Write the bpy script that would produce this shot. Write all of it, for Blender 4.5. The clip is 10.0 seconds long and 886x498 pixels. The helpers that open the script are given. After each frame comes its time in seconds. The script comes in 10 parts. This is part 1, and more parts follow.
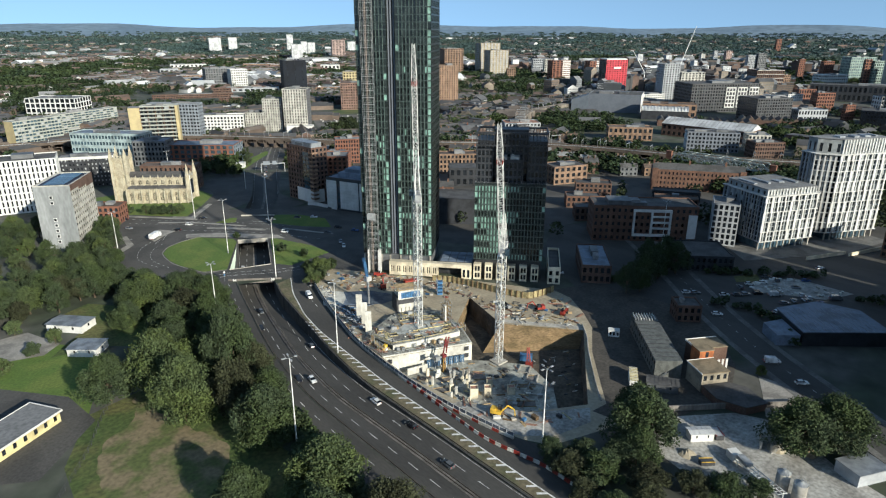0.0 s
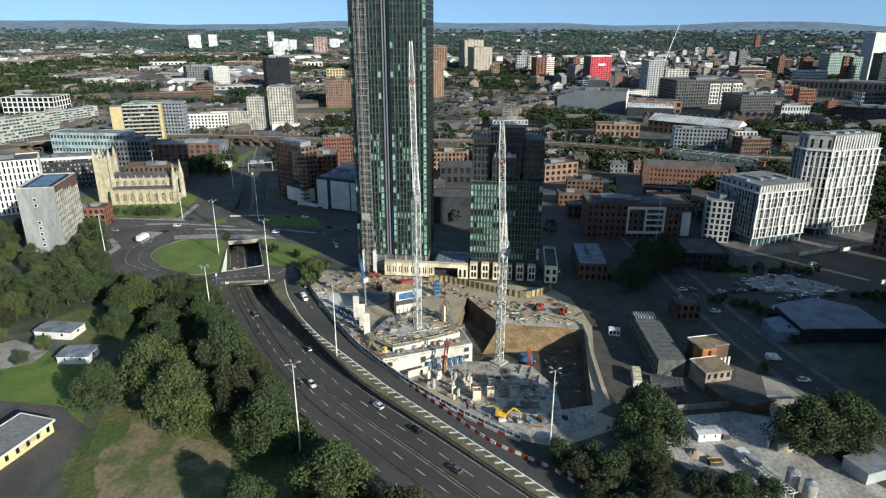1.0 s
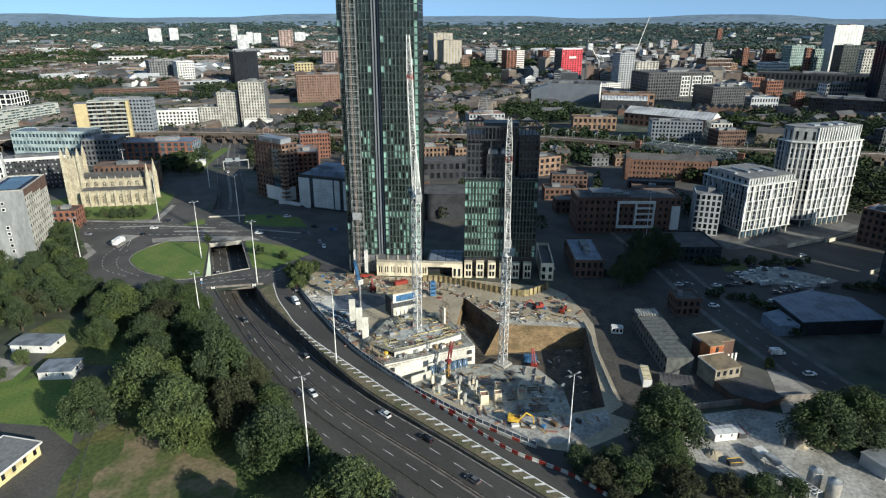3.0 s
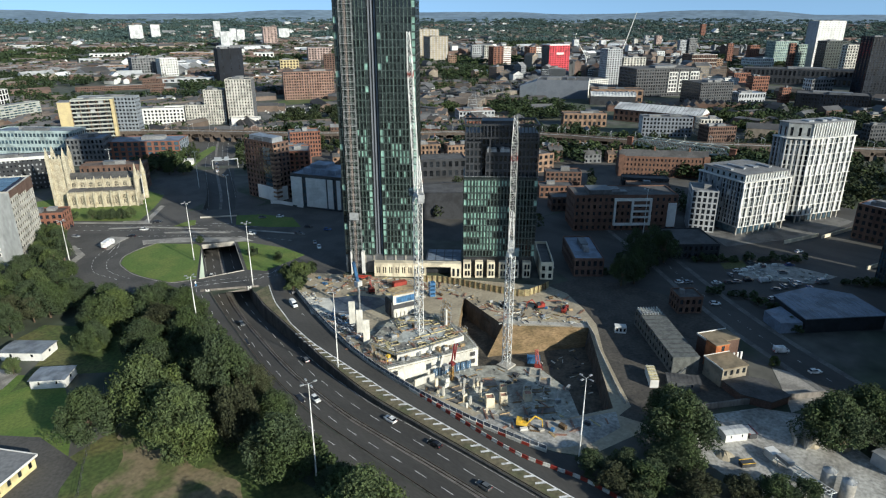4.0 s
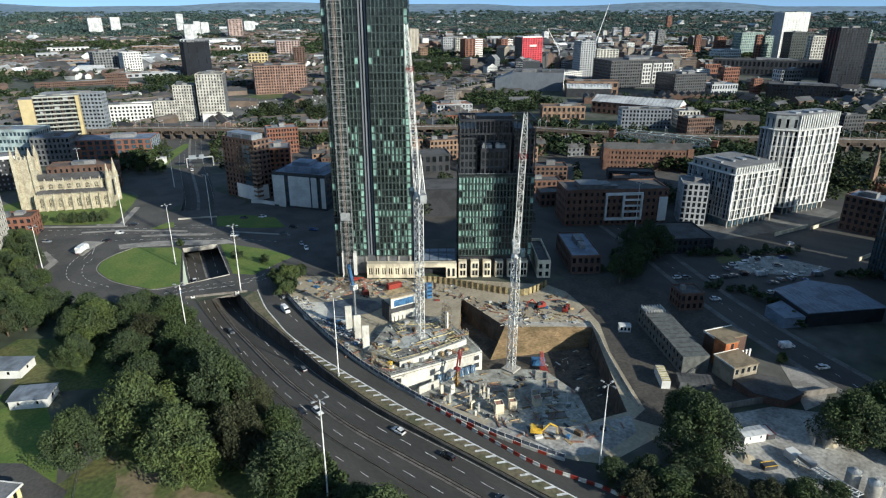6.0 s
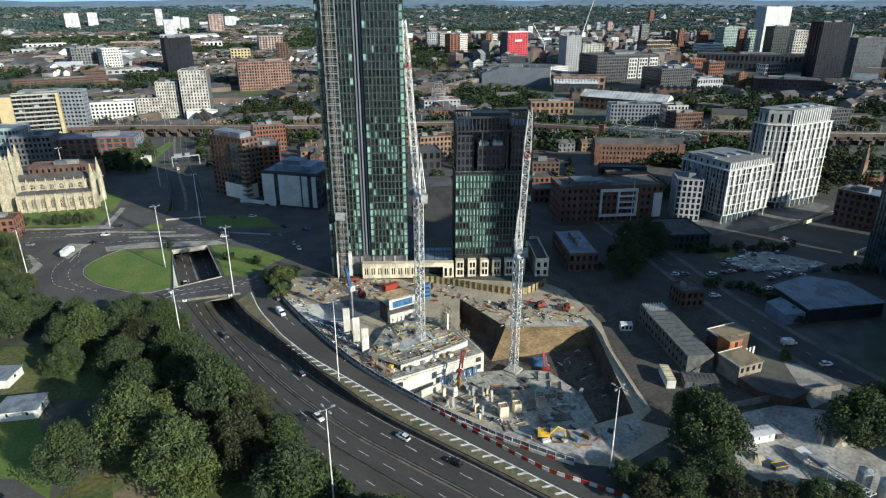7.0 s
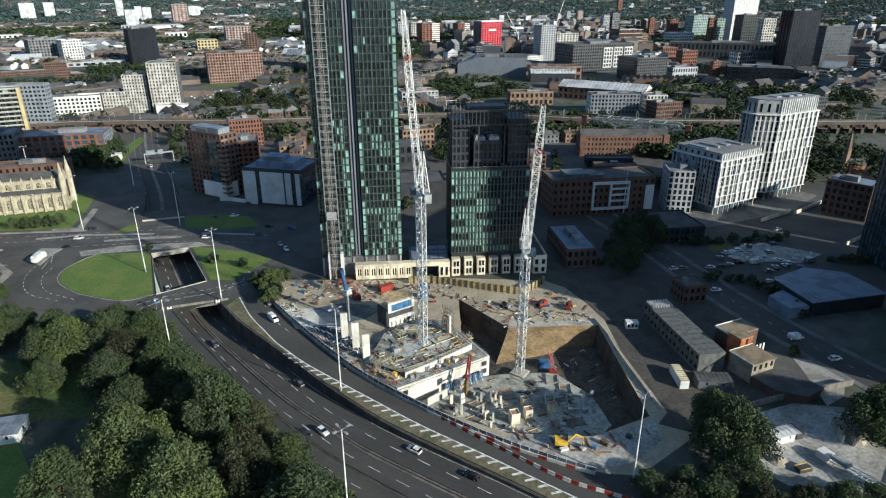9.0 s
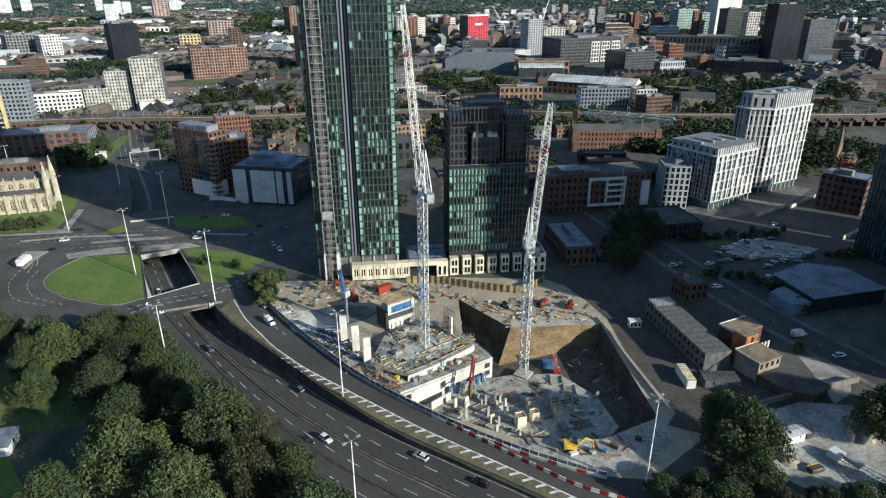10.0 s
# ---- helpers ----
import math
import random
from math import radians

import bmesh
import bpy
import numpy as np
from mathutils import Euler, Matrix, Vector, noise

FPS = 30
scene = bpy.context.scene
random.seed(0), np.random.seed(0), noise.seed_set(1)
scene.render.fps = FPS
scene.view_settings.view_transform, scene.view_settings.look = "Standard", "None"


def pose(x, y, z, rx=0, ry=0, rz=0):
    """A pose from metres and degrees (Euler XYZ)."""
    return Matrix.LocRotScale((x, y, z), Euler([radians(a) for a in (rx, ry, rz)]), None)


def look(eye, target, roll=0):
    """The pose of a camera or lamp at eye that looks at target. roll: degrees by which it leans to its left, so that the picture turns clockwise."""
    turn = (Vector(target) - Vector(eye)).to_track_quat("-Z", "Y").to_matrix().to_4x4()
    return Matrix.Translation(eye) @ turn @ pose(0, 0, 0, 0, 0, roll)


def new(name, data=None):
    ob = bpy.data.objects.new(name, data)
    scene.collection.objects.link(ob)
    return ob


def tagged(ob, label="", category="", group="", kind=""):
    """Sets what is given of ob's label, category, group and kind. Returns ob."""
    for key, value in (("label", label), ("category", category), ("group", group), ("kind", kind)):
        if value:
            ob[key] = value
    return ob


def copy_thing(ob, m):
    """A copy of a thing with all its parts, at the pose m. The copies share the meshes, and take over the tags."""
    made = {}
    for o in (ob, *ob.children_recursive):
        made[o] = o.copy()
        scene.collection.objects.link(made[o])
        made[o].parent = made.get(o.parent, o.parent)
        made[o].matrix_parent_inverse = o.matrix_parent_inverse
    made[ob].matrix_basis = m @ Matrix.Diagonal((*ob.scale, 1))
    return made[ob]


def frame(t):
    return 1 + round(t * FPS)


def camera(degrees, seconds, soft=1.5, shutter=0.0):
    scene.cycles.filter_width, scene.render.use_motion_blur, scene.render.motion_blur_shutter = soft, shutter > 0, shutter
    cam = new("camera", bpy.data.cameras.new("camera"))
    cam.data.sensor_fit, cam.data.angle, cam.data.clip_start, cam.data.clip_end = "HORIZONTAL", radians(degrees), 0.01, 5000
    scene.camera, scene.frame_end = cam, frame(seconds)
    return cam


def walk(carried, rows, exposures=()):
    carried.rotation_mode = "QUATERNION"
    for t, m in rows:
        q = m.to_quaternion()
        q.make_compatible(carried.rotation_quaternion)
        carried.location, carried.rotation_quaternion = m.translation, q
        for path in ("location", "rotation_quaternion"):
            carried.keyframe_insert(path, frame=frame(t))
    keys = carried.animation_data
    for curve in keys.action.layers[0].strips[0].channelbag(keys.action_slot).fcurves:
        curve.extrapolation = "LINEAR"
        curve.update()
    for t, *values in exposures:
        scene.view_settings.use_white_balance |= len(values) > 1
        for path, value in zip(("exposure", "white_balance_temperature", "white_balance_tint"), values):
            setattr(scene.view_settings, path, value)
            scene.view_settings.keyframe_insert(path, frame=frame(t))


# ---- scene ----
cam = camera(70.6, 10.0, soft=1.18)
METRES, EYE, TILT, LEAN, TURN = 66.08, 108.4, 0.0, 0.0, -41.7
ROWS = [
    (0.0, 0.0, 0.0, 0.0, 0.06, -19.4, -0.17),
    (0.5, -0.042, 0.0232, 0.0004, -0.76, -19.52, -0.16),
    (1.0, -0.0859, 0.0494, 0.0005, -1.56, -19.65, -0.14),
    (1.5, -0.1272, 0.0754, -0.0001, -2.39, -19.76, -0.13),
    (2.0, -0.1697, 0.1047, 0.0001, -3.24, -19.93, -0.11),
    (2.5, -0.2096, 0.133, -0.0006, -3.95, -20.07, -0.11),
    (4.0, -0.3279, 0.2271, 0.0016, -6.02, -20.53, -0.04),
    (4.5, -0.3634, 0.261, 0.0006, -6.75, -20.68, -0.02),
    (5.0, -0.3998, 0.2969, 0.0, -7.52, -20.83, -0.0),
    (5.5, -0.4336, 0.3317, -0.0005, -8.2, -20.98, 0.01),
    (7.0, -0.5333, 0.4454, 0.0015, -10.46, -21.59, 0.08),
    (7.5, -0.5627, 0.4848, 0.0009, -11.2, -21.81, 0.1),
    (8.0, -0.5935, 0.5263, 0.0012, -11.81, -22.07, 0.11),
    (8.5, -0.6213, 0.5656, 0.0012, -12.49, -22.26, 0.13),
    (9.0, -0.6512, 0.6075, 0.0012, -13.27, -22.46, 0.14),
    (9.5, -0.6788, 0.6474, 0.0016, -13.91, -22.71, 0.16),
    (10.0, -0.7074, 0.6901, 0.0017, -14.7, -22.94, 0.18),
]
walk(cam, [(t, pose(0, 0, EYE, TILT, LEAN, TURN) @ pose(METRES * x, METRES * y, METRES * z, 90 + pitch, roll, yaw)) for t, x, y, z, yaw, pitch, roll in ROWS],
     [(0.0, 0.78, 6400, 9), (10.0, 0.81, 6170, 9)])

# ---- light ----
SUN_EL, SUN_AZ = 21.0, 180.0
world = bpy.data.worlds.new("world")
scene.world = world
world.use_nodes = True
wn = world.node_tree.nodes
sky = wn.new("ShaderNodeTexSky")
sky.sky_type = "NISHITA"
sky.sun_disc = False
sky.sun_elevation, sky.sun_rotation = radians(SUN_EL), radians(SUN_AZ)
sky.air_density, sky.dust_density, sky.ozone_density = 0.8, 0.8, 1.1
wn["Background"].inputs[1].default_value = 0.15
tint = wn.new("ShaderNodeVectorMath")
tint.operation = "MULTIPLY"
tint.inputs[1].default_value = (0.94, 1.04, 0.97)
tc = wn.new("ShaderNodeTexCoord")
lift = wn.new("ShaderNodeVectorMath")
lift.operation = "ADD"
lift.inputs[1].default_value = (0, 0, 0.32)
world.node_tree.links.new(tc.outputs["Generated"], lift.inputs[0])
world.node_tree.links.new(lift.outputs[0], sky.inputs[0])
world.node_tree.links.new(sky.outputs[0], tint.inputs[0])
world.node_tree.links.new(tint.outputs[0], wn["Background"].inputs[0])
lamp = bpy.data.lights.new("sun", "SUN")
lamp.energy, lamp.angle, lamp.color = 4.15, radians(0.5), (0.97, 0.93, 0.8)
sun = new("sun", lamp)
sa = radians(SUN_AZ)
sun.matrix_world = look((900 * math.sin(sa), 900 * math.cos(sa), 900 * math.tan(radians(SUN_EL))), (0, 0, 0))

# ---- materials ----
MATS = {}


def mat(name, base, rough=0.8, metal=0.0, var=0.25, scale=0.6, fine=6.0, bump=0.0, other=None, rnd=0.0, spec=0.5, patch=(0.45, 0.6), stretch=None):
    """A surface: base colour, coarse blend towards `other`, fine grain, and a shift per object or island."""
    m = bpy.data.materials.new(name)
    m.use_nodes = True
    t = m.node_tree
    n, l = t.nodes, t.links
    b = n["Principled BSDF"]
    geo = n.new("ShaderNodeNewGeometry")
    src = geo.outputs["Position"]
    if stretch:
        mp = n.new("ShaderNodeMapping")
        mp.inputs["Scale"].default_value = stretch
        l.new(src, mp.inputs[0])
        src = mp.outputs[0]

    def noise_tex(s, detail=4):
        q = n.new("ShaderNodeTexNoise")
        q.inputs["Scale"].default_value = s
        q.inputs["Detail"].default_value = detail
        l.new(src, q.inputs["Vector"])
        return q

    def mixc(f, a, c, blend="MIX"):
        x = n.new("ShaderNodeMix")
        x.data_type, x.blend_type = "RGBA", blend
        for sock, v in ((x.inputs[0], f), (x.inputs[6], a), (x.inputs[7], c)):
            if hasattr(v, "links"):
                l.new(v, sock)
            else:
                sock.default_value = v if isinstance(v, (int, float)) else (*v, 1)
        return x.outputs[2]

    other = other or tuple(c * 0.62 for c in base)
    ramp = n.new("ShaderNodeMapRange")
    ramp.inputs[1].default_value, ramp.inputs[2].default_value = patch
    l.new(noise_tex(scale).outputs[0], ramp.inputs[0])
    col = mixc(ramp.outputs[0], base, other)
    g = n.new("ShaderNodeMapRange")
    g.inputs[1].default_value, g.inputs[2].default_value = 0.3, 0.7
    g.inputs[3].default_value, g.inputs[4].default_value = 1 - var, 1 + var * 0.6
    l.new(noise_tex(fine, 6).outputs[0], g.inputs[0])
    col = mixc(1.0, col, g.outputs[0], "MULTIPLY")
    if rnd:
        info = n.new("ShaderNodeObjectInfo")
        add = n.new("ShaderNodeMath")
        add.operation = "ADD"
        l.new(info.outputs["Random"], add.inputs[0])
        l.new(geo.outputs["Random Per Island"], add.inputs[1])
        fr = n.new("ShaderNodeMath")
        fr.operation = "FRACT"
        l.new(add.outputs[0], fr.inputs[0])
        r = n.new("ShaderNodeMapRange")
        r.inputs[3].default_value, r.inputs[4].default_value = 1 - rnd, 1 + rnd
        l.new(fr.outputs[0], r.inputs[0])
        col = mixc(1.0, col, r.outputs[0], "MULTIPLY")
    l.new(col, b.inputs["Base Color"])
    b.inputs["Roughness"].default_value = rough
    b.inputs["Metallic"].default_value = metal
    b.inputs["Specular IOR Level"].default_value = spec
    if bump:
        bp = n.new("ShaderNodeBump")
        bp.inputs["Strength"].default_value = 0.6
        bp.inputs["Distance"].default_value = bump
        l.new(noise_tex(fine * 0.7, 3).outputs[0], bp.inputs["Height"])
        l.new(bp.outputs[0], b.inputs["Normal"])
    MATS[name] = m
    return m


asphalt = mat("asphalt", (0.062, 0.058, 0.052), 0.85, var=0.2, scale=0.12, fine=2.2, other=(0.046, 0.043, 0.039), stretch=(1, 0.25, 1))
asphalt_old = mat("asphalt_old", (0.078, 0.073, 0.066), 0.9, var=0.3, scale=0.08, fine=1.2, other=(0.054, 0.051, 0.047))
paving = mat("paving", (0.3, 0.28, 0.25), 0.9, var=0.25, scale=0.15, fine=1.5)
# darker copy of the paving, with street shade put into its colour
paving_dim = mat("paving_dim", (0.15, 0.145, 0.135), 0.9, var=0.3, scale=0.15, fine=1.5)
paint_white = mat("paint_white", (0.72, 0.71, 0.68), 0.7, var=0.25, scale=0.7, fine=3)
concrete = mat("concrete", (0.42, 0.39, 0.34), 0.9, var=0.25, scale=0.15, fine=1.4, bump=0.01)
concrete_dark = mat("concrete_dark", (0.2, 0.18, 0.16), 0.9, var=0.3, scale=0.2, fine=1.4, stretch=(1, 1, 0.3))
concrete_white = mat("concrete_white", (0.62, 0.6, 0.53), 0.85, var=0.2, scale=0.25, fine=1.4, other=(0.47, 0.45, 0.4), stretch=(1, 1, 0.5))
grass = mat("grass", (0.085, 0.14, 0.022), 0.95, var=0.35, scale=0.09, fine=1.2, other=(0.12, 0.16, 0.03), bump=0.03)
grass_rough = mat("grass_rough", (0.06, 0.09, 0.02), 0.95, var=0.5, scale=0.06, fine=0.8, other=(0.11, 0.11, 0.035))
dirt = mat("dirt", (0.25, 0.19, 0.12), 0.95, var=0.35, scale=0.1, fine=0.9, other=(0.17, 0.125, 0.075), bump=0.03)
site_ground = mat("site_ground", (0.38, 0.325, 0.235), 0.95, var=0.22, scale=0.09, fine=0.9, other=(0.27, 0.225, 0.16), bump=0.04, patch=(0.4, 0.7))
clay = mat("clay", (0.225, 0.15, 0.078), 0.95, var=0.4, scale=0.16, fine=0.9, other=(0.135, 0.095, 0.045), bump=0.14, stretch=(1, 1, 3.2), patch=(0.4, 0.66))
slab_grey = mat("slab_grey", (0.33, 0.325, 0.27), 0.85, var=0.5, scale=0.3, fine=1.1, other=(0.17, 0.16, 0.14), patch=(0.42, 0.56))
gravel_white = mat("gravel_white", (0.4, 0.385, 0.35), 0.95, var=0.4, scale=0.14, fine=1.0, other=(0.24, 0.225, 0.2), patch=(0.4, 0.62))
brick_red = mat("brick_red", (0.2, 0.088, 0.056), 0.9, var=0.3, scale=0.3, fine=3, other=(0.16, 0.065, 0.042), rnd=0.12)
brick_mill = mat("brick_mill", (0.15, 0.078, 0.052), 0.9, var=0.35, scale=0.3, fine=3, other=(0.11, 0.058, 0.04), rnd=0.1)
brick_brown = mat("brick_brown", (0.125, 0.075, 0.055), 0.9, var=0.3, scale=0.2, fine=2, other=(0.1, 0.055, 0.04), rnd=0.12)
brick_tan = mat("brick_tan", (0.26, 0.165, 0.11), 0.9, var=0.25, scale=0.2, fine=2, rnd=0.12)
stone_gold = mat("stone_gold", (0.46, 0.41, 0.3), 0.9, var=0.35, scale=0.35, fine=1.8, other=(0.36, 0.31, 0.22), bump=0.05)
stone_pale = mat("stone_pale", (0.74, 0.65, 0.48), 0.85, var=0.12, scale=0.2, fine=1.5, rnd=0.06)
render_white = mat("render_white", (0.63, 0.62, 0.59), 0.8, var=0.08, scale=0.15, fine=1.0, other=(0.53, 0.52, 0.49), rnd=0.05)
render_grey = mat("render_grey", (0.36, 0.37, 0.38), 0.8, other=(0.3, 0.31, 0.32), var=0.12, scale=0.15, fine=1.0, rnd=0.08)
render_beige = mat("render_beige", (0.46, 0.44, 0.39), 0.85, var=0.12, scale=0.2, fine=1.0, rnd=0.06)
cladding_dark = mat("cladding_dark", (0.035, 0.037, 0.042), 0.5, var=0.2, scale=0.2, fine=1.0, rnd=0.15)
cladding_grey = mat("cladding_grey", (0.13, 0.135, 0.14), 0.5, var=0.15, scale=0.2, fine=1.0, rnd=0.1)
cladding_red = mat("cladding_red", (0.62, 0.03, 0.05), 0.6, var=0.12, scale=0.2, fine=1.0, rnd=0.08)
cladding_yellow = mat("cladding_yellow", (0.47, 0.38, 0.2), 0.75, var=0.12, scale=0.2, fine=1.0, other=(0.41, 0.33, 0.18))
roof_grey = mat("roof_grey", (0.215, 0.215, 0.215), 0.9, var=0.3, scale=0.15, fine=1.0, other=(0.17, 0.17, 0.17), rnd=0.15)
roof_dark = mat("roof_dark", (0.085, 0.082, 0.08), 0.9, var=0.3, scale=0.15, fine=1.0, rnd=0.2)
roof_brown = mat("roof_brown", (0.12, 0.085, 0.065), 0.9, var=0.3, scale=0.2, fine=1.0, rnd=0.3)
roof_white = mat("roof_white", (0.56, 0.56, 0.55), 0.7, var=0.15, scale=0.1, fine=0.6, rnd=0.2)
roof_blue = mat("roof_blue", (0.17, 0.21, 0.27), 0.6, var=0.2, scale=0.15, fine=1.0)
roof_tin = mat("roof_tin", (0.34, 0.36, 0.38), 0.45, 0.5, var=0.2, scale=0.2, fine=0.7, rnd=0.1)
glass_dark = mat("glass_dark", (0.018, 0.022, 0.027), 0.12, var=0.1, rnd=0.6, spec=0.7)
glass_blue = mat("glass_blue", (0.05, 0.085, 0.11), 0.15, var=0.1, rnd=0.5, spec=0.8)
glass_frit = mat("glass_frit", (0.028, 0.037, 0.036), 0.2, var=0.15, rnd=0.6, spec=0.6)
glass_green = mat("glass_green", (0.015, 0.021, 0.021), 0.1, var=0.1, rnd=0.5, spec=0.6)
panel_mint = mat("panel_mint", (0.25, 0.42, 0.35), 0.35, var=0.1, rnd=0.3, spec=0.6)
panel_green = mat("panel_green", (0.12, 0.17, 0.15), 0.4, var=0.15, rnd=0.3)
steel_white = mat("steel_white", (0.78, 0.77, 0.73), 0.5, var=0.1, scale=0.5, fine=2)
steel_grey = mat("steel_grey", (0.42, 0.43, 0.43), 0.5, 0.4, var=0.2, scale=0.5, fine=2)
steel_pale = mat("steel_pale", (0.36, 0.37, 0.37), 0.55, 0.2, var=0.2, scale=0.5, fine=2)
steel_dark = mat("steel_dark", (0.06, 0.06, 0.065), 0.5, var=0.2)
paint_red = mat("paint_red", (0.32, 0.04, 0.025), 0.5, var=0.2, rnd=0.15)
paint_yellow = mat("paint_yellow", (0.72, 0.45, 0.05), 0.6, var=0.15, rnd=0.1)
paint_blue = mat("paint_blue", (0.05, 0.15, 0.3), 0.5, var=0.15, rnd=0.1)
timber = mat("timber", (0.42, 0.3, 0.16), 0.85, var=0.3, fine=3, rnd=0.3)
timber_dark = mat("timber_dark", (0.16, 0.1, 0.05), 0.85, var=0.3, fine=3, rnd=0.3)
ply_yellow = mat("ply_yellow", (0.5, 0.42, 0.22), 0.8, var=0.25, fine=2, rnd=0.25)
leaf = mat("leaf", (0.066, 0.09, 0.036), 0.75, var=0.4, scale=0.1, fine=0.5, other=(0.075, 0.1, 0.03), rnd=0.3, spec=0.25)
leaf_dark = mat("leaf_dark", (0.045, 0.063, 0.031), 0.75, var=0.35, scale=0.1, fine=0.5, other=(0.05, 0.072, 0.026), rnd=0.3, spec=0.2)
leaf_brown = mat("leaf_brown", (0.052, 0.058, 0.029), 0.75, var=0.4, scale=0.1, fine=0.7, rnd=0.4, spec=0.2)
leaf_far = mat("leaf_far", (0.033, 0.05, 0.026), 0.9, var=0.4, scale=0.01, fine=0.15, other=(0.05, 0.07, 0.028), rnd=0.4, spec=0.1)
leaf_mid = mat("leaf_mid", (0.032, 0.043, 0.022), 0.8, var=0.4, scale=0.05, fine=0.4, other=(0.04, 0.052, 0.02), rnd=0.4, spec=0.15)
# paler, bluer leaf colour: distance haze put into the farthest woods
leaf_haze = mat("leaf_haze", (0.062, 0.098, 0.095), 0.9, var=0.35, scale=0.006, fine=0.1, other=(0.075, 0.105, 0.085), rnd=0.35, spec=0.1)
cladding_pale = mat("cladding_pale", (0.21, 0.235, 0.26), 0.6, var=0.12, scale=0.2, fine=1.0, other=(0.18, 0.2, 0.225), rnd=0.12)
cladding_slate = mat("cladding_slate", (0.15, 0.165, 0.19), 0.6, var=0.12, scale=0.1, fine=0.6, other=(0.13, 0.145, 0.168), rnd=0.1)
far_pale = mat("far_pale", (0.56, 0.57, 0.57), 0.8, var=0.1, scale=0.1, fine=0.6, rnd=0.08)
brick_rose = mat("brick_rose", (0.27, 0.165, 0.125), 0.9, var=0.25, scale=0.2, fine=1.5, rnd=0.1)
far_sand = mat("far_sand", (0.31, 0.26, 0.18), 0.85, var=0.15, scale=0.1, fine=0.6, rnd=0.08)
far_pink = mat("far_pink", (0.34, 0.25, 0.22), 0.85, var=0.15, scale=0.1, fine=0.6, rnd=0.08)
far_green = mat("far_green", (0.22, 0.3, 0.26), 0.5, var=0.15, scale=0.1, fine=0.6, rnd=0.1)
bark = mat("bark", (0.12, 0.085, 0.055), 0.9, var=0.3, fine=3)
tyre = mat("tyre", (0.02, 0.02, 0.02), 0.85, var=0.1)

import mathutils

# ---- mesh helpers ----
def mesh_ob(name, verts, faces, material, parent=None, label="", smooth=False):
    """One mesh object from points and faces; materials in a list go by the faces' third entry."""
    me = bpy.data.meshes.new(name)
    me.from_pydata([tuple(v) for v in verts], [], faces)
    me.materials.append(material)
    if smooth:
        me.polygons.foreach_set("use_smooth", [True] * len(me.polygons))
    me.update()
    ob = new(name, me)
    if parent:
        ob.parent = parent
    if label:
        tagged(ob, label)
    return ob


class Geo:
    """Collects boxes, bars and plates into one mesh."""

    def __init__(self):
        self.v, self.f = [], []

    def add(self, verts, faces):
        k = len(self.v)
        self.v += [tuple(p) for p in verts]
        self.f += [tuple(i + k for i in q) for q in faces]
        return self

    def box(self, x0, x1, y0, y1, z0, z1, m=None):
        p = [Vector((x, y, z)) for z in (z0, z1) for x, y in ((x0, y0), (x1, y0), (x1, y1), (x0, y1))]
        if m is not None:
            p = [m @ q for q in p]
        return self.add(p, [(3, 2, 1, 0), (4, 5, 6, 7), (0, 1, 5, 4), (1, 2, 6, 5), (2, 3, 7, 6), (3, 0, 4, 7)])

    def bar(self, a, b, r, n=4, r2=None):
        """A straight rod of radius r from a to b."""
        a, b = Vector(a), Vector(b)
        q = (b - a).to_track_quat("Z", "Y").to_matrix()
        p = []
        for c, s in ((a, r), (b, r if r2 is None else r2)):
            for i in range(n):
                w = math.tau * (i + 0.5) / n
                p.append(c + q @ Vector((s * math.cos(w), s * math.sin(w), 0)))
        return self.add(p, [(i, (i + 1) % n, n + (i + 1) % n, n + i) for i in range(n)] + [tuple(range(n - 1, -1, -1)), tuple(range(n, 2 * n))])

    def prism(self, pts, z0, z1):
        """A plate with a plan outline, counter-clockwise."""
        n = len(pts)
        tri = [tuple(t) for t in mathutils.geometry.tessellate_polygon([[Vector((*p[:2], 0)) for p in pts]])] if n > 4 else [tuple(range(n))]
        v = [(p[0], p[1], z0) for p in pts] + [(p[0], p[1], z1) for p in pts]
        f = [tuple(reversed(t)) for t in tri] + [tuple(i + n for i in t) for t in tri]
        f += [(i, (i + 1) % n, n + (i + 1) % n, n + i) for i in range(n)]
        return self.add(v, f)

    def ob(self, name, material, parent=None, label="", smooth=False):
        return mesh_ob(name, self.v, self.f, material, parent, label, smooth)


def thing(name, m, label, category, group="", kind=""):
    ob = new(name)
    ob.matrix_world = m
    return tagged(ob, label, category, group, kind)


def at(x, y, ang=0.0, z=0.0):
    return pose(x, y, z, 0, 0, ang)


def smooth_line(pts, step=4.0):
    """A smooth line through points, as (x, y, ...) tuples about `step` apart."""
    pts = [np.array(p, float) for p in pts]
    full = [2 * pts[0] - pts[1]] + pts + [2 * pts[-1] - pts[-2]]
    out = []
    for i in range(1, len(full) - 2):
        a, b, c, d = full[i - 1:i + 3]
        n = max(1, int(np.linalg.norm(c - b) / step))
        for k in range(n):
            t = k / n
            out.append(0.5 * (2 * b + (c - a) * t + (2 * a - 5 * b + 4 * c - d) * t * t + (3 * b - a - 3 * c + d) * t ** 3))
    out.append(pts[-1])
    return out


def offset(line, d):
    """The line moved d to its right in plan."""
    out = []
    for i, p in enumerate(line):
        t = line[min(i + 1, len(line) - 1)] - line[max(i - 1, 0)]
        n = np.array([t[1], -t[0]]) / max(1e-6, math.hypot(t[0], t[1]))
        q = p.copy()
        q[:2] += n * (d(p[1]) if callable(d) else d)
        out.append(q)
    return out


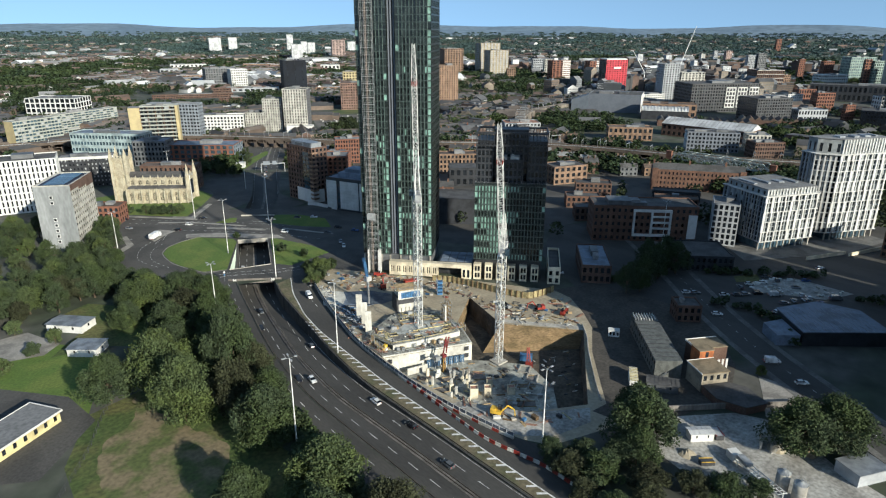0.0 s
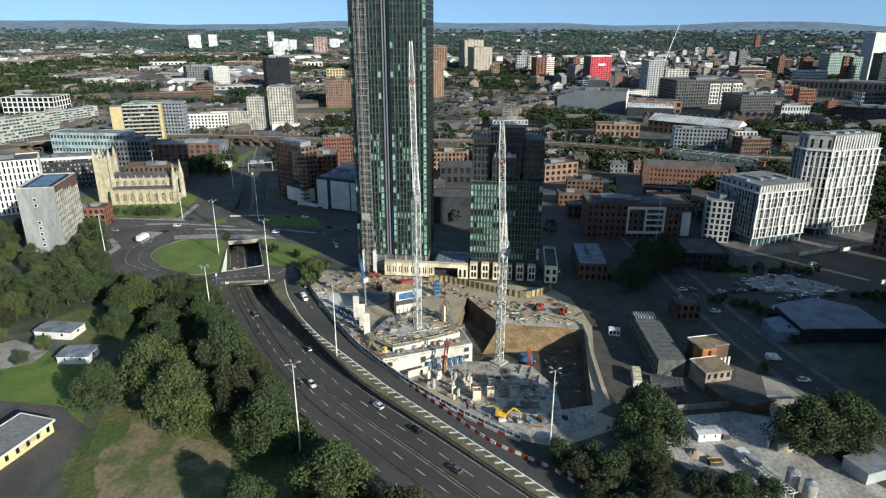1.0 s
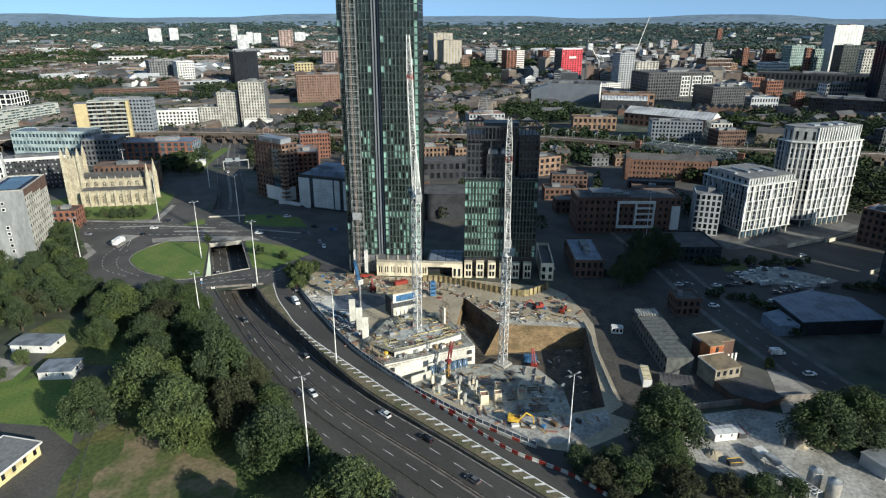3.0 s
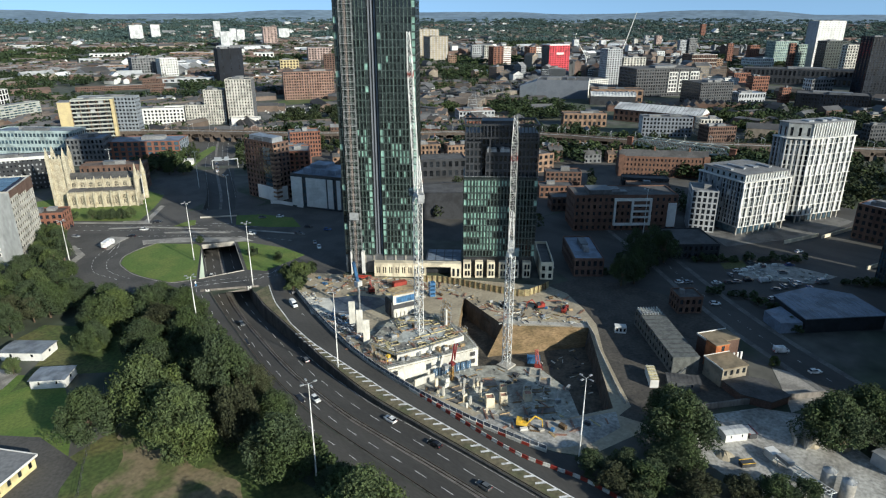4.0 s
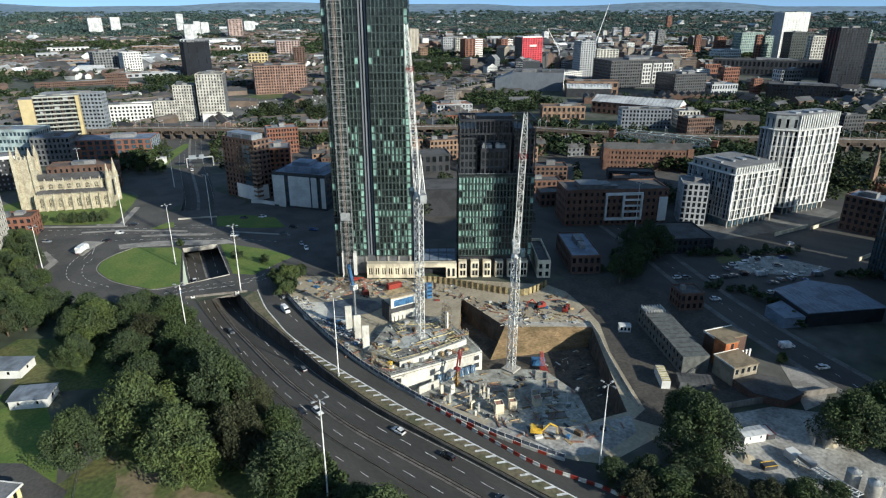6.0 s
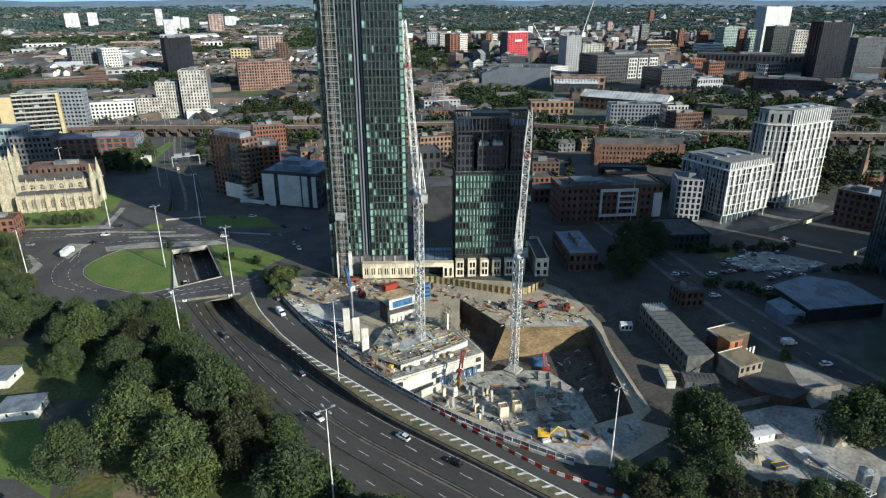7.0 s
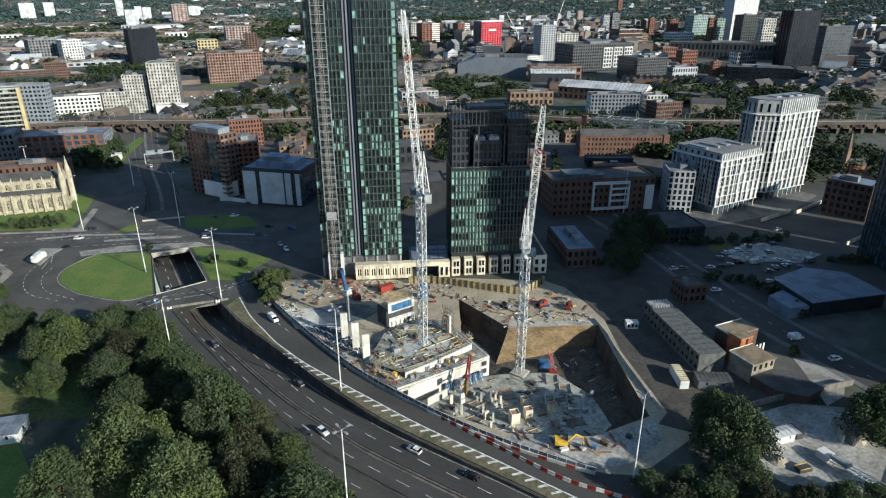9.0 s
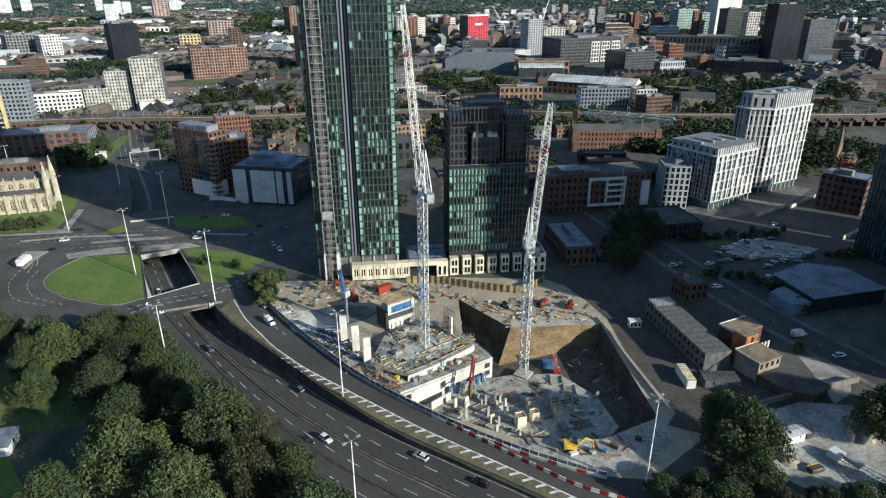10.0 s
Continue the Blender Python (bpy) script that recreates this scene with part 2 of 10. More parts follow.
def ribbon(geo, a, b, za=0.0, zb=None, use_z=True):
    """A strip between two lines with as many points each."""
    zb = za if zb is None else zb
    n = len(a)
    v = [(p[0], p[1], (p[2] if use_z and len(p) > 2 else 0) + za) for p in a] + [(p[0], p[1], (p[2] if use_z and len(p) > 2 else 0) + zb) for p in b]
    return geo.add(v, [(i, n + i, n + i + 1, i + 1) for i in range(n - 1)])


def sweep(geo, line, w, z0, z1):
    """An upright wall of thickness w along a line."""
    a, b = offset(line, -w / 2), offset(line, w / 2)
    n = len(line)
    v = []
    for s, z in ((a, z0), (b, z0), (b, z1), (a, z1)):
        v += [(p[0], p[1], (p[2] if len(p) > 2 else 0) + z) for p in s]
    f = []
    for i in range(n - 1):
        for k in range(4):
            j = (k + 1) % 4
            f.append((k * n + i, k * n + i + 1, j * n + i + 1, j * n + i))
    f += [(0, n, 2 * n, 3 * n), (n - 1, 4 * n - 1, 3 * n - 1, 2 * n - 1)]
    return geo.add(v, f)


def along(line, gap, start=0.0):
    """Places every `gap` metres along a line: point and heading in degrees."""
    s, want, out = 0.0, start, []
    for p, q in zip(line, line[1:]):
        d = float(np.linalg.norm(q[:2] - p[:2]))
        while want <= s + d and d > 0:
            out.append((p + (q - p) * (want - s) / d, math.degrees(math.atan2(q[1] - p[1], q[0] - p[0]))))
            want += gap
        s += d
    return out


def plate(name, pts, z, material, label, category, kind="structure", thick=0.0):
    """A flat patch of ground with a plan outline."""
    geo = Geo().prism(pts, z - max(thick, 0.01), z)
    return tagged(geo.ob(name, material), label, category, "", kind)

# ---- ground, roads, underpass ----


def sheet(name, outer, holes, z, material, label, category, extra=None):
    """A flat sheet with holes; extra adds rings of points round its outline."""
    loops = [[Vector((p[0], p[1], 0)) for p in q] for q in [outer] + holes]
    flat = [v for q in loops for v in q]
    tri = mathutils.geometry.tessellate_polygon(loops)
    verts = [(v.x, v.y, z) for v in flat]
    faces = []
    for t in tri:
        a, b, c = (flat[i] for i in t)
        faces.append(tuple(t) if (b - a).cross(c - a).z > 0 else tuple(reversed(t)))
    if extra:
        n = len(outer)
        for ring in extra:
            k = len(verts)
            verts += ring
            base = 0 if ring is extra[0] else k - n
            faces += [(base + i, k + i, k + (i + 1) % n, base + (i + 1) % n) for i in range(n)]
    return tagged(mesh_ob(name, verts, faces, material), label, category, "", "structure")


def road_z(y):
    return float(np.interp(y, [20, 90, 120, 160, 235, 345, 400, 440, 470], [0, -0.6, -1.0, -2.2, -6.8, -6.8, -3.5, -0.8, 0]))


MEDIAN = [np.array((p[0], p[1], road_z(p[1]))) for p in smooth_line(
    [(99, -260), (93, -80), (90, 20), (89.3, 80), (89.4, 112), (89.3, 130), (89.6, 152), (92.2, 173), (95.4, 190), (101.2, 213), (113.4, 257),
     (126, 285), (137, 308), (158, 350), (187, 396), (225, 470), (272, 552), (330, 640)], 3.0)]
HALF = 8.1


def right(extra=0.0):
    """Half width of the cutting on its east side, by the plan's y."""
    return lambda y: float(np.interp(y, [195, 210, 232, 252, 275], [9.5, 8.4, 6.8, 7.6, 9.5])) + extra


inner = [p for p in MEDIAN if 20 < p[1] < 254]
south_cut = [tuple(p[:2]) for p in offset(inner, right())] + [tuple(p[:2]) for p in reversed(offset(inner, -HALF))]
outer_part = [p for p in MEDIAN if 350 < p[1] < 462]
north_cut = [tuple(p[:2]) for p in offset(outer_part, right())] + [tuple(p[:2]) for p in reversed(offset(outer_part, -HALF))]
OPENING = [(108.5, 274.0), (126.7, 268.2), (143.5, 304.8), (129.9, 312.0)]
PIT = [(172, 176), (163.5, 149.5), (183, 124.6), (164, 110), (143, 93.5), (126, 103), (114.5, 122), (111.8, 142), (112.8, 157.6), (118.8, 155.4), (143.6, 145.0), (151, 161)]
PIT_Z = -7.6

CENTRE = (100.0, 150.0)
N_RING = 96
ring0 = [(CENTRE[0] + 1150 * math.cos(math.tau * i / N_RING), CENTRE[1] + 1150 * math.sin(math.tau * i / N_RING)) for i in range(N_RING)]


def far_z(x, y):
    """The land far off: nearly flat, with a rise and hills at the skyline."""
    r = math.hypot(x - CENTRE[0], y - CENTRE[1])
    a = math.atan2(y - CENTRE[1], x - CENTRE[0])
    rise = max(0.0, (r - 1150) / 3500)
    n = noise.noise(Vector((4.0 * math.cos(a), 4.0 * math.sin(a), 0.3)))
    n2 = noise.noise(Vector((11.0 * math.cos(a), 11.0 * math.sin(a), 5.3)))
    hills = max(0.0, (r - 4300) / 550) ** 1.5 * (36 + 66 * max(0, n + 0.15) + 14 * n2)
    return 70 * rise ** 1.6 + hills


rings = []
for r in (1500, 2000, 2600, 3200, 3800, 4300):
    rings.append([(CENTRE[0] + r * math.cos(math.tau * i / N_RING), CENTRE[1] + r * math.sin(math.tau * i / N_RING),
                   far_z(CENTRE[0] + r * math.cos(math.tau * i / N_RING), CENTRE[1] + r * math.sin(math.tau * i / N_RING))) for i in range(N_RING)])
land = mat("land", (0.088, 0.086, 0.074), 0.95, var=0.45, scale=0.02, fine=0.12, other=(0.045, 0.058, 0.034), patch=(0.42, 0.58))
sheet("ground", ring0, [south_cut, OPENING, north_cut, PIT], 0.0, land, "mixed green and built-up land reaching the hills", "ground", rings)

# hills along the skyline, with distance haze put into their blue colour
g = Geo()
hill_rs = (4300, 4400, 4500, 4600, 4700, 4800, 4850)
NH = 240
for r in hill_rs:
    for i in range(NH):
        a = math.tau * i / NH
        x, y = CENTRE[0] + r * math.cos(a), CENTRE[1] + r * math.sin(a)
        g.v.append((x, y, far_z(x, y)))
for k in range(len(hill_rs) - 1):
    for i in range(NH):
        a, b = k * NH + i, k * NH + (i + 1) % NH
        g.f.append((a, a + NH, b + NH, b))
tagged(g.ob("backdrop", mat("hill_haze", (0.14, 0.2, 0.255), 0.95, var=0.25, scale=0.004, fine=0.02, other=(0.11, 0.165, 0.22)), None, "", True), "blue green moorland hills on the skyline", "hills", "", "structure")

geo = Geo()
ribbon(geo, offset(MEDIAN, -HALF), offset(MEDIAN, right()), 0.03)
tagged(geo.ob("road_dual", asphalt), "dark asphalt dual carriageway in a cutting", "road", "", "structure")


def near_road(a, b):
    return [p for p in MEDIAN if a < p[1] < b]


def wall_along(name, line, w, z0, z1, material, label, category):
    g = Geo()
    sweep(g, line, w, z0, z1)
    return tagged(g.ob(name, material), label, category, "", "structure")


def flat(line, z=0.0):
    return [np.array((p[0], p[1], z)) for p in line]


# streaked concrete, with the cutting's deep shade put into its dark colour
wall_shade_stained = mat("wall_shade_stained", (0.085, 0.08, 0.072), 0.95, var=0.35, scale=0.3, fine=1.4, other=(0.05, 0.048, 0.044), stretch=(1, 1, 0.25))
# retaining walls: their foot follows the road, their top the land
for side, a, b, nm in ((1, 20, 464, "retaining_wall_1"), (-1, 20, 464, "retaining_wall_2")):
    base = offset(near_road(a, b), right(-0.05) if side > 0 else 0.05 - HALF)
    outer2 = offset(near_road(a, b), right(0.5) if side > 0 else -HALF - 0.5)
    g = Geo()
    n = len(base)
    v = [(p[0], p[1], p[2] - 0.3) for p in base] + [(p[0], p[1], -0.06 if 246 < p[1] < 362 else 0.02) for p in base] + [(p[0], p[1], -0.06 if 246 < p[1] < 362 else 0.02) for p in outer2] + [(p[0], p[1], -8.0) for p in outer2]
    g.add(v, [(k * n + i, k * n + i + 1, (k + 1) % 4 * n + i + 1, (k + 1) % 4 * n + i) for k in range(4) for i in range(n - 1)])
    tagged(g.ob(nm, wall_shade_stained), "weathered dark concrete retaining wall beside the sunken road", "retaining wall", "", "structure")

# median: kerbed strip with a double steel rail
g = Geo()
ribbon(g, offset(MEDIAN, -0.9), offset(MEDIAN, 0.9), 0.16)
ribbon(g, offset(MEDIAN, -0.9), offset(MEDIAN, -0.9), 0.16, 0.03)
tagged(g.ob("median_strip", concrete_dark), "narrow dirty concrete median strip", "median", "", "structure")


def guard_rail(name, line, label):
    root = thing(name, pose(0, 0, 0), label, "guard rail", "guard rails along the road")
    g = Geo()
    sweep(g, line, 0.12, 0.5, 0.82)
    g.ob("rail", steel_rust, root)
    post = Geo().box(-0.07, 0.07, -0.05, 0.05, 0, 0.75)
    first = None
    for p, h in along(line, 4.8)[:290]:
        if first is None:
            first = post.ob("post", steel_rust, root)
            o = first
        else:
            o = new("post", first.data)
            o.parent = root
        o.matrix_basis = pose(p[0], p[1], p[2], 0, 0, h)
    return root


steel_rust = mat("steel_rust", (0.14, 0.11, 0.085), 0.7, 0.3, var=0.3, fine=2)
guard_rail("guard_rail", offset(near_road(10, 262), -0.45), "weathered steel guard rail on the median of the road")
guard_rail("guard_rail", offset(near_road(10, 262), 0.45), "weathered steel guard rail on the median of the road")
guard_rail("guard_rail", flat(offset(near_road(20, 255), -HALF - 0.3), 0.0), "rusty steel guard rail between carriageway and slip road")
guard_rail("guard_rail", flat(offset(near_road(20, 245), right(0.3)), 0.0), "rusty steel guard rail above the retaining wall")


def dashes(name, line, gap, length, w, label, start=0.0, z=0.045, limit=600):
    g = Geo()
    for p, h in along(line, gap, start)[:limit]:
        m = pose(p[0], p[1], p[2] + z, 0, 0, h)
        g.add([m @ Vector(q) for q in ((0, -w / 2, 0), (length, -w / 2, 0), (length, w / 2, 0), (0, w / 2, 0))], [(0, 1, 2, 3)])
    ob = tagged(g.ob(name, paint_white), label, "road marking", "", "structure")
    return ob


for off in (-4.0, 4.8):
    dashes("lane_marking", offset(near_road(-60, 640), off), 9.0, 4.0, 0.16, "white broken lane line on the asphalt")
for off in (-7.6, 9.0):
    g = Geo()
    ribbon(g, offset(near_road(-60, 640), off - 0.05), offset(near_road(-60, 640), off + 0.05), 0.045)
    tagged(g.ob("edge_line", paint_white), "thin white edge line of the carriageway", "road marking", "", "structure")

# slip roads either side
FENCE = smooth_line([(146, 246), (137, 240), (129.3, 231.9), (122.6, 212.2), (114.9, 184.7), (111.3, 166.3), (109.3, 141.9), (109.9, 120.7), (112.2, 105.2), (114.8, 95), (118, 88)], 3)
slip_r_in = [p for p in offset(near_road(-80, 246), right(0.5))]
outer_line = [tuple(p) for p in FENCE[3:]] + [(112, 70), (108, 20), (110, -80)]
poly = [tuple(p[:2]) for p in slip_r_in] + [tuple(p[:2]) for p in outer_line]
verge = mat("verge", (0.15, 0.125, 0.075), 0.95, var=0.4, scale=0.12, fine=0.9, other=(0.09, 0.092, 0.045))
sheet("slip_road", poly, [], 0.012, asphalt, "asphalt slip road beside the building site", "road")
gore = [p for p in smooth_line([(125.4, 246), (118, 230.5), (113.8, 218), (110.7, 208.3), (109, 200), (107.3, 190), (106.1, 175), (104.8, 157), (103.9, 143), (103.8, 124), (103.6, 105), (103.4, 88), (103.2, 70)], 3)]
a_in = [p for p in offset(near_road(70, 246), right(0.55))]
sheet("verge", [tuple(p[:2]) for p in a_in] + [tuple(p[:2]) for p in offset(gore, 0.15)], [], 0.024, verge, "worn brown verge between wall and slip road", "verge")
g = Geo()
ribbon(g, [p for p in offset(gore, -0.2)], [p for p in offset(gore, 0.2)], 0.05, use_z=False)
for p, h in along([q for q in gore if q[1] < 203], 3.5, 1.0):
    m = pose(p[0], p[1], 0.04, 0, 0, h - 128)
    g.add([m @ Vector(q) for q in ((0, -0.36, 0), (2.7, -0.36, 0), (2.7, 0.36, 0), (0, 0.36, 0))], [(0, 1, 2, 3)])
tagged(g.ob("hatched_marking", paint_white), "white hatched chevron marking beside the slip road", "road marking", "", "structure")
# second line of the hatching, towards the wall, and the slip road's own dashes
dashes("lane_marking", [np.array((*p, 0)) for p in smooth_line([(143, 262), (133, 243), (122, 224), (118, 210)], 3)], 5.5, 2.6, 0.15, "white broken line on the slip road")

slip_l_out = smooth_line([(96, 256), (88.7, 213.8), (81.5, 179.8), (75.8, 153.1), (72.2, 130.4), (70.5, 100), (71, 40), (76, -80)], 3)
slip_l_in = [p for p in offset(near_road(-80, 256), -HALF - 0.7)]
sheet("slip_road", [tuple(p[:2]) for p in slip_l_in] + [tuple(p[:2]) for p in slip_l_out], [], 0.012, asphalt, "asphalt slip road climbing beside the trees", "road")
dashes("lane_marking", flat(offset(near_road(40, 256), -HALF - 4.0)), 9.0, 3.0, 0.14, "white broken line on the slip road")

# roundabout plate over the underpass, with the open well in its middle
PLATE = [(96, 256), (84, 278), (75, 300), (71, 314), (79, 334), (68, 370), (58, 408), (50, 436), (66, 446), (98, 412), (140, 378), (160, 372),
         (176, 356), (200, 350), (228, 352), (262, 330), (236, 292), (196, 262), (166, 240), (146, 225), (137, 240), (129.3, 231.9), (126, 236), (121.5, 249.5), (106, 260)]
sheet("roundabout_road", PLATE, [OPENING], 0.02, asphalt_old, "worn asphalt roundabout above the underpass", "road")
g = Geo()
g.prism([(102.5, 261), (121.5, 247.5), (127.2, 267.8), (108.2, 273.8)], -1.4, -0.02)
g.prism([(129.6, 312.2), (143.8, 304.6), (168, 344), (152, 356)], -1.4, -0.02)
tagged(g.ob("bridge_deck", concrete_dark), "stained concrete bridge decks carrying the roundabout", "bridge", "", "structure")
for nm, line, lab in (("parapet_1", [(102.3, 261.2), (121.6, 247.4)], "grey concrete bridge parapet"), ("parapet_2", [(108.3, 274.1), (126.9, 268.4)], "pale bridge parapet above the well"),
                      ("parapet_3", [(129.7, 311.9), (143.4, 304.6)], "pale bridge parapet across the well"), ("parapet_4", [(126.9, 268.2), (143.6, 304.8)], "thin parapet wall along the well"),
                      ("parapet_5", [(108.4, 274), (129.8, 312)], "thin parapet wall along the well"), ("parapet_6", [(152, 356), (168, 344)], "far bridge parapet")):
    wall_along(nm, [np.array((*p, 0.0)) for p in line], 0.25, -1.3 if nm in ("parapet_1", "parapet_3", "parapet_6") else -0.1, 0.9 if nm in ("parapet_1", "parapet_3", "parapet_6") else 0.35, concrete_dark if nm in ("parapet_5", "parapet_1") else concrete, lab, "parapet")

# grass islands and lawns
plate("lawn", [(92.8, 318), (91.5, 306), (92.5, 296.6), (98.2, 280), (107.8, 275.5), (129, 311.5), (129.5, 317), (116.4, 332.6), (107, 330.7), (98, 326)], 0.12, grass, "mown green roundabout lawn with a pale kerb", "lawn", thick=0.12)
plate("lawn", [(128.6, 268.3), (133.5, 260.5), (157.4, 264.4), (156, 280), (147.5, 302.7), (145, 304)], 0.12, grass, "mown green roundabout lawn beside the well", "lawn", thick=0.12)
plate("lawn", [(135, 353.1), (138.5, 349.1), (144.2, 346.3), (148.6, 354.3), (145.6, 356.2)], 0.12, grass, "small grass island among the carriageways", "lawn", thick=0.12)
plate("median_verge", [(113.4, 342.4), (111.1, 336.2), (118.3, 331.8), (131.4, 319.9), (143.3, 306.8), (151.6, 300), (151.3, 308.1), (127.6, 333.5)], 0.1, paving, "pale paved verge behind the lawn", "pavement", thick=0.1)
plate("median_island", [(127, 347.1), (126.3, 345.1), (137.3, 333.9), (149.7, 319.9), (151.5, 321.7), (139, 336.7)], 0.13, paving, "narrow paved median with kerbs", "median", thick=0.13)
plate("footway", [(118.8, 379.3), (128.1, 369.3), (149.9, 394.8), (148.1, 397.4), (128.4, 374.5), (120.4, 382.6)], 0.1, paving, "pale footway beside the church lawn", "pavement", thick=0.1)
plate("lawn", [(168.5, 345.1), (159.6, 330.6), (169.5, 313.6), (181.4, 300.7), (188, 318), (179.7, 336.5)], 0.12, grass, "grass island among the shaded carriageways", "lawn", thick=0.12)
plate("lawn", [(80, 440), (98, 408), (119, 384), (127, 377), (134, 385), (147, 400), (160, 418), (158, 440), (140, 458), (96, 462)], 0.05, grass, "church lawn with trees and paths", "lawn", thick=0.05)
wall_along("kerb", [np.array((*p, 0.0)) for p in smooth_line([(116.4, 333), (107, 331), (98, 326.4), (92.5, 318), (91.2, 306), (92.2, 296.4), (98, 279.6), (107.6, 275)], 2)], 0.3, 0, 0.14, paving, "pale kerb round the lawn", "kerb")

sheet("street_ground", [(240, 203), (262, 218), (330, 208), (376, 152), (424, 114), (520, 100), (520, 225), (480, 320), (440, 380), (330, 500), (286, 440), (244, 372), (264, 331), (238, 291), (214, 268), (200, 258), (218, 228)], [], 0.006, asphalt_old, "dark worn ground of yards and streets by the river", "ground")

sheet("street_ground", [(190, 484), (240, 472), (285, 442), (328, 502), (340, 560), (310, 640), (262, 640), (215, 560)], [], 0.006, asphalt_old, "worn dark ground beside the main road", "ground")

# tarmac on both sides of the sunken road beyond the roundabout
side_l = [tuple(p[:2]) for p in offset([m for m in MEDIAN if 376 < m[1] < 462], -HALF - 0.6)]
sheet("junction_tarmac", side_l + [(196, 486), (168, 456), (161, 418), (149, 399), (134, 378), (150, 374)], [], 0.015, asphalt_old, "wide worn tarmac beside the church", "road")
side_r = [tuple(p[:2]) for p in offset([m for m in MEDIAN if 354 < m[1] < 462], right(0.6))]
sheet("junction_tarmac", side_r + [(240, 470), (214, 425), (197, 392), (196, 357)], [], 0.015, asphalt_old, "wide worn tarmac below the brick apartments", "road")

# ---- buildings ----
def facade(wall, panes, o, ux, h0, h1, W, cols, rows, wf=0.55, hf=0.6, rev=0.25, sill=0.22, edge=0.0):
    """One wall face with real openings. o: lower left corner seen from outside, ux: unit vector along; panes gets (centre, ux, w, h)."""
    o, ux = Vector(o), Vector(ux)
    nin = Vector((-ux.y, ux.x, 0))
    W2 = W - 2 * edge
    bw, bh = W2 / cols, (h1 - h0) / rows
    ww, wh = bw * wf, bh * hf

    def pt(x, z, d=0.0):
        return o + ux * x + nin * d + Vector((0, 0, z))
    xs = [0.0]
    for c in range(cols):
        x0 = edge + c * bw + (bw - ww) / 2
        xs += [x0, x0 + ww]
    xs.append(W)
    zs = [h0]
    for r in range(rows):
        z0 = h0 + r * bh + bh * sill
        zs += [z0, z0 + wh]
    zs.append(h1)
    # full-height piers
    for i in range(0, len(xs) - 1, 2):
        wall.add([pt(xs[i], h0), pt(xs[i + 1], h0), pt(xs[i + 1], h1), pt(xs[i], h1)], [(0, 1, 2, 3)])
    for i in range(1, len(xs) - 1, 2):
        a, b = xs[i], xs[i + 1]
        for j in range(0, len(zs) - 1, 2):
            wall.add([pt(a, zs[j]), pt(b, zs[j]), pt(b, zs[j + 1]), pt(a, zs[j + 1])], [(0, 1, 2, 3)])
        for j in range(1, len(zs) - 1, 2):
            c, d = zs[j], zs[j + 1]
            p = [pt(a, c), pt(b, c), pt(b, d), pt(a, d)]
            q = [pt(a, c, rev), pt(b, c, rev), pt(b, d, rev), pt(a, d, rev)]
            wall.add(p + q, [(k, (k + 1) % 4, 4 + (k + 1) % 4, 4 + k) for k in range(4)])
            panes.append((pt((a + b) / 2, (c + d) / 2, rev - 0.02), ux, ww, wh))


def plain(wall, o, ux, h0, h1, W):
    o, ux = Vector(o), Vector(ux)
    wall.add([o + Vector((0, 0, h0)), o + ux * W + Vector((0, 0, h0)), o + ux * W + Vector((0, 0, h1)), o + Vector((0, 0, h1))], [(0, 1, 2, 3)])


def put_panes(root, panes, material, limit=160, name="window", alt=None, share=0.0, rng=None):
    """Panes as objects of their own on shared meshes, up to a limit; the rest joined."""
    rng = rng or random.Random(3)
    cache, rest = {}, {}
    for k, (c, ux, w, h) in enumerate(panes):
        mt = alt if alt and rng.random() < share else material
        ang = math.atan2(ux.y, ux.x)
        if k < limit:
            key = (round(w, 2), round(h, 2), mt.name)
            if key not in cache:
                g = Geo().box(-w / 2, w / 2, 0.0, 0.05, -h / 2, h / 2)
                o = g.ob(name, mt, root)
                cache[key] = o.data
            else:
                o = new(name, cache[key])
                o.parent = root
            o.matrix_basis = Matrix.Translation(c) @ Matrix.Rotation(ang, 4, "Z")
        else:
            g = rest.setdefault(mt.name, (Geo(), mt))[0]
            m = Matrix.Translation(c) @ Matrix.Rotation(ang, 4, "Z")
            g.box(-w / 2, w / 2, 0.0, 0.05, -h / 2, h / 2, m)
    for g, mt in rest.values():
        tagged(g.ob("glazing", mt, root), kind="stuff")


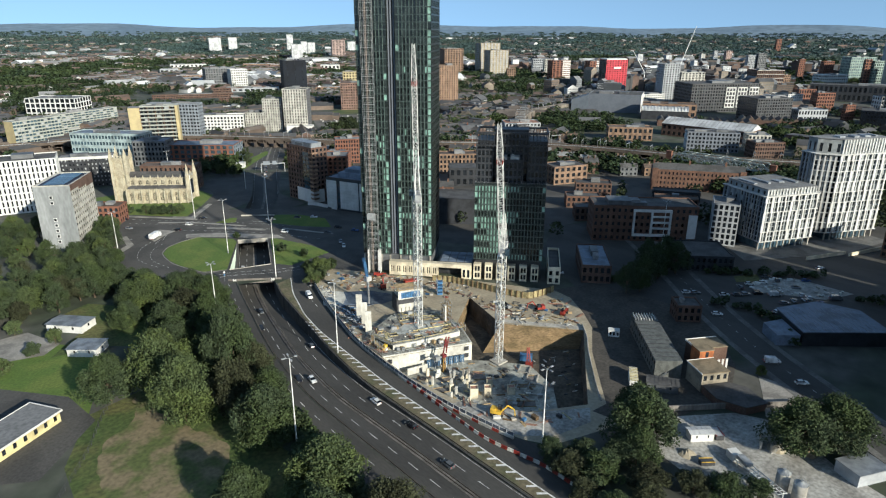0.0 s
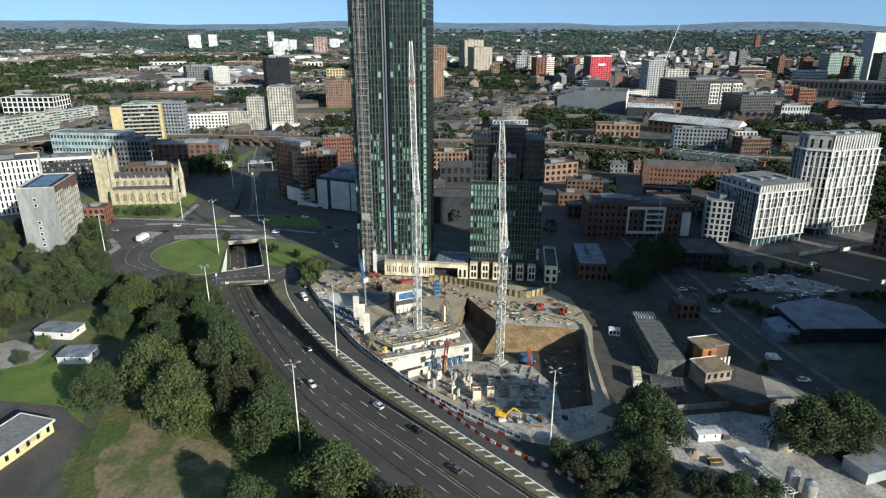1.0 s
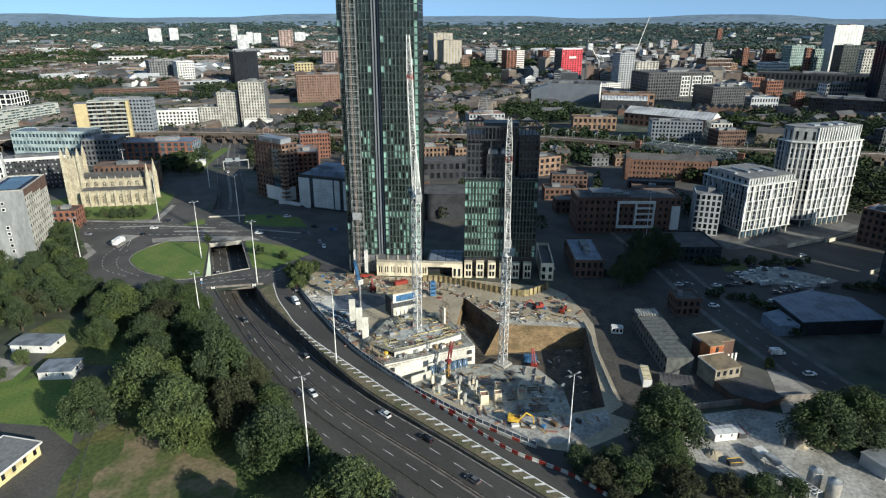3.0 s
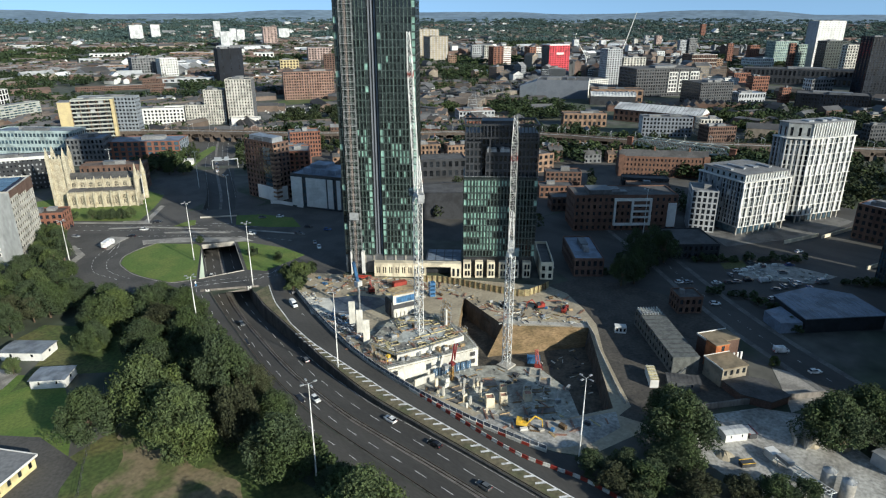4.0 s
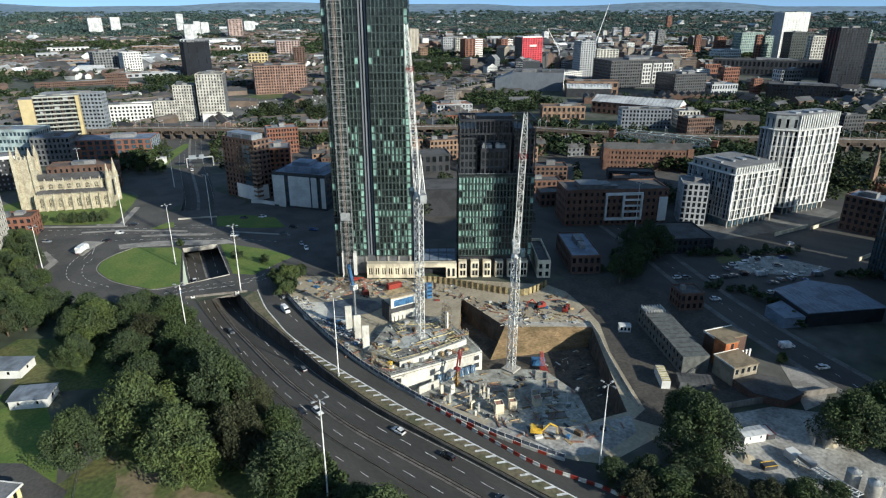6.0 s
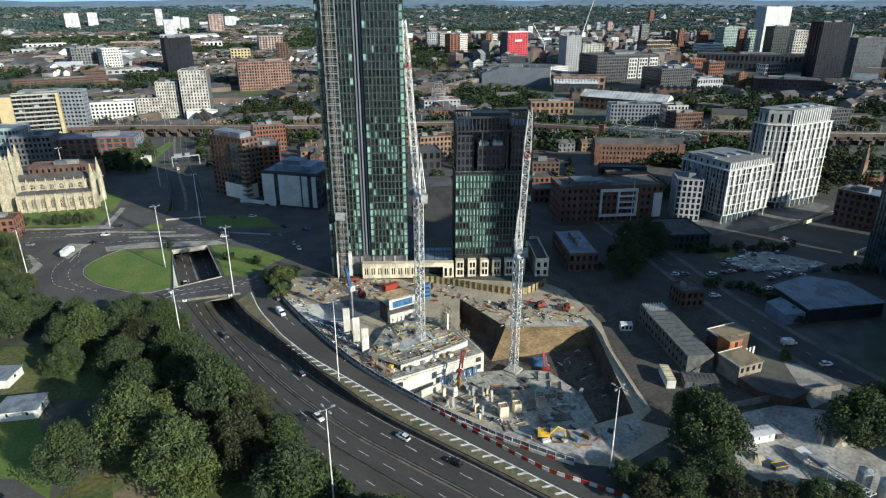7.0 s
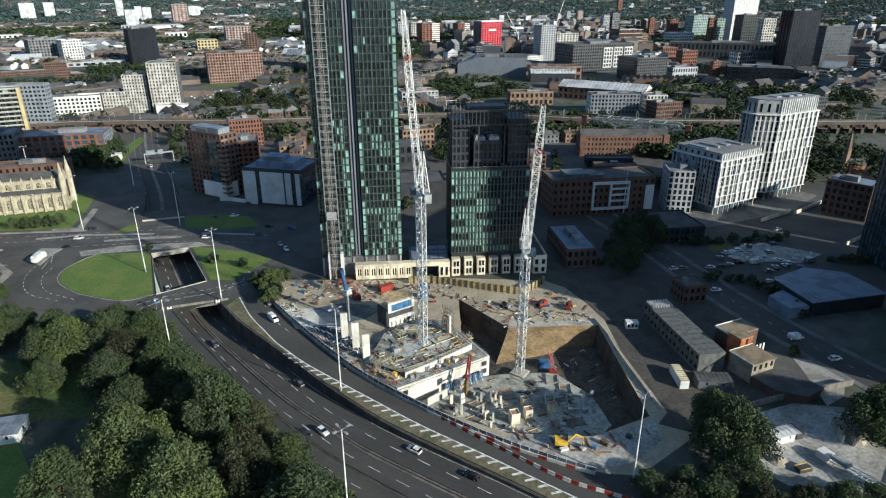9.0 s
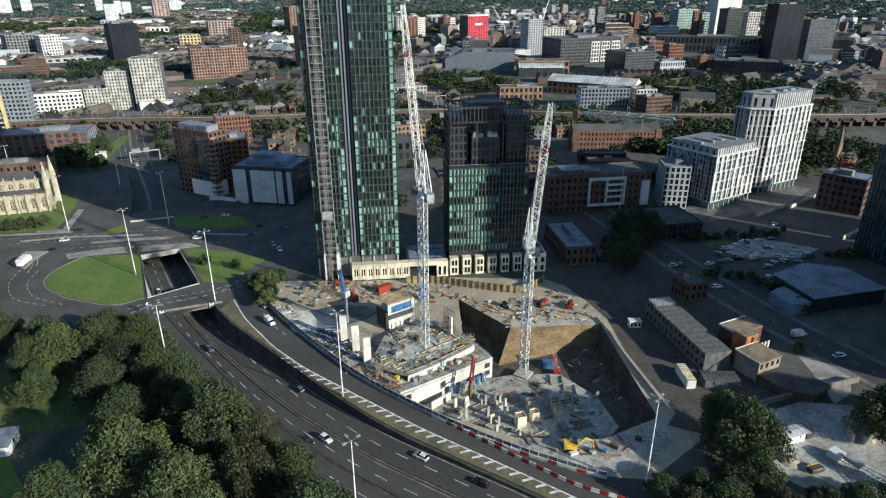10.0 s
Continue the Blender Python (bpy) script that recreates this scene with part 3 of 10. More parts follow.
def block(name, label, x, y, ang, w, d, h, wall_m, floors, bays, side_bays=None, roof_m=None, win_m=None, category="building", wf=0.55, hf=0.6, z=0.0,
          alt=None, share=0.0, limit=80, plant=2, parapet=0.6, base=0.0, sides="FLR", group="", rev=0.25, kind="", edge=0.0, side_m=None):
    """A flat-roofed building: x, y is the front left corner, the front runs w along ang, the body d behind it."""
    rng = random.Random(int(x * 7 + y * 13))
    root = thing(name, at(x, y, ang, z), label, category, group, kind)
    wall, side_l, side_r, panes = Geo(), Geo(), Geo(), []
    side_bays = side_bays or max(1, round(bays * d / w))
    left_g, right_g = (side_l, side_r) if side_m else (wall, wall)
    for key, o, ux, W, n, gq in (("F", (0, 0, 0), (1, 0, 0), w, bays, wall), ("R", (w, 0, 0), (0, 1, 0), d, side_bays, right_g), ("B", (w, d, 0), (-1, 0, 0), w, bays, wall), ("L", (0, d, 0), (0, -1, 0), d, side_bays, left_g)):
        if base:
            plain(gq, o, ux, 0, base, W)
        if key in sides:
            facade(gq, panes, o, ux, base, h, W, n, floors, wf, hf, rev, edge=edge)
        else:
            plain(gq, o, ux, base, h, W)
    t = 0.35
    for x0, x1, y0, y1 in ((0, w, 0, t), (0, w, d - t, d), (0, t, t, d - t), (w - t, w, t, d - t)):
        wall.box(x0, x1, y0, y1, h - 0.01, h + parapet)
    wall.ob("wall", wall_m, root)
    if side_m:
        side_l.ob("end_wall", side_m, root)
        side_r.ob("end_wall", side_m, root)
    Geo().box(t, w - t, t, d - t, h - 0.3, h + 0.02).ob("roof", roof_m or roof_grey, root)
    for k in range(plant):
        pw, pd, ph = rng.uniform(0.15, 0.32) * w, rng.uniform(0.2, 0.4) * d, rng.uniform(1.4, 3.0)
        px, py = rng.uniform(0.1, 0.6) * w, rng.uniform(0.15, 0.5) * d
        Geo().box(px, px + pw, py, py + pd, h, h + ph).ob("roof_plant", cladding_grey if k % 2 else roof_grey, root)
    if math.hypot(x - 20, y) > 330:
        limit = min(limit, 22)
    put_panes(root, panes, win_m or glass_dark, limit, alt=alt, share=share, rng=rng)
    return root


# ---- the two new towers and their podium ----
FRONT = -49.0


def skyscraper(name, label, x, y, parts, limit=150):
    """A tower from slabs (u0, u1, v0, v1, z0, z1, storeys, columns, edge, pattern), u along the front, v behind it; edge columns are wider."""
    root = thing(name, at(x, y, FRONT), label, "tower")
    rng = random.Random(11)
    win = {"mint": [], "frit": [], "dark": []}
    for u0, u1, v0, v1, z0, z1, fl, cols, edge, pattern in parts:
        body = Geo()
        W, D = u1 - u0, v1 - v0
        step = (z1 - z0) / fl
        left, mid, right, side = [], [], [], []
        facade(body, left, (u0, v0, 0), (1, 0, 0), z0, z1, edge, 1, fl, 0.8, 0.8, 0.18, 0.1)
        facade(body, mid, (u0 + edge, v0, 0), (1, 0, 0), z0, z1, W - 2 * edge, cols, fl, 0.46, 0.8, 0.18, 0.1)
        facade(body, right, (u1 - edge, v0, 0), (1, 0, 0), z0, z1, edge, 1, fl, 0.8, 0.8, 0.18, 0.1)
        sc = max(2, round((cols + 2) * D / W))
        facade(body, side, (u1, v0, 0), (0, 1, 0), z0, z1, D, sc, fl, 0.62, 0.8, 0.18, 0.1)
        facade(body, side, (u0, v1, 0), (0, -1, 0), z0, z1, D, sc, fl, 0.62, 0.8, 0.18, 0.1)
        plain(body, (u1, v1, 0), (-1, 0, 0), z0, z1, W)
        body.box(u0 + 0.3, u1 - 0.3, v0 + 0.3, v1 - 0.3, z1 - 0.4, z1 + 0.05)
        for q in ((u0, u1, v0, v0 + 0.3), (u0, u1, v1 - 0.3, v1), (u0, u0 + 0.3, v0 + 0.3, v1 - 0.3), (u1 - 0.3, u1, v0 + 0.3, v1 - 0.3)):
            body.box(*q, z1 - 0.02, z1 + 1.1)
        body.ob("wall", cladding_tower, root, "dark metal facade grid")
        for k in range(cols + 1):
            xx = u0 + edge + (W - 2 * edge) * k / cols
            Geo().box(xx - 0.07, xx + 0.07, v0 - 0.2, v0 - 0.001, z0, z1).ob("fin", panel_green, root, "thin dark green upright fin")
        band = None
        for k in range(fl + 1):
            if band is None:
                band = Geo().box(u0, u1, v0 - 0.22, v0 - 0.002, -0.08, 0.08).ob("floor_band", floor_line, root, "thin grey green floor line")
                o = band
            else:
                o = new("floor_band", band.data)
                o.parent = root
            o.matrix_basis = pose(0, 0, z0 + step * k)
        # pale panels run along single storeys
        for row in range(fl):
            z = z0 + row * step
            low = z < 62
            if pattern == "block":
                w = rng.random()
                runs = set(range(cols)) if w < 0.1 else set()
                if w >= 0.1:
                    s0 = rng.randint(0, 8)
                    runs = set(range(s0, s0 + rng.randint(5, 10)))
                    if rng.random() < 0.4:
                        runs |= set(range(0, rng.randint(2, 5)))
                    if w > 0.88:
                        runs = {2, 9, 14}
                e0, e1 = rng.random() < 0.65, rng.random() < 0.2
            else:
                w = rng.random()
                runs = set()
                if low:
                    if w < 0.09:
                        runs = set(range(cols))
                    elif w < 0.6:
                        s0 = rng.randint(0, 4)
                        runs = {c for c in range(s0, s0 + rng.randint(3, 6)) if rng.random() < 0.8}
                    elif w < 0.75:
                        runs = {rng.randint(0, cols - 1)}
                elif w < 0.06:
                    runs = {rng.randint(0, 2), rng.randint(3, cols - 1)}
                e0, e1 = rng.random() < (0.6 if low else 0.12), rng.random() < 0.92
                if pattern == "left":
                    runs = {c for c in runs if c > cols - 4} | ({cols - 1} if low and rng.random() < 0.5 else set())
                    e0, e1 = rng.random() < 0.15, rng.random() < (0.6 if low else 0.05)
            frit = 0.75 if not low and rng.random() < 0.6 else 0.25
            win["mint" if e0 else "frit"].append(left[row])
            win["mint" if e1 else "frit"].append(right[row])
            for c in range(cols):
                win["mint" if c in runs else "frit" if rng.random() < frit else "dark"].append(mid[c * fl + row])
        for p in side:
            win[rng.choice(("frit", "dark", "dark"))].append(p)
    for key, mt in (("mint", panel_mint), ("frit", glass_frit), ("dark", glass_green)):
        put_panes(root, sorted(win[key], key=lambda q: (q[0].z)), mt, limit, "pale_window" if key == "mint" else "window")
    return root


floor_line = mat("floor_line", (0.08, 0.108, 0.098), 0.5, var=0.15, rnd=0.15)
cladding_tower = mat("cladding_tower", (0.026, 0.036, 0.034), 0.35, 0.3, var=0.15, rnd=0.1)
tower = skyscraper("glass_tower", "tall dark green glass tower with mint panels, unfinished", 163, 219.5,
                   [(-13.6, -0.4, 4.0, 30.0, 8.5, 152, 49, 7, 1.5, "left"), (3.4, 18.8, 4.0, 30.0, 8.5, 152, 49, 8, 1.6, "right")], 90)
g = Geo().box(-0.4, 3.4, 6.5, 30, 0, 153)
g.ob("recess", cladding_dark, tower, "dark recessed strip between the two halves")
for k in range(3):
    Geo().box(-0.1 + 1.2 * k, 0.5 + 1.2 * k, 5.4, 6.49, 0, 153).ob("pilaster", cladding_slate, tower, "grey upright strip in the recess")
Geo().box(-13.0, 18.4, 4.6, 29.6, 0, 8.45).ob("base", cladding_grey, tower, "plain unfinished base storeys")
for uu in (-13.3, -9.5, -5.0, -1.0, 4.0, 8.5, 13.0, 18.0):
    Geo().box(uu - 0.35, uu + 0.35, 4.1, 4.75, 0, 8.5).ob("column", concrete, tower)
# small left wing and the stair of the goods hoist in front of the left half
HOIST_M = at(163, 219.5, FRONT)
hoist = thing("goods_hoist", HOIST_M @ pose(-8.4, 2.2, 0), "scaffold hoist with landings up the unfinished tower", "hoist")
g = Geo()
for uu in (-2.4, 2.4):
    for vv in (-0.9, 1.4):
        g.bar((uu, vv, 0), (uu, vv, 140), 0.09)
g.ob("frame", steel_pale, hoist, "galvanised scaffold standards")
first = None
for k in range(47):
    z = 4.0 + k * 2.93
    if first is None:
        g = Geo()
        for uu in (-2.4, -0.8, 0.8, 2.4):
            g.box(uu - 0.06, uu + 0.06, -1.0, 1.5, 0, 0.1)
        for vv in (-0.95, 0.3, 1.45):
            g.box(-2.5, 2.5, vv - 0.05, vv + 0.05, 0.1, 0.2)
        g.box(-2.5, 2.5, -1.0, -0.92, 1.0, 1.1)
        for uu in (-0.8, 0.8):
            g.box(uu - 0.05, uu + 0.05, -1.02, -0.92, 0.1, 2.93)
        first = g.ob("landing", steel_pale, hoist)
        o = first
    else:
        o = new("landing", first.data)
        o.parent = hoist
    o.matrix_basis = pose(0, 0, z)
g = Geo()
for uu, vv in ((-0.3, -1.6), (0.3, -1.6), (0, -1.1)):
    g.bar((uu, vv, 0), (uu, vv, 138), 0.07)
for k in range(92):
    g.bar((-0.3, -1.6, 1.5 * k), (0.3, -1.6, 1.5 * k + 1.5), 0.04)
mat("mast_rust", (0.36, 0.19, 0.13), 0.7, var=0.2)
g.ob("mast", mat("mast_pink", (0.38, 0.3, 0.26), 0.7, var=0.2), hoist, "thin pale reddish rack mast")
Geo().box(-1.9, 1.9, -2.6, -1.7, 26, 29).box(-1.7, 1.7, -2.5, -1.75, 29, 29.2).ob("cage", steel_grey, hoist, "grey lift cage")
g = Geo().box(-2.6, -2.2, -1.2, 1.5, 0, 11).box(2.2, 3.4, -1.2, 1.0, 0, 11)
g.ob("base_screen", render_white, hoist, "pale sheeted base screens")

vic = skyscraper("glass_block", "dark green glass block with pale window strips", 187.4, 189.8,
                 [(0, 31, 1.5, 19.5, 9.6, 43.8, 12, 20, 1.5, "block")], 80)
upper, panes = Geo(), []
for u0, u1, v0, v1, z0, z1, fl, cols in ((0.6, 7.5, 5.0, 19, 43.8, 62, 6, 4), (7.5, 22.5, 11.0, 19, 43.8, 66, 7, 8), (22.5, 30.6, 5.0, 19, 43.8, 62, 6, 5), (9, 20, 4.2, 11, 43.8, 54, 3, 6)):
    facade(upper, panes, (u0, v0, 0), (1, 0, 0), z0, z1, u1 - u0, cols, fl, 0.66, 0.72, 0.2, 0.14)
    facade(upper, panes, (u1, v0, 0), (0, 1, 0), z0, z1, v1 - v0, 4, fl, 0.66, 0.72, 0.2, 0.14)
    facade(upper, panes, (u0, v1, 0), (0, -1, 0), z0, z1, v1 - v0, 4, fl, 0.66, 0.72, 0.2, 0.14)
    plain(upper, (u1, v1, 0), (-1, 0, 0), z0, z1, u1 - u0)
    upper.box(u0, u1, v0, v1, z1 - 0.1, z1 + 0.9)
upper.ob("upper_wall", cladding_dark, vic, "stepped dark upper storeys")
put_panes(vic, panes, glass_dark, 60)
g = Geo().box(0, 31, 1.5, 19.4, 43.85, 44.1)
g.ob("terrace", roof_grey, vic)
g = Geo()
for k in range(32):
    g.bar((k, 1.6, 44.1), (k, 1.6, 45.3), 0.03)
g.box(0, 31, 1.57, 1.63, 45.25, 45.33)
g.ob("railing", steel_grey, vic)
for uu in (9.5, 15):
    Geo().box(uu, uu + 4, 5, 9, 54.9, 56.2).box(uu + 0.4, uu + 1.6, 5.5, 7, 56.2, 56.9).ob("roof_unit", steel_grey, vic, "pale roof ventilation units")
g = Geo()
for k in range(20):
    g.bar((1 + 1.5 * k, 17 if 7 < 1 + 1.5 * k < 22 else 6, 62.8), (1 + 1.5 * k, 17 if 7 < 1 + 1.5 * k < 22 else 6, 67.5), 0.05)
g.ob("roof_screen_posts", steel_dark, vic)
g = Geo()
for vv in (2.2, 18.8):
    g.box(0.2, 30.8, vv - 0.25, vv + 0.25, 66.2, 67.0).box(0.2, 30.8, vv - 0.2, vv + 0.2, 61.0, 61.5)
    for k in range(21):
        g.box(0.3 + 1.5 * k, 0.6 + 1.5 * k, vv - 0.2, vv + 0.2, 54 if k in (0, 20) else 61.5, 66.2)
g.box(0.2, 0.7, 2.4, 18.6, 66.2, 67.0).box(30.3, 30.8, 2.4, 18.6, 66.2, 67.0)
g.ob("crown_frame", cladding_dark, vic, "open dark frame round the roof")
for k in range(4):
    Geo().box(0.3 + 10 * k, 0.8 + 10 * k, 2.0, 2.5, 43.9, 61.2).ob("crown_column", cladding_dark, vic)
Geo().box(0.5, 30.5, 3.2, 19, 0, 9.58).ob("base", cladding_dark, vic)
for k in range(6):
    Geo().box(0.2 + 5.2 * k, 3.6 + 5.2 * k, 0.2, 3.3, 0, 7.3).ob("stone_bay", stone_pale, vic, "pale stone bay with tall windows")
    for j in (0.7, 2.0):
        Geo().box(0.2 + 5.2 * k + j, 1.1 + 5.2 * k + j, 0.12, 0.25, 1.0, 3.2).ob("bay_window", glass_dark, vic)
        Geo().box(0.2 + 5.2 * k + j, 1.1 + 5.2 * k + j, 0.12, 0.25, 4.2, 6.4).ob("bay_window", glass_dark, vic)

podium = thing("podium", at(162.2, 219.2, -50), "pale stone colonnaded podium in front of the glass towers", "podium")
g, panes = Geo(), []
facade(g, panes, (0, 0, 0), (1, 0, 0), 0.2, 6.3, 22.5, 8, 1, 0.52, 0.5, 0.5, 0.24)
plain(g, (22.5, 0, 0), (0, 1, 0), 0.2, 6.3, 3)
plain(g, (0, 3, 0), (0, -1, 0), 0.2, 6.3, 3)
g.box(-0.15, 22.65, -0.15, 3.0, 6.3, 6.75)
g.box(0, 22.5, 0.9, 3.0, 0.2, 6.3)
g.ob("wall", stone_pale, podium)
put_panes(podium, panes, glass_dark)
for c, ux, w, h in panes:
    Geo().box(-0.2, 0.2, -0.46, -0.01, -h / 2, h / 2).ob("mullion", stone_pale, podium).matrix_basis = Matrix.Translation(c)
for k in range(9):
    Geo().box(22.5 * k / 8 - 0.14, 22.5 * k / 8 + 0.14, -0.18, -0.01, 0.2, 6.3).ob("pilaster", stone_pale, podium)
g = Geo().box(22.5, 38, 0, 3.0, 5.0, 6.75).box(33.5, 38, 0.1, 8, 0, 5)
g.ob("gateway", stone_pale, podium, "pale beam over a dark gateway")
for k in (34.2, 36.2):
    Geo().box(k, k + 1.0, 0.0, 0.12, 0.8, 4.4).ob("bay_window", glass_dark, podium)
Geo().box(22.0, 38, 5.0, 20.0, 0.2, 5.9).ob("linking_hall", cladding_dark, podium, "low dark link between the towers")
for i in range(4):
    for j in range(3):
        Geo().box(22.8 + 3.8 * i, 26.2 + 3.8 * i, 6 + 4.6 * j, 10 + 4.6 * j, 5.9, 6.1).ob("roof_panel", roof_blue, podium, "bluish roof panel")
annex = thing("annex", at(208.5, 163.5, -50), "low pale stone annex with a flat dark roof", "annex")
g, panes = Geo(), []
facade(g, panes, (0, 0, 0), (1, 0, 0), 0.1, 7.0, 5.6, 2, 2, 0.5, 0.62, 0.3, 0.2)
facade(g, panes, (5.6, 0, 0), (0, 1, 0), 0.1, 7.0, 27, 12, 2, 0.5, 0.62, 0.3, 0.2)
plain(g, (0, 27, 0), (0, -1, 0), 0.1, 7.0, 27)
for q in ((0, 5.6, 0, 0.4), (0, 5.6, 26.6, 27), (0, 0.4, 0.4, 26.6), (5.2, 5.6, 0.4, 26.6)):
    g.box(*q, 7.0, 8.2)
g.ob("wall", stone_pale, annex)
Geo().box(0.4, 5.2, 0.4, 26.6, 6.7, 7.0).ob("roof", roof_dark, annex)
put_panes(annex, panes, glass_dark)

# ---- church ----
def pyramid(g, x, y, z0, z1, r):
    g.add([(x - r, y - r, z0), (x + r, y - r, z0), (x + r, y + r, z0), (x - r, y + r, z0), (x, y, z1)], [(0, 1, 4), (1, 2, 4), (2, 3, 4), (3, 0, 4), (3, 2, 1, 0)])


def gable(g, x0, x1, y0, y1, z0, z1, along_x=True, over=0.0):
    """A ridged roof with its gables."""
    if along_x:
        ym = (y0 + y1) / 2
        p = [(x0, y0 - over, z0), (x1, y0 - over, z0), (x1, y1 + over, z0), (x0, y1 + over, z0), (x0, ym, z1), (x1, ym, z1)]
        g.add(p, [(0, 1, 5, 4), (2, 3, 4, 5), (3, 0, 4), (1, 2, 5), (3, 2, 1, 0)])
    else:
        xm = (x0 + x1) / 2
        p = [(x0 - over, y0, z0), (x1 + over, y0, z0), (x1 + over, y1, z0), (x0 - over, y1, z0), (xm, y0, z1), (xm, y1, z1)]
        g.add(p, [(1, 2, 5, 4), (3, 0, 4, 5), (0, 1, 4), (2, 3, 5), (3, 2, 1, 0)])


church = thing("church", at(109.5, 431, -37), "golden stone gothic church with a pinnacled tower", "church")
g, panes = Geo(), []
facade(g, panes, (0, 0, 0), (1, 0, 0), 0, 9, 38, 8, 1, 0.36, 0.62, 0.7, 0.2)
plain(g, (38, 0, 0), (0, 1, 0), 0, 9, 20)
plain(g, (38, 20, 0), (-1, 0, 0), 0, 9, 38)
plain(g, (0, 20, 0), (0, -1, 0), 0, 9, 20)
facade(g, panes, (0, 5, 0), (1, 0, 0), 10, 15.5, 38, 8, 1, 0.45, 0.55, 0.5, 0.25)
plain(g, (38, 5, 0), (0, 1, 0), 9, 15.5, 10)
plain(g, (0, 15, 0), (0, -1, 0), 9, 15.5, 10)
g.add([(38, 5, 15.5), (38, 15, 15.5), (38, 10, 20)], [(0, 1, 2)])
g.ob("wall", stone_gold, church)
put_panes(church, panes, glass_dark)
for c, ux, w, h in panes:
    g = Geo()
    for q in (-0.22, 0.02, 0.24):
        g.box(q * w - 0.09, q * w + 0.09, -0.14, -0.005, -h / 2, h / 2)
    for q in (0.24, 0.36, 0.46):
        g.box(-w / 2, -w / 2 + (q - 0.16) * w, -0.3, -0.006, h * q - 0.02, h * (q + 0.1))
        g.box(w / 2 - (q - 0.16) * w, w / 2, -0.3, -0.006, h * q - 0.02, h * (q + 0.1))
    g.box(-w / 2, w / 2, -0.12, -0.004, -0.12, 0.06)
    o = g.ob("tracery", stone_gold, church, "stone tracery of a pointed window")
    o.matrix_basis = Matrix.Translation(c)
for yy, zz in ((-0.35, 8.9), (4.55, 15.4)):
    g = Geo().box(0, 38, yy, yy + 0.3, zz, zz + 0.35)
    for k in range(38):
        g.box(k + 0.15, k + 0.7, yy, yy + 0.28, zz + 0.35, zz + 0.95)
    g.ob("parapet", stone_gold, church, "pierced stone parapet")
g = Geo()
g.add([(0, -0.3, 8.9), (38, -0.3, 8.9), (38, 5, 11), (0, 5, 11)], [(0, 1, 2, 3)])
g.add([(38, 20.3, 8.9), (0, 20.3, 8.9), (0, 15, 11), (38, 15, 11)], [(0, 1, 2, 3)])
g.ob("aisle_roof", roof_dark, church)
g = Geo()
gable(g, 0, 37.7, 4.9, 15.1, 15.45, 19.2)
g.ob("nave_roof", roof_dark, church)
but = Geo().box(-0.45, 0.45, -1.2, 0, 0, 8.0)
pyramid(but, 0, -0.5, 8.0, 10.6, 0.5)
but_ob = but.ob("buttress", stone_gold, church)
for k in range(1, 9):
    o = new("buttress", but_ob.data)
    o.parent = church
    o.matrix_basis = pose(38 * k / 8, 0, 0)
for k in range(9):
    g = Geo().box(-0.3, 0.3, 4.5, 5.0, 10, 16.3)
    pyramid(g, 0, 4.75, 16.3, 18, 0.35)
    o = g.ob("clerestory_pier", stone_gold, church)
    o.matrix_basis = pose(38 * k / 8, 0, 0)
for yy in (2.5, 17.5):
    g = Geo()
    g.bar((38.3, yy, 0), (38.3, yy, 17), 1.7, 8)
    g.bar((38.3, yy, 17), (38.3, yy, 25.5), 1.5, 8, 0.1)
    g.ob("turret", stone_gold, church)
g = Geo().box(36.5, 38.4, 3, 17, 9, 17)
g.ob("gable_front", stone_gold, church)
g = Geo().box(38.35, 38.5, 7.5, 12.5, 4.5, 14)
g.ob("great_window", glass_dark, church)
g = Geo()
facade(g, [], (-9, 5, 0), (1, 0, 0), 0, 29, 9, 2, 3, 0.4, 0.62, 0.6)
facade(g, [], (0, 5, 0), (0, 1, 0), 0, 29, 9, 2, 3, 0.4, 0.62, 0.6)
plain(g, (0, 14, 0), (-1, 0, 0), 0, 29, 9)
plain(g, (-9, 14, 0), (0, -1, 0), 0, 29, 9)
g.box(-8.4, -0.6, 5.6, 13.4, 0, 29)
for xx in (-9, 0):
    for yy in (5, 14):
        g.box(xx - 1, xx + 1, yy - 0.8, yy + 0.8, 0, 30.5)
        pyramid(g, xx, yy, 30.5, 36, 0.85)
for xx in (-6.5, -4.5, -2.5):
    pyramid(g, xx, 5, 29, 32, 0.5)
g.ob("bell_tower", stone_gold, church, "square stone tower with corner pinnacles")

# ---- white pair of stepped apartment blocks ----
pale_clad = mat("pale_clad", (0.33, 0.35, 0.35), 0.7, var=0.12, scale=0.2, fine=1.0, rnd=0.15)


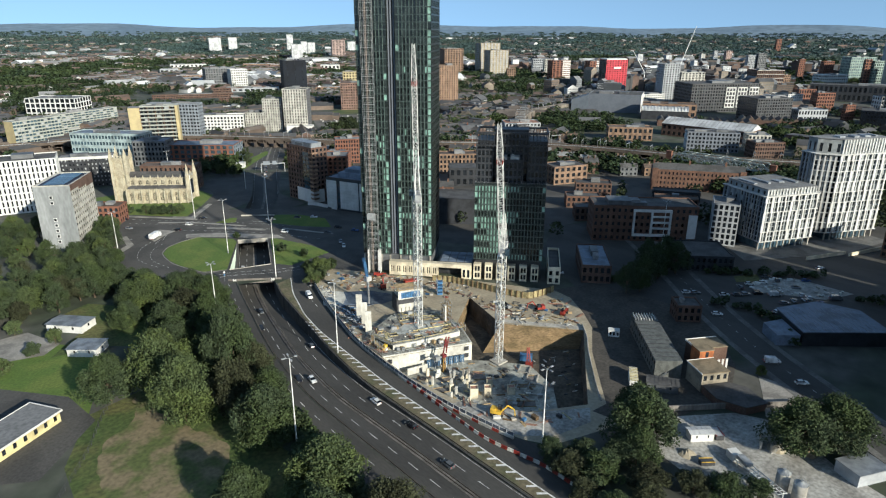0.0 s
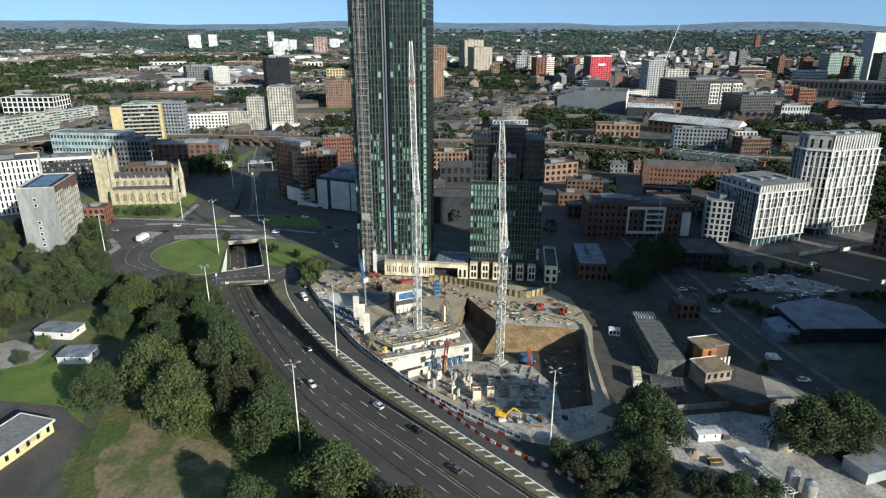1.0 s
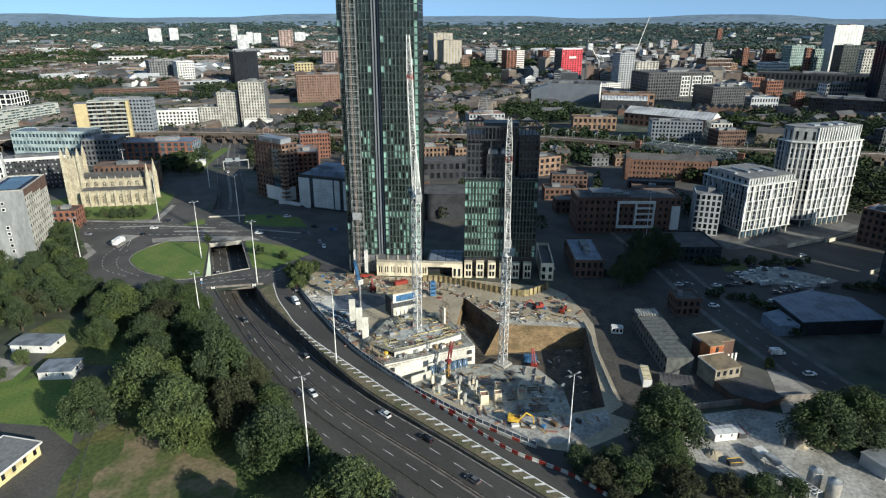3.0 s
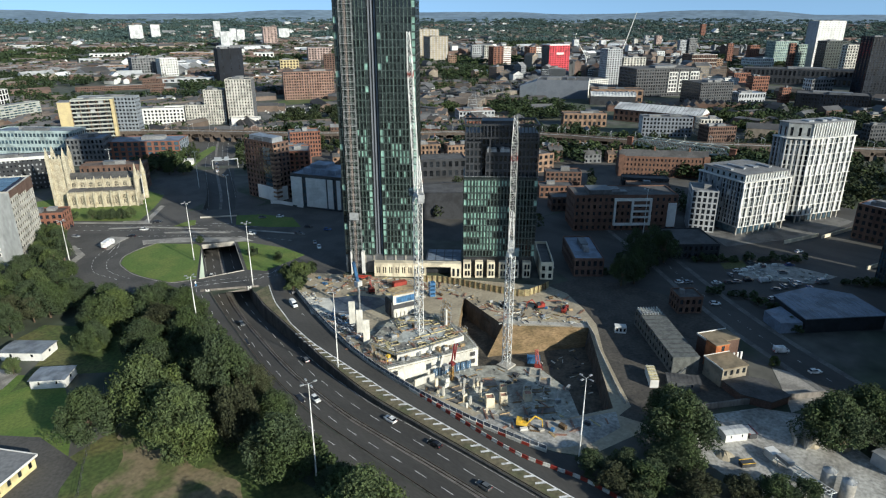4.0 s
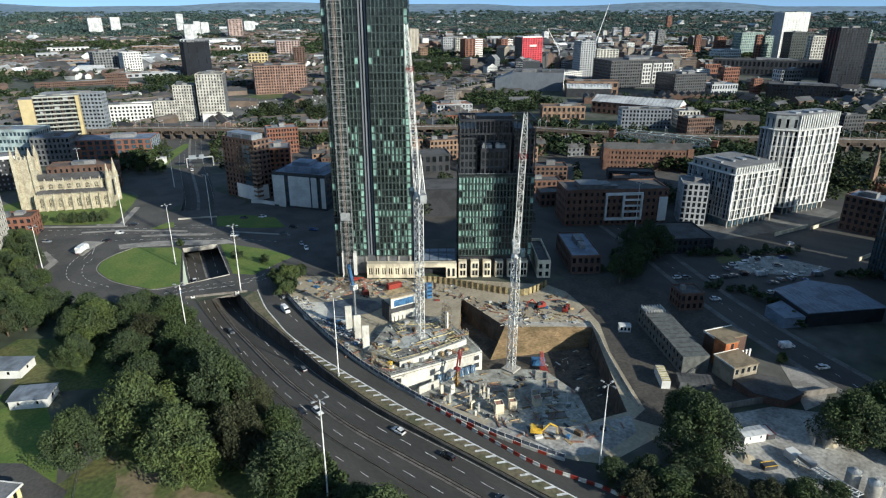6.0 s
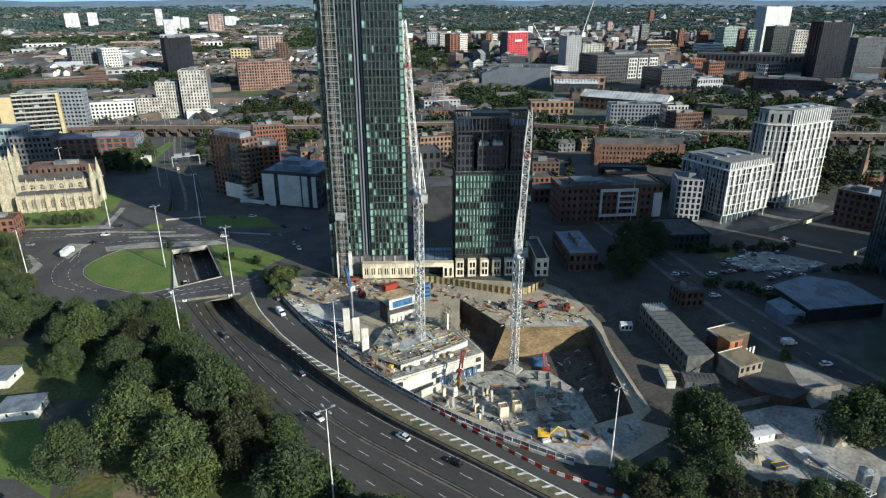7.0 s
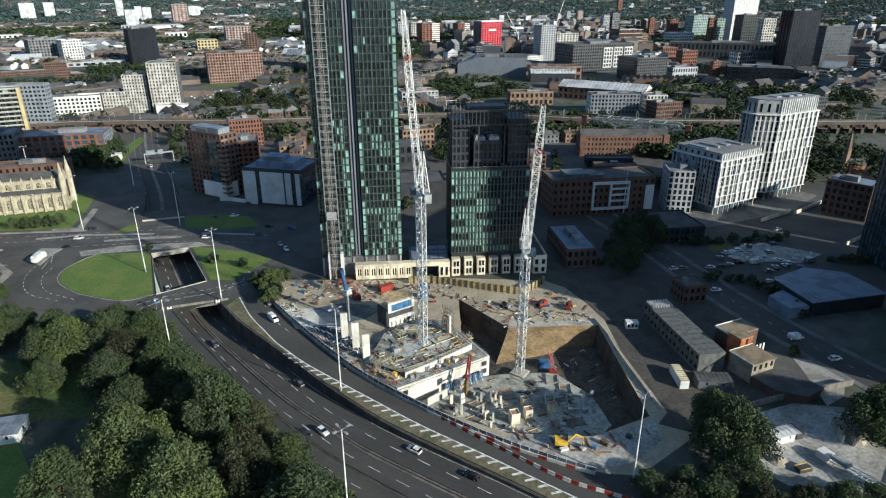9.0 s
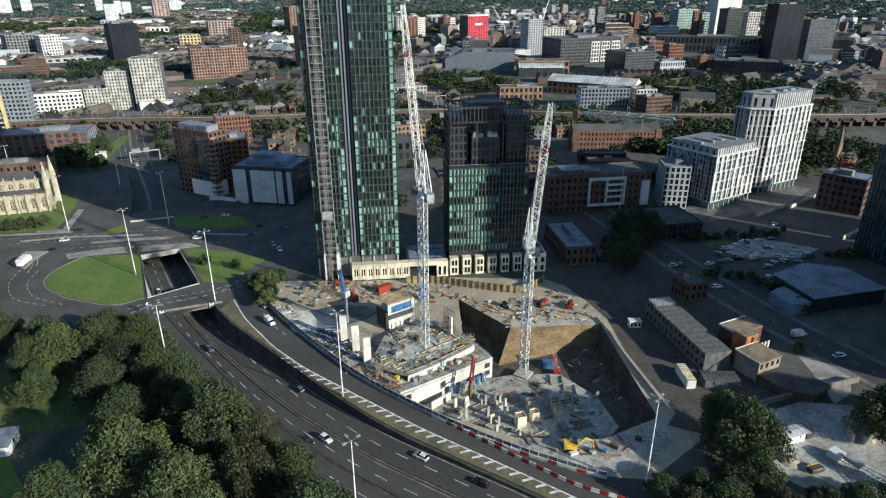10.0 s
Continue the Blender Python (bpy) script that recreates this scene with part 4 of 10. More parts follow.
def white_block(x, y, ang, w, d, h, fl, cols, sc, label, lift=4.5, crown=2.2, bay=None):
    root = thing("apartment_block", at(x, y, ang), label, "apartment block", "white apartment blocks")
    core, panes = Geo(), []
    step = (h - lift) / fl
    plan = [(0, 0), (w, 0), (w, d), (0, d)]
    if bay:
        plan[3:] = [(-bay[0], d), (-bay[0], bay[1])]
    sides = list(zip(plan, plan[1:] + plan[:1]))

    def ring(geo, out, pts, z0, z1, per, *opening):
        """Faces with openings round the plan, the back one plain."""
        for k, (a, b) in enumerate(zip(pts, pts[1:] + pts[:1])):
            run = math.hypot(b[0] - a[0], b[1] - a[1])
            ux = ((b[0] - a[0]) / run, (b[1] - a[1]) / run, 0)
            if k == 2:
                plain(geo, (*a, 0), ux, z0, z1, run)
            else:
                facade(geo, out, (*a, 0), ux, z0, z1, run, max(1, round(run / per)), *opening)
    ring(core, panes, plan, lift, h, w / cols / 2, fl, 0.6, 0.84, 0.3, 0.08)
    core.prism(plan, lift - 0.4, lift)
    core.ob("wall", pale_clad, root, "pale grey recessed wall panels")
    put_panes(root, panes, glass_dark, 60, alt=pale_clad, share=0.12)
    rng = random.Random(int(x))
    shared = {}

    def pier(xx, yy, z, wd, tall, turn):
        # left-face piers are greyer: the shade of that face is in their colour
        grey = abs(turn + 90) < 1
        key = (wd, round(tall, 2), grey)
        if key not in shared:
            shared[key] = Geo().box(-wd, wd, -0.55, -0.003, 0, tall - 0.12).ob("pier", cladding_pale if grey else render_white, root, "pale blue grey upright pier" if grey else "bright white upright pier")
            o = shared[key]
        else:
            o = new("pier", shared[key].data)
            o.parent = root
        o.matrix_basis = pose(xx, yy, z, 0, 0, turn)
    for k in range(cols + 1):
        for r in range(0, fl, 2):
            tall = min(h + 0.5, lift + (r + 2) * step) - lift - r * step
            sh = rng.choice((0, 0, 0.35, -0.35)) if 0 < k < cols else 0
            pier(w * k / cols + sh, 0, lift + r * step, rng.choice((0.4, 0.7)), tall, 0)
    for a, b in sides[1:2] + sides[3:]:
        run, turn = math.hypot(b[0] - a[0], b[1] - a[1]), math.degrees(math.atan2(b[1] - a[1], b[0] - a[0]))
        n = max(2, round(run / d * sc))
        for k in range(n + (0 if len(sides) == 5 and b == (0, 0) else 1)):
            pier(a[0] + (b[0] - a[0]) * k / n, a[1] + (b[1] - a[1]) * k / n, lift, 0.42, h + 0.5 - lift, turn)
        if b == (0, 0) and bay:
            for r in range(0, fl + 1, 2):
                z = lift + r * step
                Geo().box(0, run - 0.3, -0.6, -0.004, z - 0.12, z + 0.12).ob("floor_band", render_white, root, "thin white floor band").matrix_basis = pose(*a, 0, 0, 0, turn)
    for r in range(0, fl + 1, 2):
        z = lift + r * step
        Geo().box(-0.6, w + 1.6, -0.6, -0.004, z - 0.12, z + 0.12).ob("floor_band", render_white, root, "thin white floor band")
    for r in range(1, fl):
        z = lift + r * step
        Geo().box(w + 0.56, w + 1.7, 0.3, d * 0.35, z - 0.1, z + 0.1).box(w + 1.62, w + 1.7, 0.3, d * 0.35, z + 0.1, z + 1.0).ob("balcony", render_white, root)
    mx, my = w / 2 - (bay[0] / 2 if bay else 0), d / 2
    def grown(m):
        return [(x + (m if x > mx else -m), y + (m if y > my else -m)) for x, y in plan]
    Geo().prism(grown(-0.3), h - 0.1, h + 0.3).ob("roof", roof_grey, root)
    Geo().prism(grown(1.0), h + 0.3, h + 0.7).ob("cornice", render_white, root, "projecting white roof slab")
    # set-back crown of upright panels
    t = h + 0.7
    storey, panes2 = Geo(), []
    ring(storey, panes2, grown(-0.9), t, t + crown, w / cols, 1, 0.34, 0.6, 0.25, 0.1)
    storey.ob("roof_storey", pale_clad, root, "pale set-back roof storey")
    put_panes(root, panes2, glass_dark, 12)
    Geo().prism(grown(-0.6), t + crown, t + crown + 0.35).ob("top_roof", roof_grey, root)
    for k in range(cols * 2 + 1):
        Geo().box(0.9 + (w - 1.8) * k / (2 * cols) - 0.2, 0.9 + (w - 1.8) * k / (2 * cols) + 0.2, 0.45, 0.88, t, t + crown).ob("crown_fin", render_white, root)
    for k in range(4):
        Geo().box(2 + k * w / 4.2, 2 + k * w / 4.2 + rng.uniform(1.5, 4), d * rng.uniform(0.2, 0.4), d * rng.uniform(0.5, 0.8), t + crown + 0.3, t + crown + rng.uniform(0.9, 1.6)).ob("roof_plant", roof_tin, root)
    for k in range(cols + 1):
        Geo().box(w * k / cols - 0.3, w * k / cols + 0.3, 0.2, 0.8, 0, lift - 0.4).ob("column", concrete, root)
    Geo().box(1.5, w - 1.5, 2, d - 1, 0, lift - 0.45).ob("lobby", glass_blue, root, "glazed ground floor")
    return root


white_block(326.6, 120.5, -25, 32.5, 30, 28, 9, 8, 8, "white apartment block with slim piers and balconies", crown=3.2)
white_block(370.0, 103.5, -27, 31.5, 15.5, 46.5, 15, 8, 6, "tall white apartment tower with slim piers and a canted bay", crown=7.5, bay=(9.2, 7.7))
# grey wall colour takes the place of the shadow over this wing
block("apartment_wing", "lower grey wing with tall dark windows", 317.0, 142.5, -63, 13, 18, 22, render_grey, 7, 5, roof_m=roof_grey, hf=0.75, wf=0.6, category="apartment block")

# ---- brick block with a white frame ----
bw = block("brick_offices", "red brick offices with a white framed window bay", 276, 188, -46, 55, 20, 19, brick_mill, 5, 18, roof_m=roof_dark, wf=0.42, hf=0.5, category="office", limit=80)
g = Geo()
for q in ((21, 41, 3, 4.2), (21, 41, 16.5, 17.8)):
    g.box(q[0], q[1], -1.2, -0.01, q[2], q[3])
for xx in (21, 30.3, 40):
    g.box(xx, xx + 1.0, -1.2, -0.01, 4.2, 16.5)
for zz in (7, 10.2, 13.4):
    g.box(31.3, 40, -1.0, -0.02, zz, zz + 0.9)
g.ob("white_frame", render_white, bw, "white projecting frame")
Geo().box(50, 54.5, -0.7, -0.01, 2, 15).ob("white_panel", render_white, bw)
Geo().box(8, 20, 3, 14, 19.2, 21.5).ob("roof_room", cladding_grey, bw)

# ---- buildings of the middle distance ----
band_grey = mat("band_grey", (0.36, 0.37, 0.33), 0.85, var=0.15, scale=0.2, fine=1.0, other=(0.33, 0.34, 0.3))
gable_grey = mat("gable_grey", (0.27, 0.28, 0.28), 0.85, var=0.2, scale=0.2, fine=1.0, other=(0.2, 0.21, 0.21), stretch=(1, 1, 0.3))


def listed(rows):
    for name, label, x, y, ang, w, d, h, wm, fl, bays, roof, kw in rows:
        block(name, label, x, y, ang, w, d, h, wm, fl, bays, roof_m=roof, **kw)


listed([
    # left side: slab with a grey gable, white hotel, patterned block
    ("slab_block", "eleven-storey slab block with a grey gable and ribbon windows", 63.2, 350.5, 59, 32, 17, 34, render_beige, 11, 12, roof_white, dict(hf=0.5, wf=0.72, side_m=gable_grey, sides="F", plant=0, category="apartment block")),
    ("hotel", "white block with rows of tall narrow windows", 30, 456, -14, 47, 24, 32, render_white, 8, 20, roof_dark, dict(hf=0.8, wf=0.4, category="hotel")),
    ("patterned_block", "dark block checkered with white window panels", 86, 506, -24, 38, 16, 21, cladding_dark, 7, 16, roof_grey, dict(hf=0.42, wf=0.4, win_m=render_grey, alt=glass_dark, share=0.4, category="apartment block")),
    ("brick_hall", "brown brick church hall beside the church", 128, 462, -37, 38, 14, 17, brick_brown, 4, 12, roof_brown, dict(wf=0.4, hf=0.5)),
    ("glass_offices", "long pale glass offices with a blue grey roof", 120, 622, -48, 64, 20, 22, mat("aqua_panel", (0.36, 0.44, 0.44), 0.4, var=0.15, scale=0.2, fine=1.0), 4, 22, roof_blue, dict(wf=0.7, hf=0.5, win_m=glass_blue, category="office")),
    ("grey_block", "grey clad block behind the white hotel", 150, 552, -38, 26, 22, 20, cladding_grey, 5, 9, roof_blue, dict(category="office")),
    ("brick_offices", "red brick offices with a wide blue grey sheet roof", 175, 546, -41, 56, 26, 15, brick_red, 4, 11, roof_blue, dict(wf=0.62, hf=0.72, win_m=glass_blue, plant=1, side_m=cladding_pale, category="office")),
    ("brick_house", "low red brick house beside the slab block", 78, 398, -37, 18, 12, 10, brick_red, 3, 6, roof_brown, dict()),
    # brick apartments behind the roundabout
    ("brick_tower", "red brick apartment block", 214, 372, -40, 22, 20, 26, brick_red, 9, 7, roof_grey, dict(category="apartment block")),
    ("brick_apartments", "red brick apartments with a pale roof", 243, 406, -38, 18, 18, 19, brick_red, 6, 6, roof_grey, dict(category="apartment block")),
    ("brick_apartments", "brick apartments with a glazed stair", 281, 452, -30, 24, 16, 20, brick_red, 6, 11, roof_grey, dict(side_m=render_grey, category="apartment block")),
    ("yellow_slab", "tan-ended slab block with long balconies", 177.1, 612, -26, 32, 13, 41, band_grey, 12, 9, roof_grey, dict(hf=0.6, wf=0.97, rev=1.0, side_m=cladding_yellow, sides="F", category="apartment block", win_m=glass_dark, alt=render_grey, share=0.15)),
    ("grey_slab", "long blue grey slab block behind the tan one", 196, 652, -44, 50, 12, 39, cladding_pale, 12, 16, roof_grey, dict(wf=0.6, hf=0.5, win_m=glass_dark, category="apartment block")),
    ("yellow_slab", "tan-ended slab block with long balconies", 143, 781, 26, 76, 12, 20, band_grey, 8, 16, roof_grey, dict(hf=0.6, wf=0.97, rev=1.0, side_m=cladding_yellow, sides="F", category="apartment block", win_m=glass_blue, alt=render_grey, share=0.2)),
    ("yellow_slab", "tan-ended slab block with long balconies", 89, 688, 26, 48, 12, 27, band_grey, 9, 14, roof_grey, dict(hf=0.6, wf=0.97, rev=1.0, side_m=cladding_yellow, sides="F", category="apartment block", win_m=glass_blue, alt=render_grey, share=0.2)),
    ("framed_block", "white framed block with dark bays", 140, 945, -40, 62, 40, 24, render_white, 4, 10, roof_grey, dict(wf=0.75, hf=0.8)),
    ("white_terrace", "long white apartment terrace with dark windows", 246, 702, -34, 64, 18, 17, render_white, 5, 18, roof_dark, dict(category="apartment block", parapet=1.5)),
    ("beige_block", "beige block with narrow windows", 302, 668, -41, 20, 18, 20, render_beige, 7, 7, roof_dark, dict(wf=0.4, side_m=cladding_grey)),
    ("beige_block", "beige block with narrow windows", 317, 655, -41, 21, 20, 35, render_beige, 12, 8, roof_dark, dict(wf=0.4, side_m=cladding_grey)),
    ("beige_tower", "tall beige tower block on a white podium", 331, 634, -41, 26, 22, 46, render_beige, 15, 9, roof_dark, dict(wf=0.4, category="tower", side_m=cladding_grey)),
    ("white_podium", "low white rendered podium", 328, 624, -41, 28, 10, 8, render_white, 1, 2, roof_white, dict(sides="", plant=0)),
    ("brick_tower", "slim brick tower block", 626, 712, -20, 30, 26, 57, brick_tan, 17, 8, roof_brown, dict(wf=0.35, category="tower")),
    # right of the towers
    ("brick_mill", "long red brick mill with rows of windows", 404, 229, -56, 62, 14, 14, brick_mill, 4, 24, roof_dark, dict(wf=0.42, hf=0.5, category="mill", plant=0)),
    ("brick_warehouse", "tan brick riverside warehouse", 322, 366, -36, 30, 14, 15, brick_tan, 4, 10, roof_brown, dict(category="warehouse")),
    ("brick_warehouse", "tan brick warehouse with a slate roof", 345, 340, -36, 24, 14, 15, brick_tan, 4, 8, roof_brown, dict(category="warehouse")),
    ("dark_shed", "dark pitched industrial building", 300, 330, -40, 36, 18, 13, cladding_dark, 2, 8, roof_dark, dict(plant=0)),
    ("yard_building", "low dark brick yard building", 298, 216, -46, 24, 12, 8, brick_brown, 2, 8, roof_dark, dict(limit=20, plant=1)),
    ("yard_building", "low grey workshop with a dark roof", 322, 203, -52, 20, 14, 6, cladding_grey, 1, 6, roof_dark, dict(limit=20, plant=1)),
    ("yard_building", "brown brick workshop by the river", 352, 196, -58, 26, 10, 9, brick_brown, 3, 8, roof_brown, dict(limit=20, plant=1)),
    ("yard_building", "dark slate-roofed store by the river", 318, 238, -46, 22, 12, 7, brick_mill, 2, 7, roof_dark, dict(limit=20, plant=1)),
    ("yard_building", "brown brick store beside the mill", 346, 252, -50, 24, 12, 9, brick_brown, 3, 8, roof_dark, dict(limit=20, plant=1)),
    ("yard_building", "long dark shed beside the mill", 378, 212, -57, 30, 10, 6, cladding_dark, 1, 9, roof_dark, dict(limit=20, plant=0)),
    ("yard_building", "small tan brick house by the river", 300, 262, -38, 14, 9, 7, brick_tan, 2, 4, roof_brown, dict(limit=20, plant=0)),
    ("yard_building", "dark brick block beside the offices", 262, 246, -44, 26, 16, 11, brick_brown, 3, 8, roof_dark, dict(limit=20, plant=1)),
    ("dark_hall", "tall dark windowless hall behind the glass towers", 222, 276, -46, 50, 22, 15, cladding_dark, 3, 8, roof_dark, dict(sides="", plant=0)),
    ("brick_house", "red brick hall with a slate roof", 360, 282, -22, 28, 18, 13, brick_tan, 3, 6, roof_dark, dict()),
    ("brick_pavilion", "low dark brick building with a blue roof", 221.5, 154.5, -48, 13, 30, 8, brick_brown, 2, 5, roof_blue, dict()),
    ("brick_pavilion", "two-storey dark brick building in shade", 216.4, 105.2, -45, 9.4, 9, 6.5, brick_brown, 2, 4, roof_dark, dict(plant=1)),
    ("dark_offices", "long low dark building with rows of small windows", 269, 133, -46, 25, 24, 7, cladding_dark, 2, 10, roof_dark, dict(plant=0)),
    # brown brick chosen dark, so that the wall carries its own shade
    ("brick_office", "dark brick offices under a pale roof", 364, 75.5, -104, 21, 16, 18, brick_brown, 5, 7, roof_blue, dict(category="office")),
    ("glass_tower", "dark blue glass residential tower", 289, 40, -50, 16, 24, 46, cladding_tower, 14, 8, roof_dark, dict(win_m=glass_blue, category="tower", wf=0.7, hf=0.8, limit=40)),
    # three unseen blocks out of view, sized and placed for the shadows they cast
    ("glass_offices", "dark mid-rise glass offices", 320, -46, 0, 34, 26, 52, cladding_dark, 14, 8, roof_dark, dict(win_m=glass_blue, category="office", limit=0, plant=0)),
    ("glass_tower", "very tall blue glass residential tower", 198, -27, 0, 39, 36, 162, cladding_tower, 48, 10, roof_dark, dict(win_m=glass_blue, category="tower", wf=0.7, hf=0.8, limit=0, plant=0)),
    ("glass_tower", "tall blue glass residential tower", 237, -35, 0, 81, 36, 92, cladding_tower, 29, 10, roof_dark, dict(win_m=glass_blue, category="tower", wf=0.7, hf=0.8, limit=0, plant=0)),
])

# ---- corner apartment tower with lit balconies, and the white-panelled offices ----
apt = block("brick_tower", "dark brick apartment tower with a strip of balconies", 198, 379, -85, 28, 12, 36, brick_brown, 12, 9, roof_m=roof_tin, category="apartment block", wf=0.55, limit=60)
for k in range(12):
    Geo().box(26.2, 30.2, -1.2, 2.6, 3.2 + 2.7 * k, 3.5 + 2.7 * k).box(26.2, 30.2, -1.2, -1.1, 3.5 + 2.7 * k, 4.4 + 2.7 * k).box(30.1, 30.2, -1.1, 2.6, 3.5 + 2.7 * k, 4.4 + 2.7 * k).ob("balcony", brick_tan, apt)
Geo().box(10, 28.3, -0.35, -0.01, 0.5, 9).ob("white_base", render_white, apt, "white panelled base")
Geo().box(28.01, 28.4, 0.5, 8, 0.5, 9).ob("white_base", render_white, apt)
for k in range(9):
    Geo().box(18.5, 21.5, -0.3, -0.01, 9.4 + 2.7 * k, 11.7 + 2.7 * k).box(21.8, 24.8, -0.3, -0.012, 9.4 + 2.7 * k, 11.7 + 2.7 * k).ob("glazed_panel", glass_blue, apt, "blue grey glazed strip")
Geo().box(3, 25, 2, 10, 36, 39).ob("penthouse", roof_tin, apt, "curved grey metal penthouse")
off = block("glass_offices", "dark glazed offices with broad white panels", 201.5, 337, -68, 34, 26, 20, cladding_dark, 5, 9, roof_m=roof_blue, win_m=glass_blue, category="office", wf=0.7, limit=50)
for u0, u1 in ((0.3, 7.8), (10.5, 18.5), (18.6, 24), (25, 28.5), (31, 33.5)):
    for k in range(9):
        Geo().box(u0, u1, -0.4, -0.01, 1.2 + 1.95 * k, 3.05 + 1.95 * k).ob("white_panel", render_white, off)
Geo().box(6, 28, 5, 20, 20.1, 23).box(9, 20, 8, 18, 23, 25).ob("roof_room", roof_blue, off)
mill = [o for o in scene.objects if o.name == "brick_mill"][0]
g = Geo()
gable(g, 0.3, 61.7, 0.3, 13.7, 14.5, 18.2, True, -0.1)
g.ob("pitched_roof", roof_dark, mill, "long dark slate roof")
for u in (0, 24, 48):
    Geo().box(u + 0.5, u + 1.7, 6.0, 7.4, 16, 20.5).ob("chimney", brick_mill, mill)
for u in (0.0, 58.0):
    Geo().box(u, u + 4, -0.6, -0.02, 0, 15.6).ob("end_bay", brick_mill, mill, "projecting brick end bay")
wall_along("boundary_wall", [np.array((*p, 0.0)) for p in smooth_line([(196, 352), (199.5, 347), (201, 341), (204, 330)], 2)], 0.4, 0, 2.2, render_white, "low white boundary wall", "wall")

ys = [o for o in scene.objects if o.name == "yellow_slab"][0]
Geo().box(-9.5, -0.05, -1.2, 12.0, 0, 40).ob("stair_block", cladding_yellow, ys, "plain tan stair block")
Geo().box(-9.5, -0.05, -1.15, 11.9, 40, 40.6).ob("stair_roof", roof_grey, ys)
Geo().box(29.9, 32.3, -1.5, -0.02, 0, 41.5).ob("end_strip", cladding_yellow, ys, "cream end strip")
for k in range(12):
    z = 41 * k / 12
    Geo().box(0.1, 29.3, -1.5, -0.03, z, z + 0.25).box(0.1, 29.3, -1.5, -1.4, z + 0.25, z + 1.15).ob("balcony", band_grey, ys, "long pale balcony front")
    for j in range(5):
        Geo().box(6.4 * j + 0.2, 6.4 * j + 0.5, -1.5, -0.04, z + 0.2, z + 3.3).ob("balcony_pier", brick_tan, ys)
slab_root = [o for o in scene.objects if o.name == "slab_block"][0]
solar = mat("solar_panel", (0.014, 0.018, 0.045), 0.65, var=0.2, fine=2.0, rnd=0.3)
for k in range(7):
    for q in range(3):
        Geo().box(1.8 + 4.1 * k, 5.4 + 4.1 * k, 1.6 + 4.8 * q, 5.8 + 4.8 * q, 34.1, 34.2).ob("solar_panel", solar, slab_root)
patterned = [o for o in scene.objects if o.name == "patterned_block"][0]
Geo().box(-0.4, 38.6, -0.5, -0.02, 20.0, 21.9).ob("top_band", render_white, patterned, "white band along the roof edge")
Geo().box(36.8, 38.6, -0.5, -0.02, 0, 20.0).ob("end_band", render_white, patterned, "white upright end band")
for k in range(9):
    z = 4.5 + 2.9 * k
    if k not in (5, 6):
        Geo().box(-0.2, -0.01, 8.6, 10.2, z, z + 1.7).ob("window_frame", render_white, slab_root)
        Geo().box(-0.24, -0.2, 8.85, 9.95, z + 0.25, z + 1.45).ob("gable_window", glass_dark, slab_root)
for k in range(3):
    Geo().box(0.3 + 10.6 * k, 10.6 + 10.6 * k, -0.25, -0.01, 31.4 - 1.3 * k, 34.4 - 0.01 * k).ob("brown_panel", brick_brown, slab_root, "brown clad upper panel")
for k in range(6):
    Geo().box(2 + 4.6 * k, 6 + 4.6 * k, 3, 13, 34.3, 34.6).ob("solar_panel", glass_blue, slab_root, "dark blue roof panel")

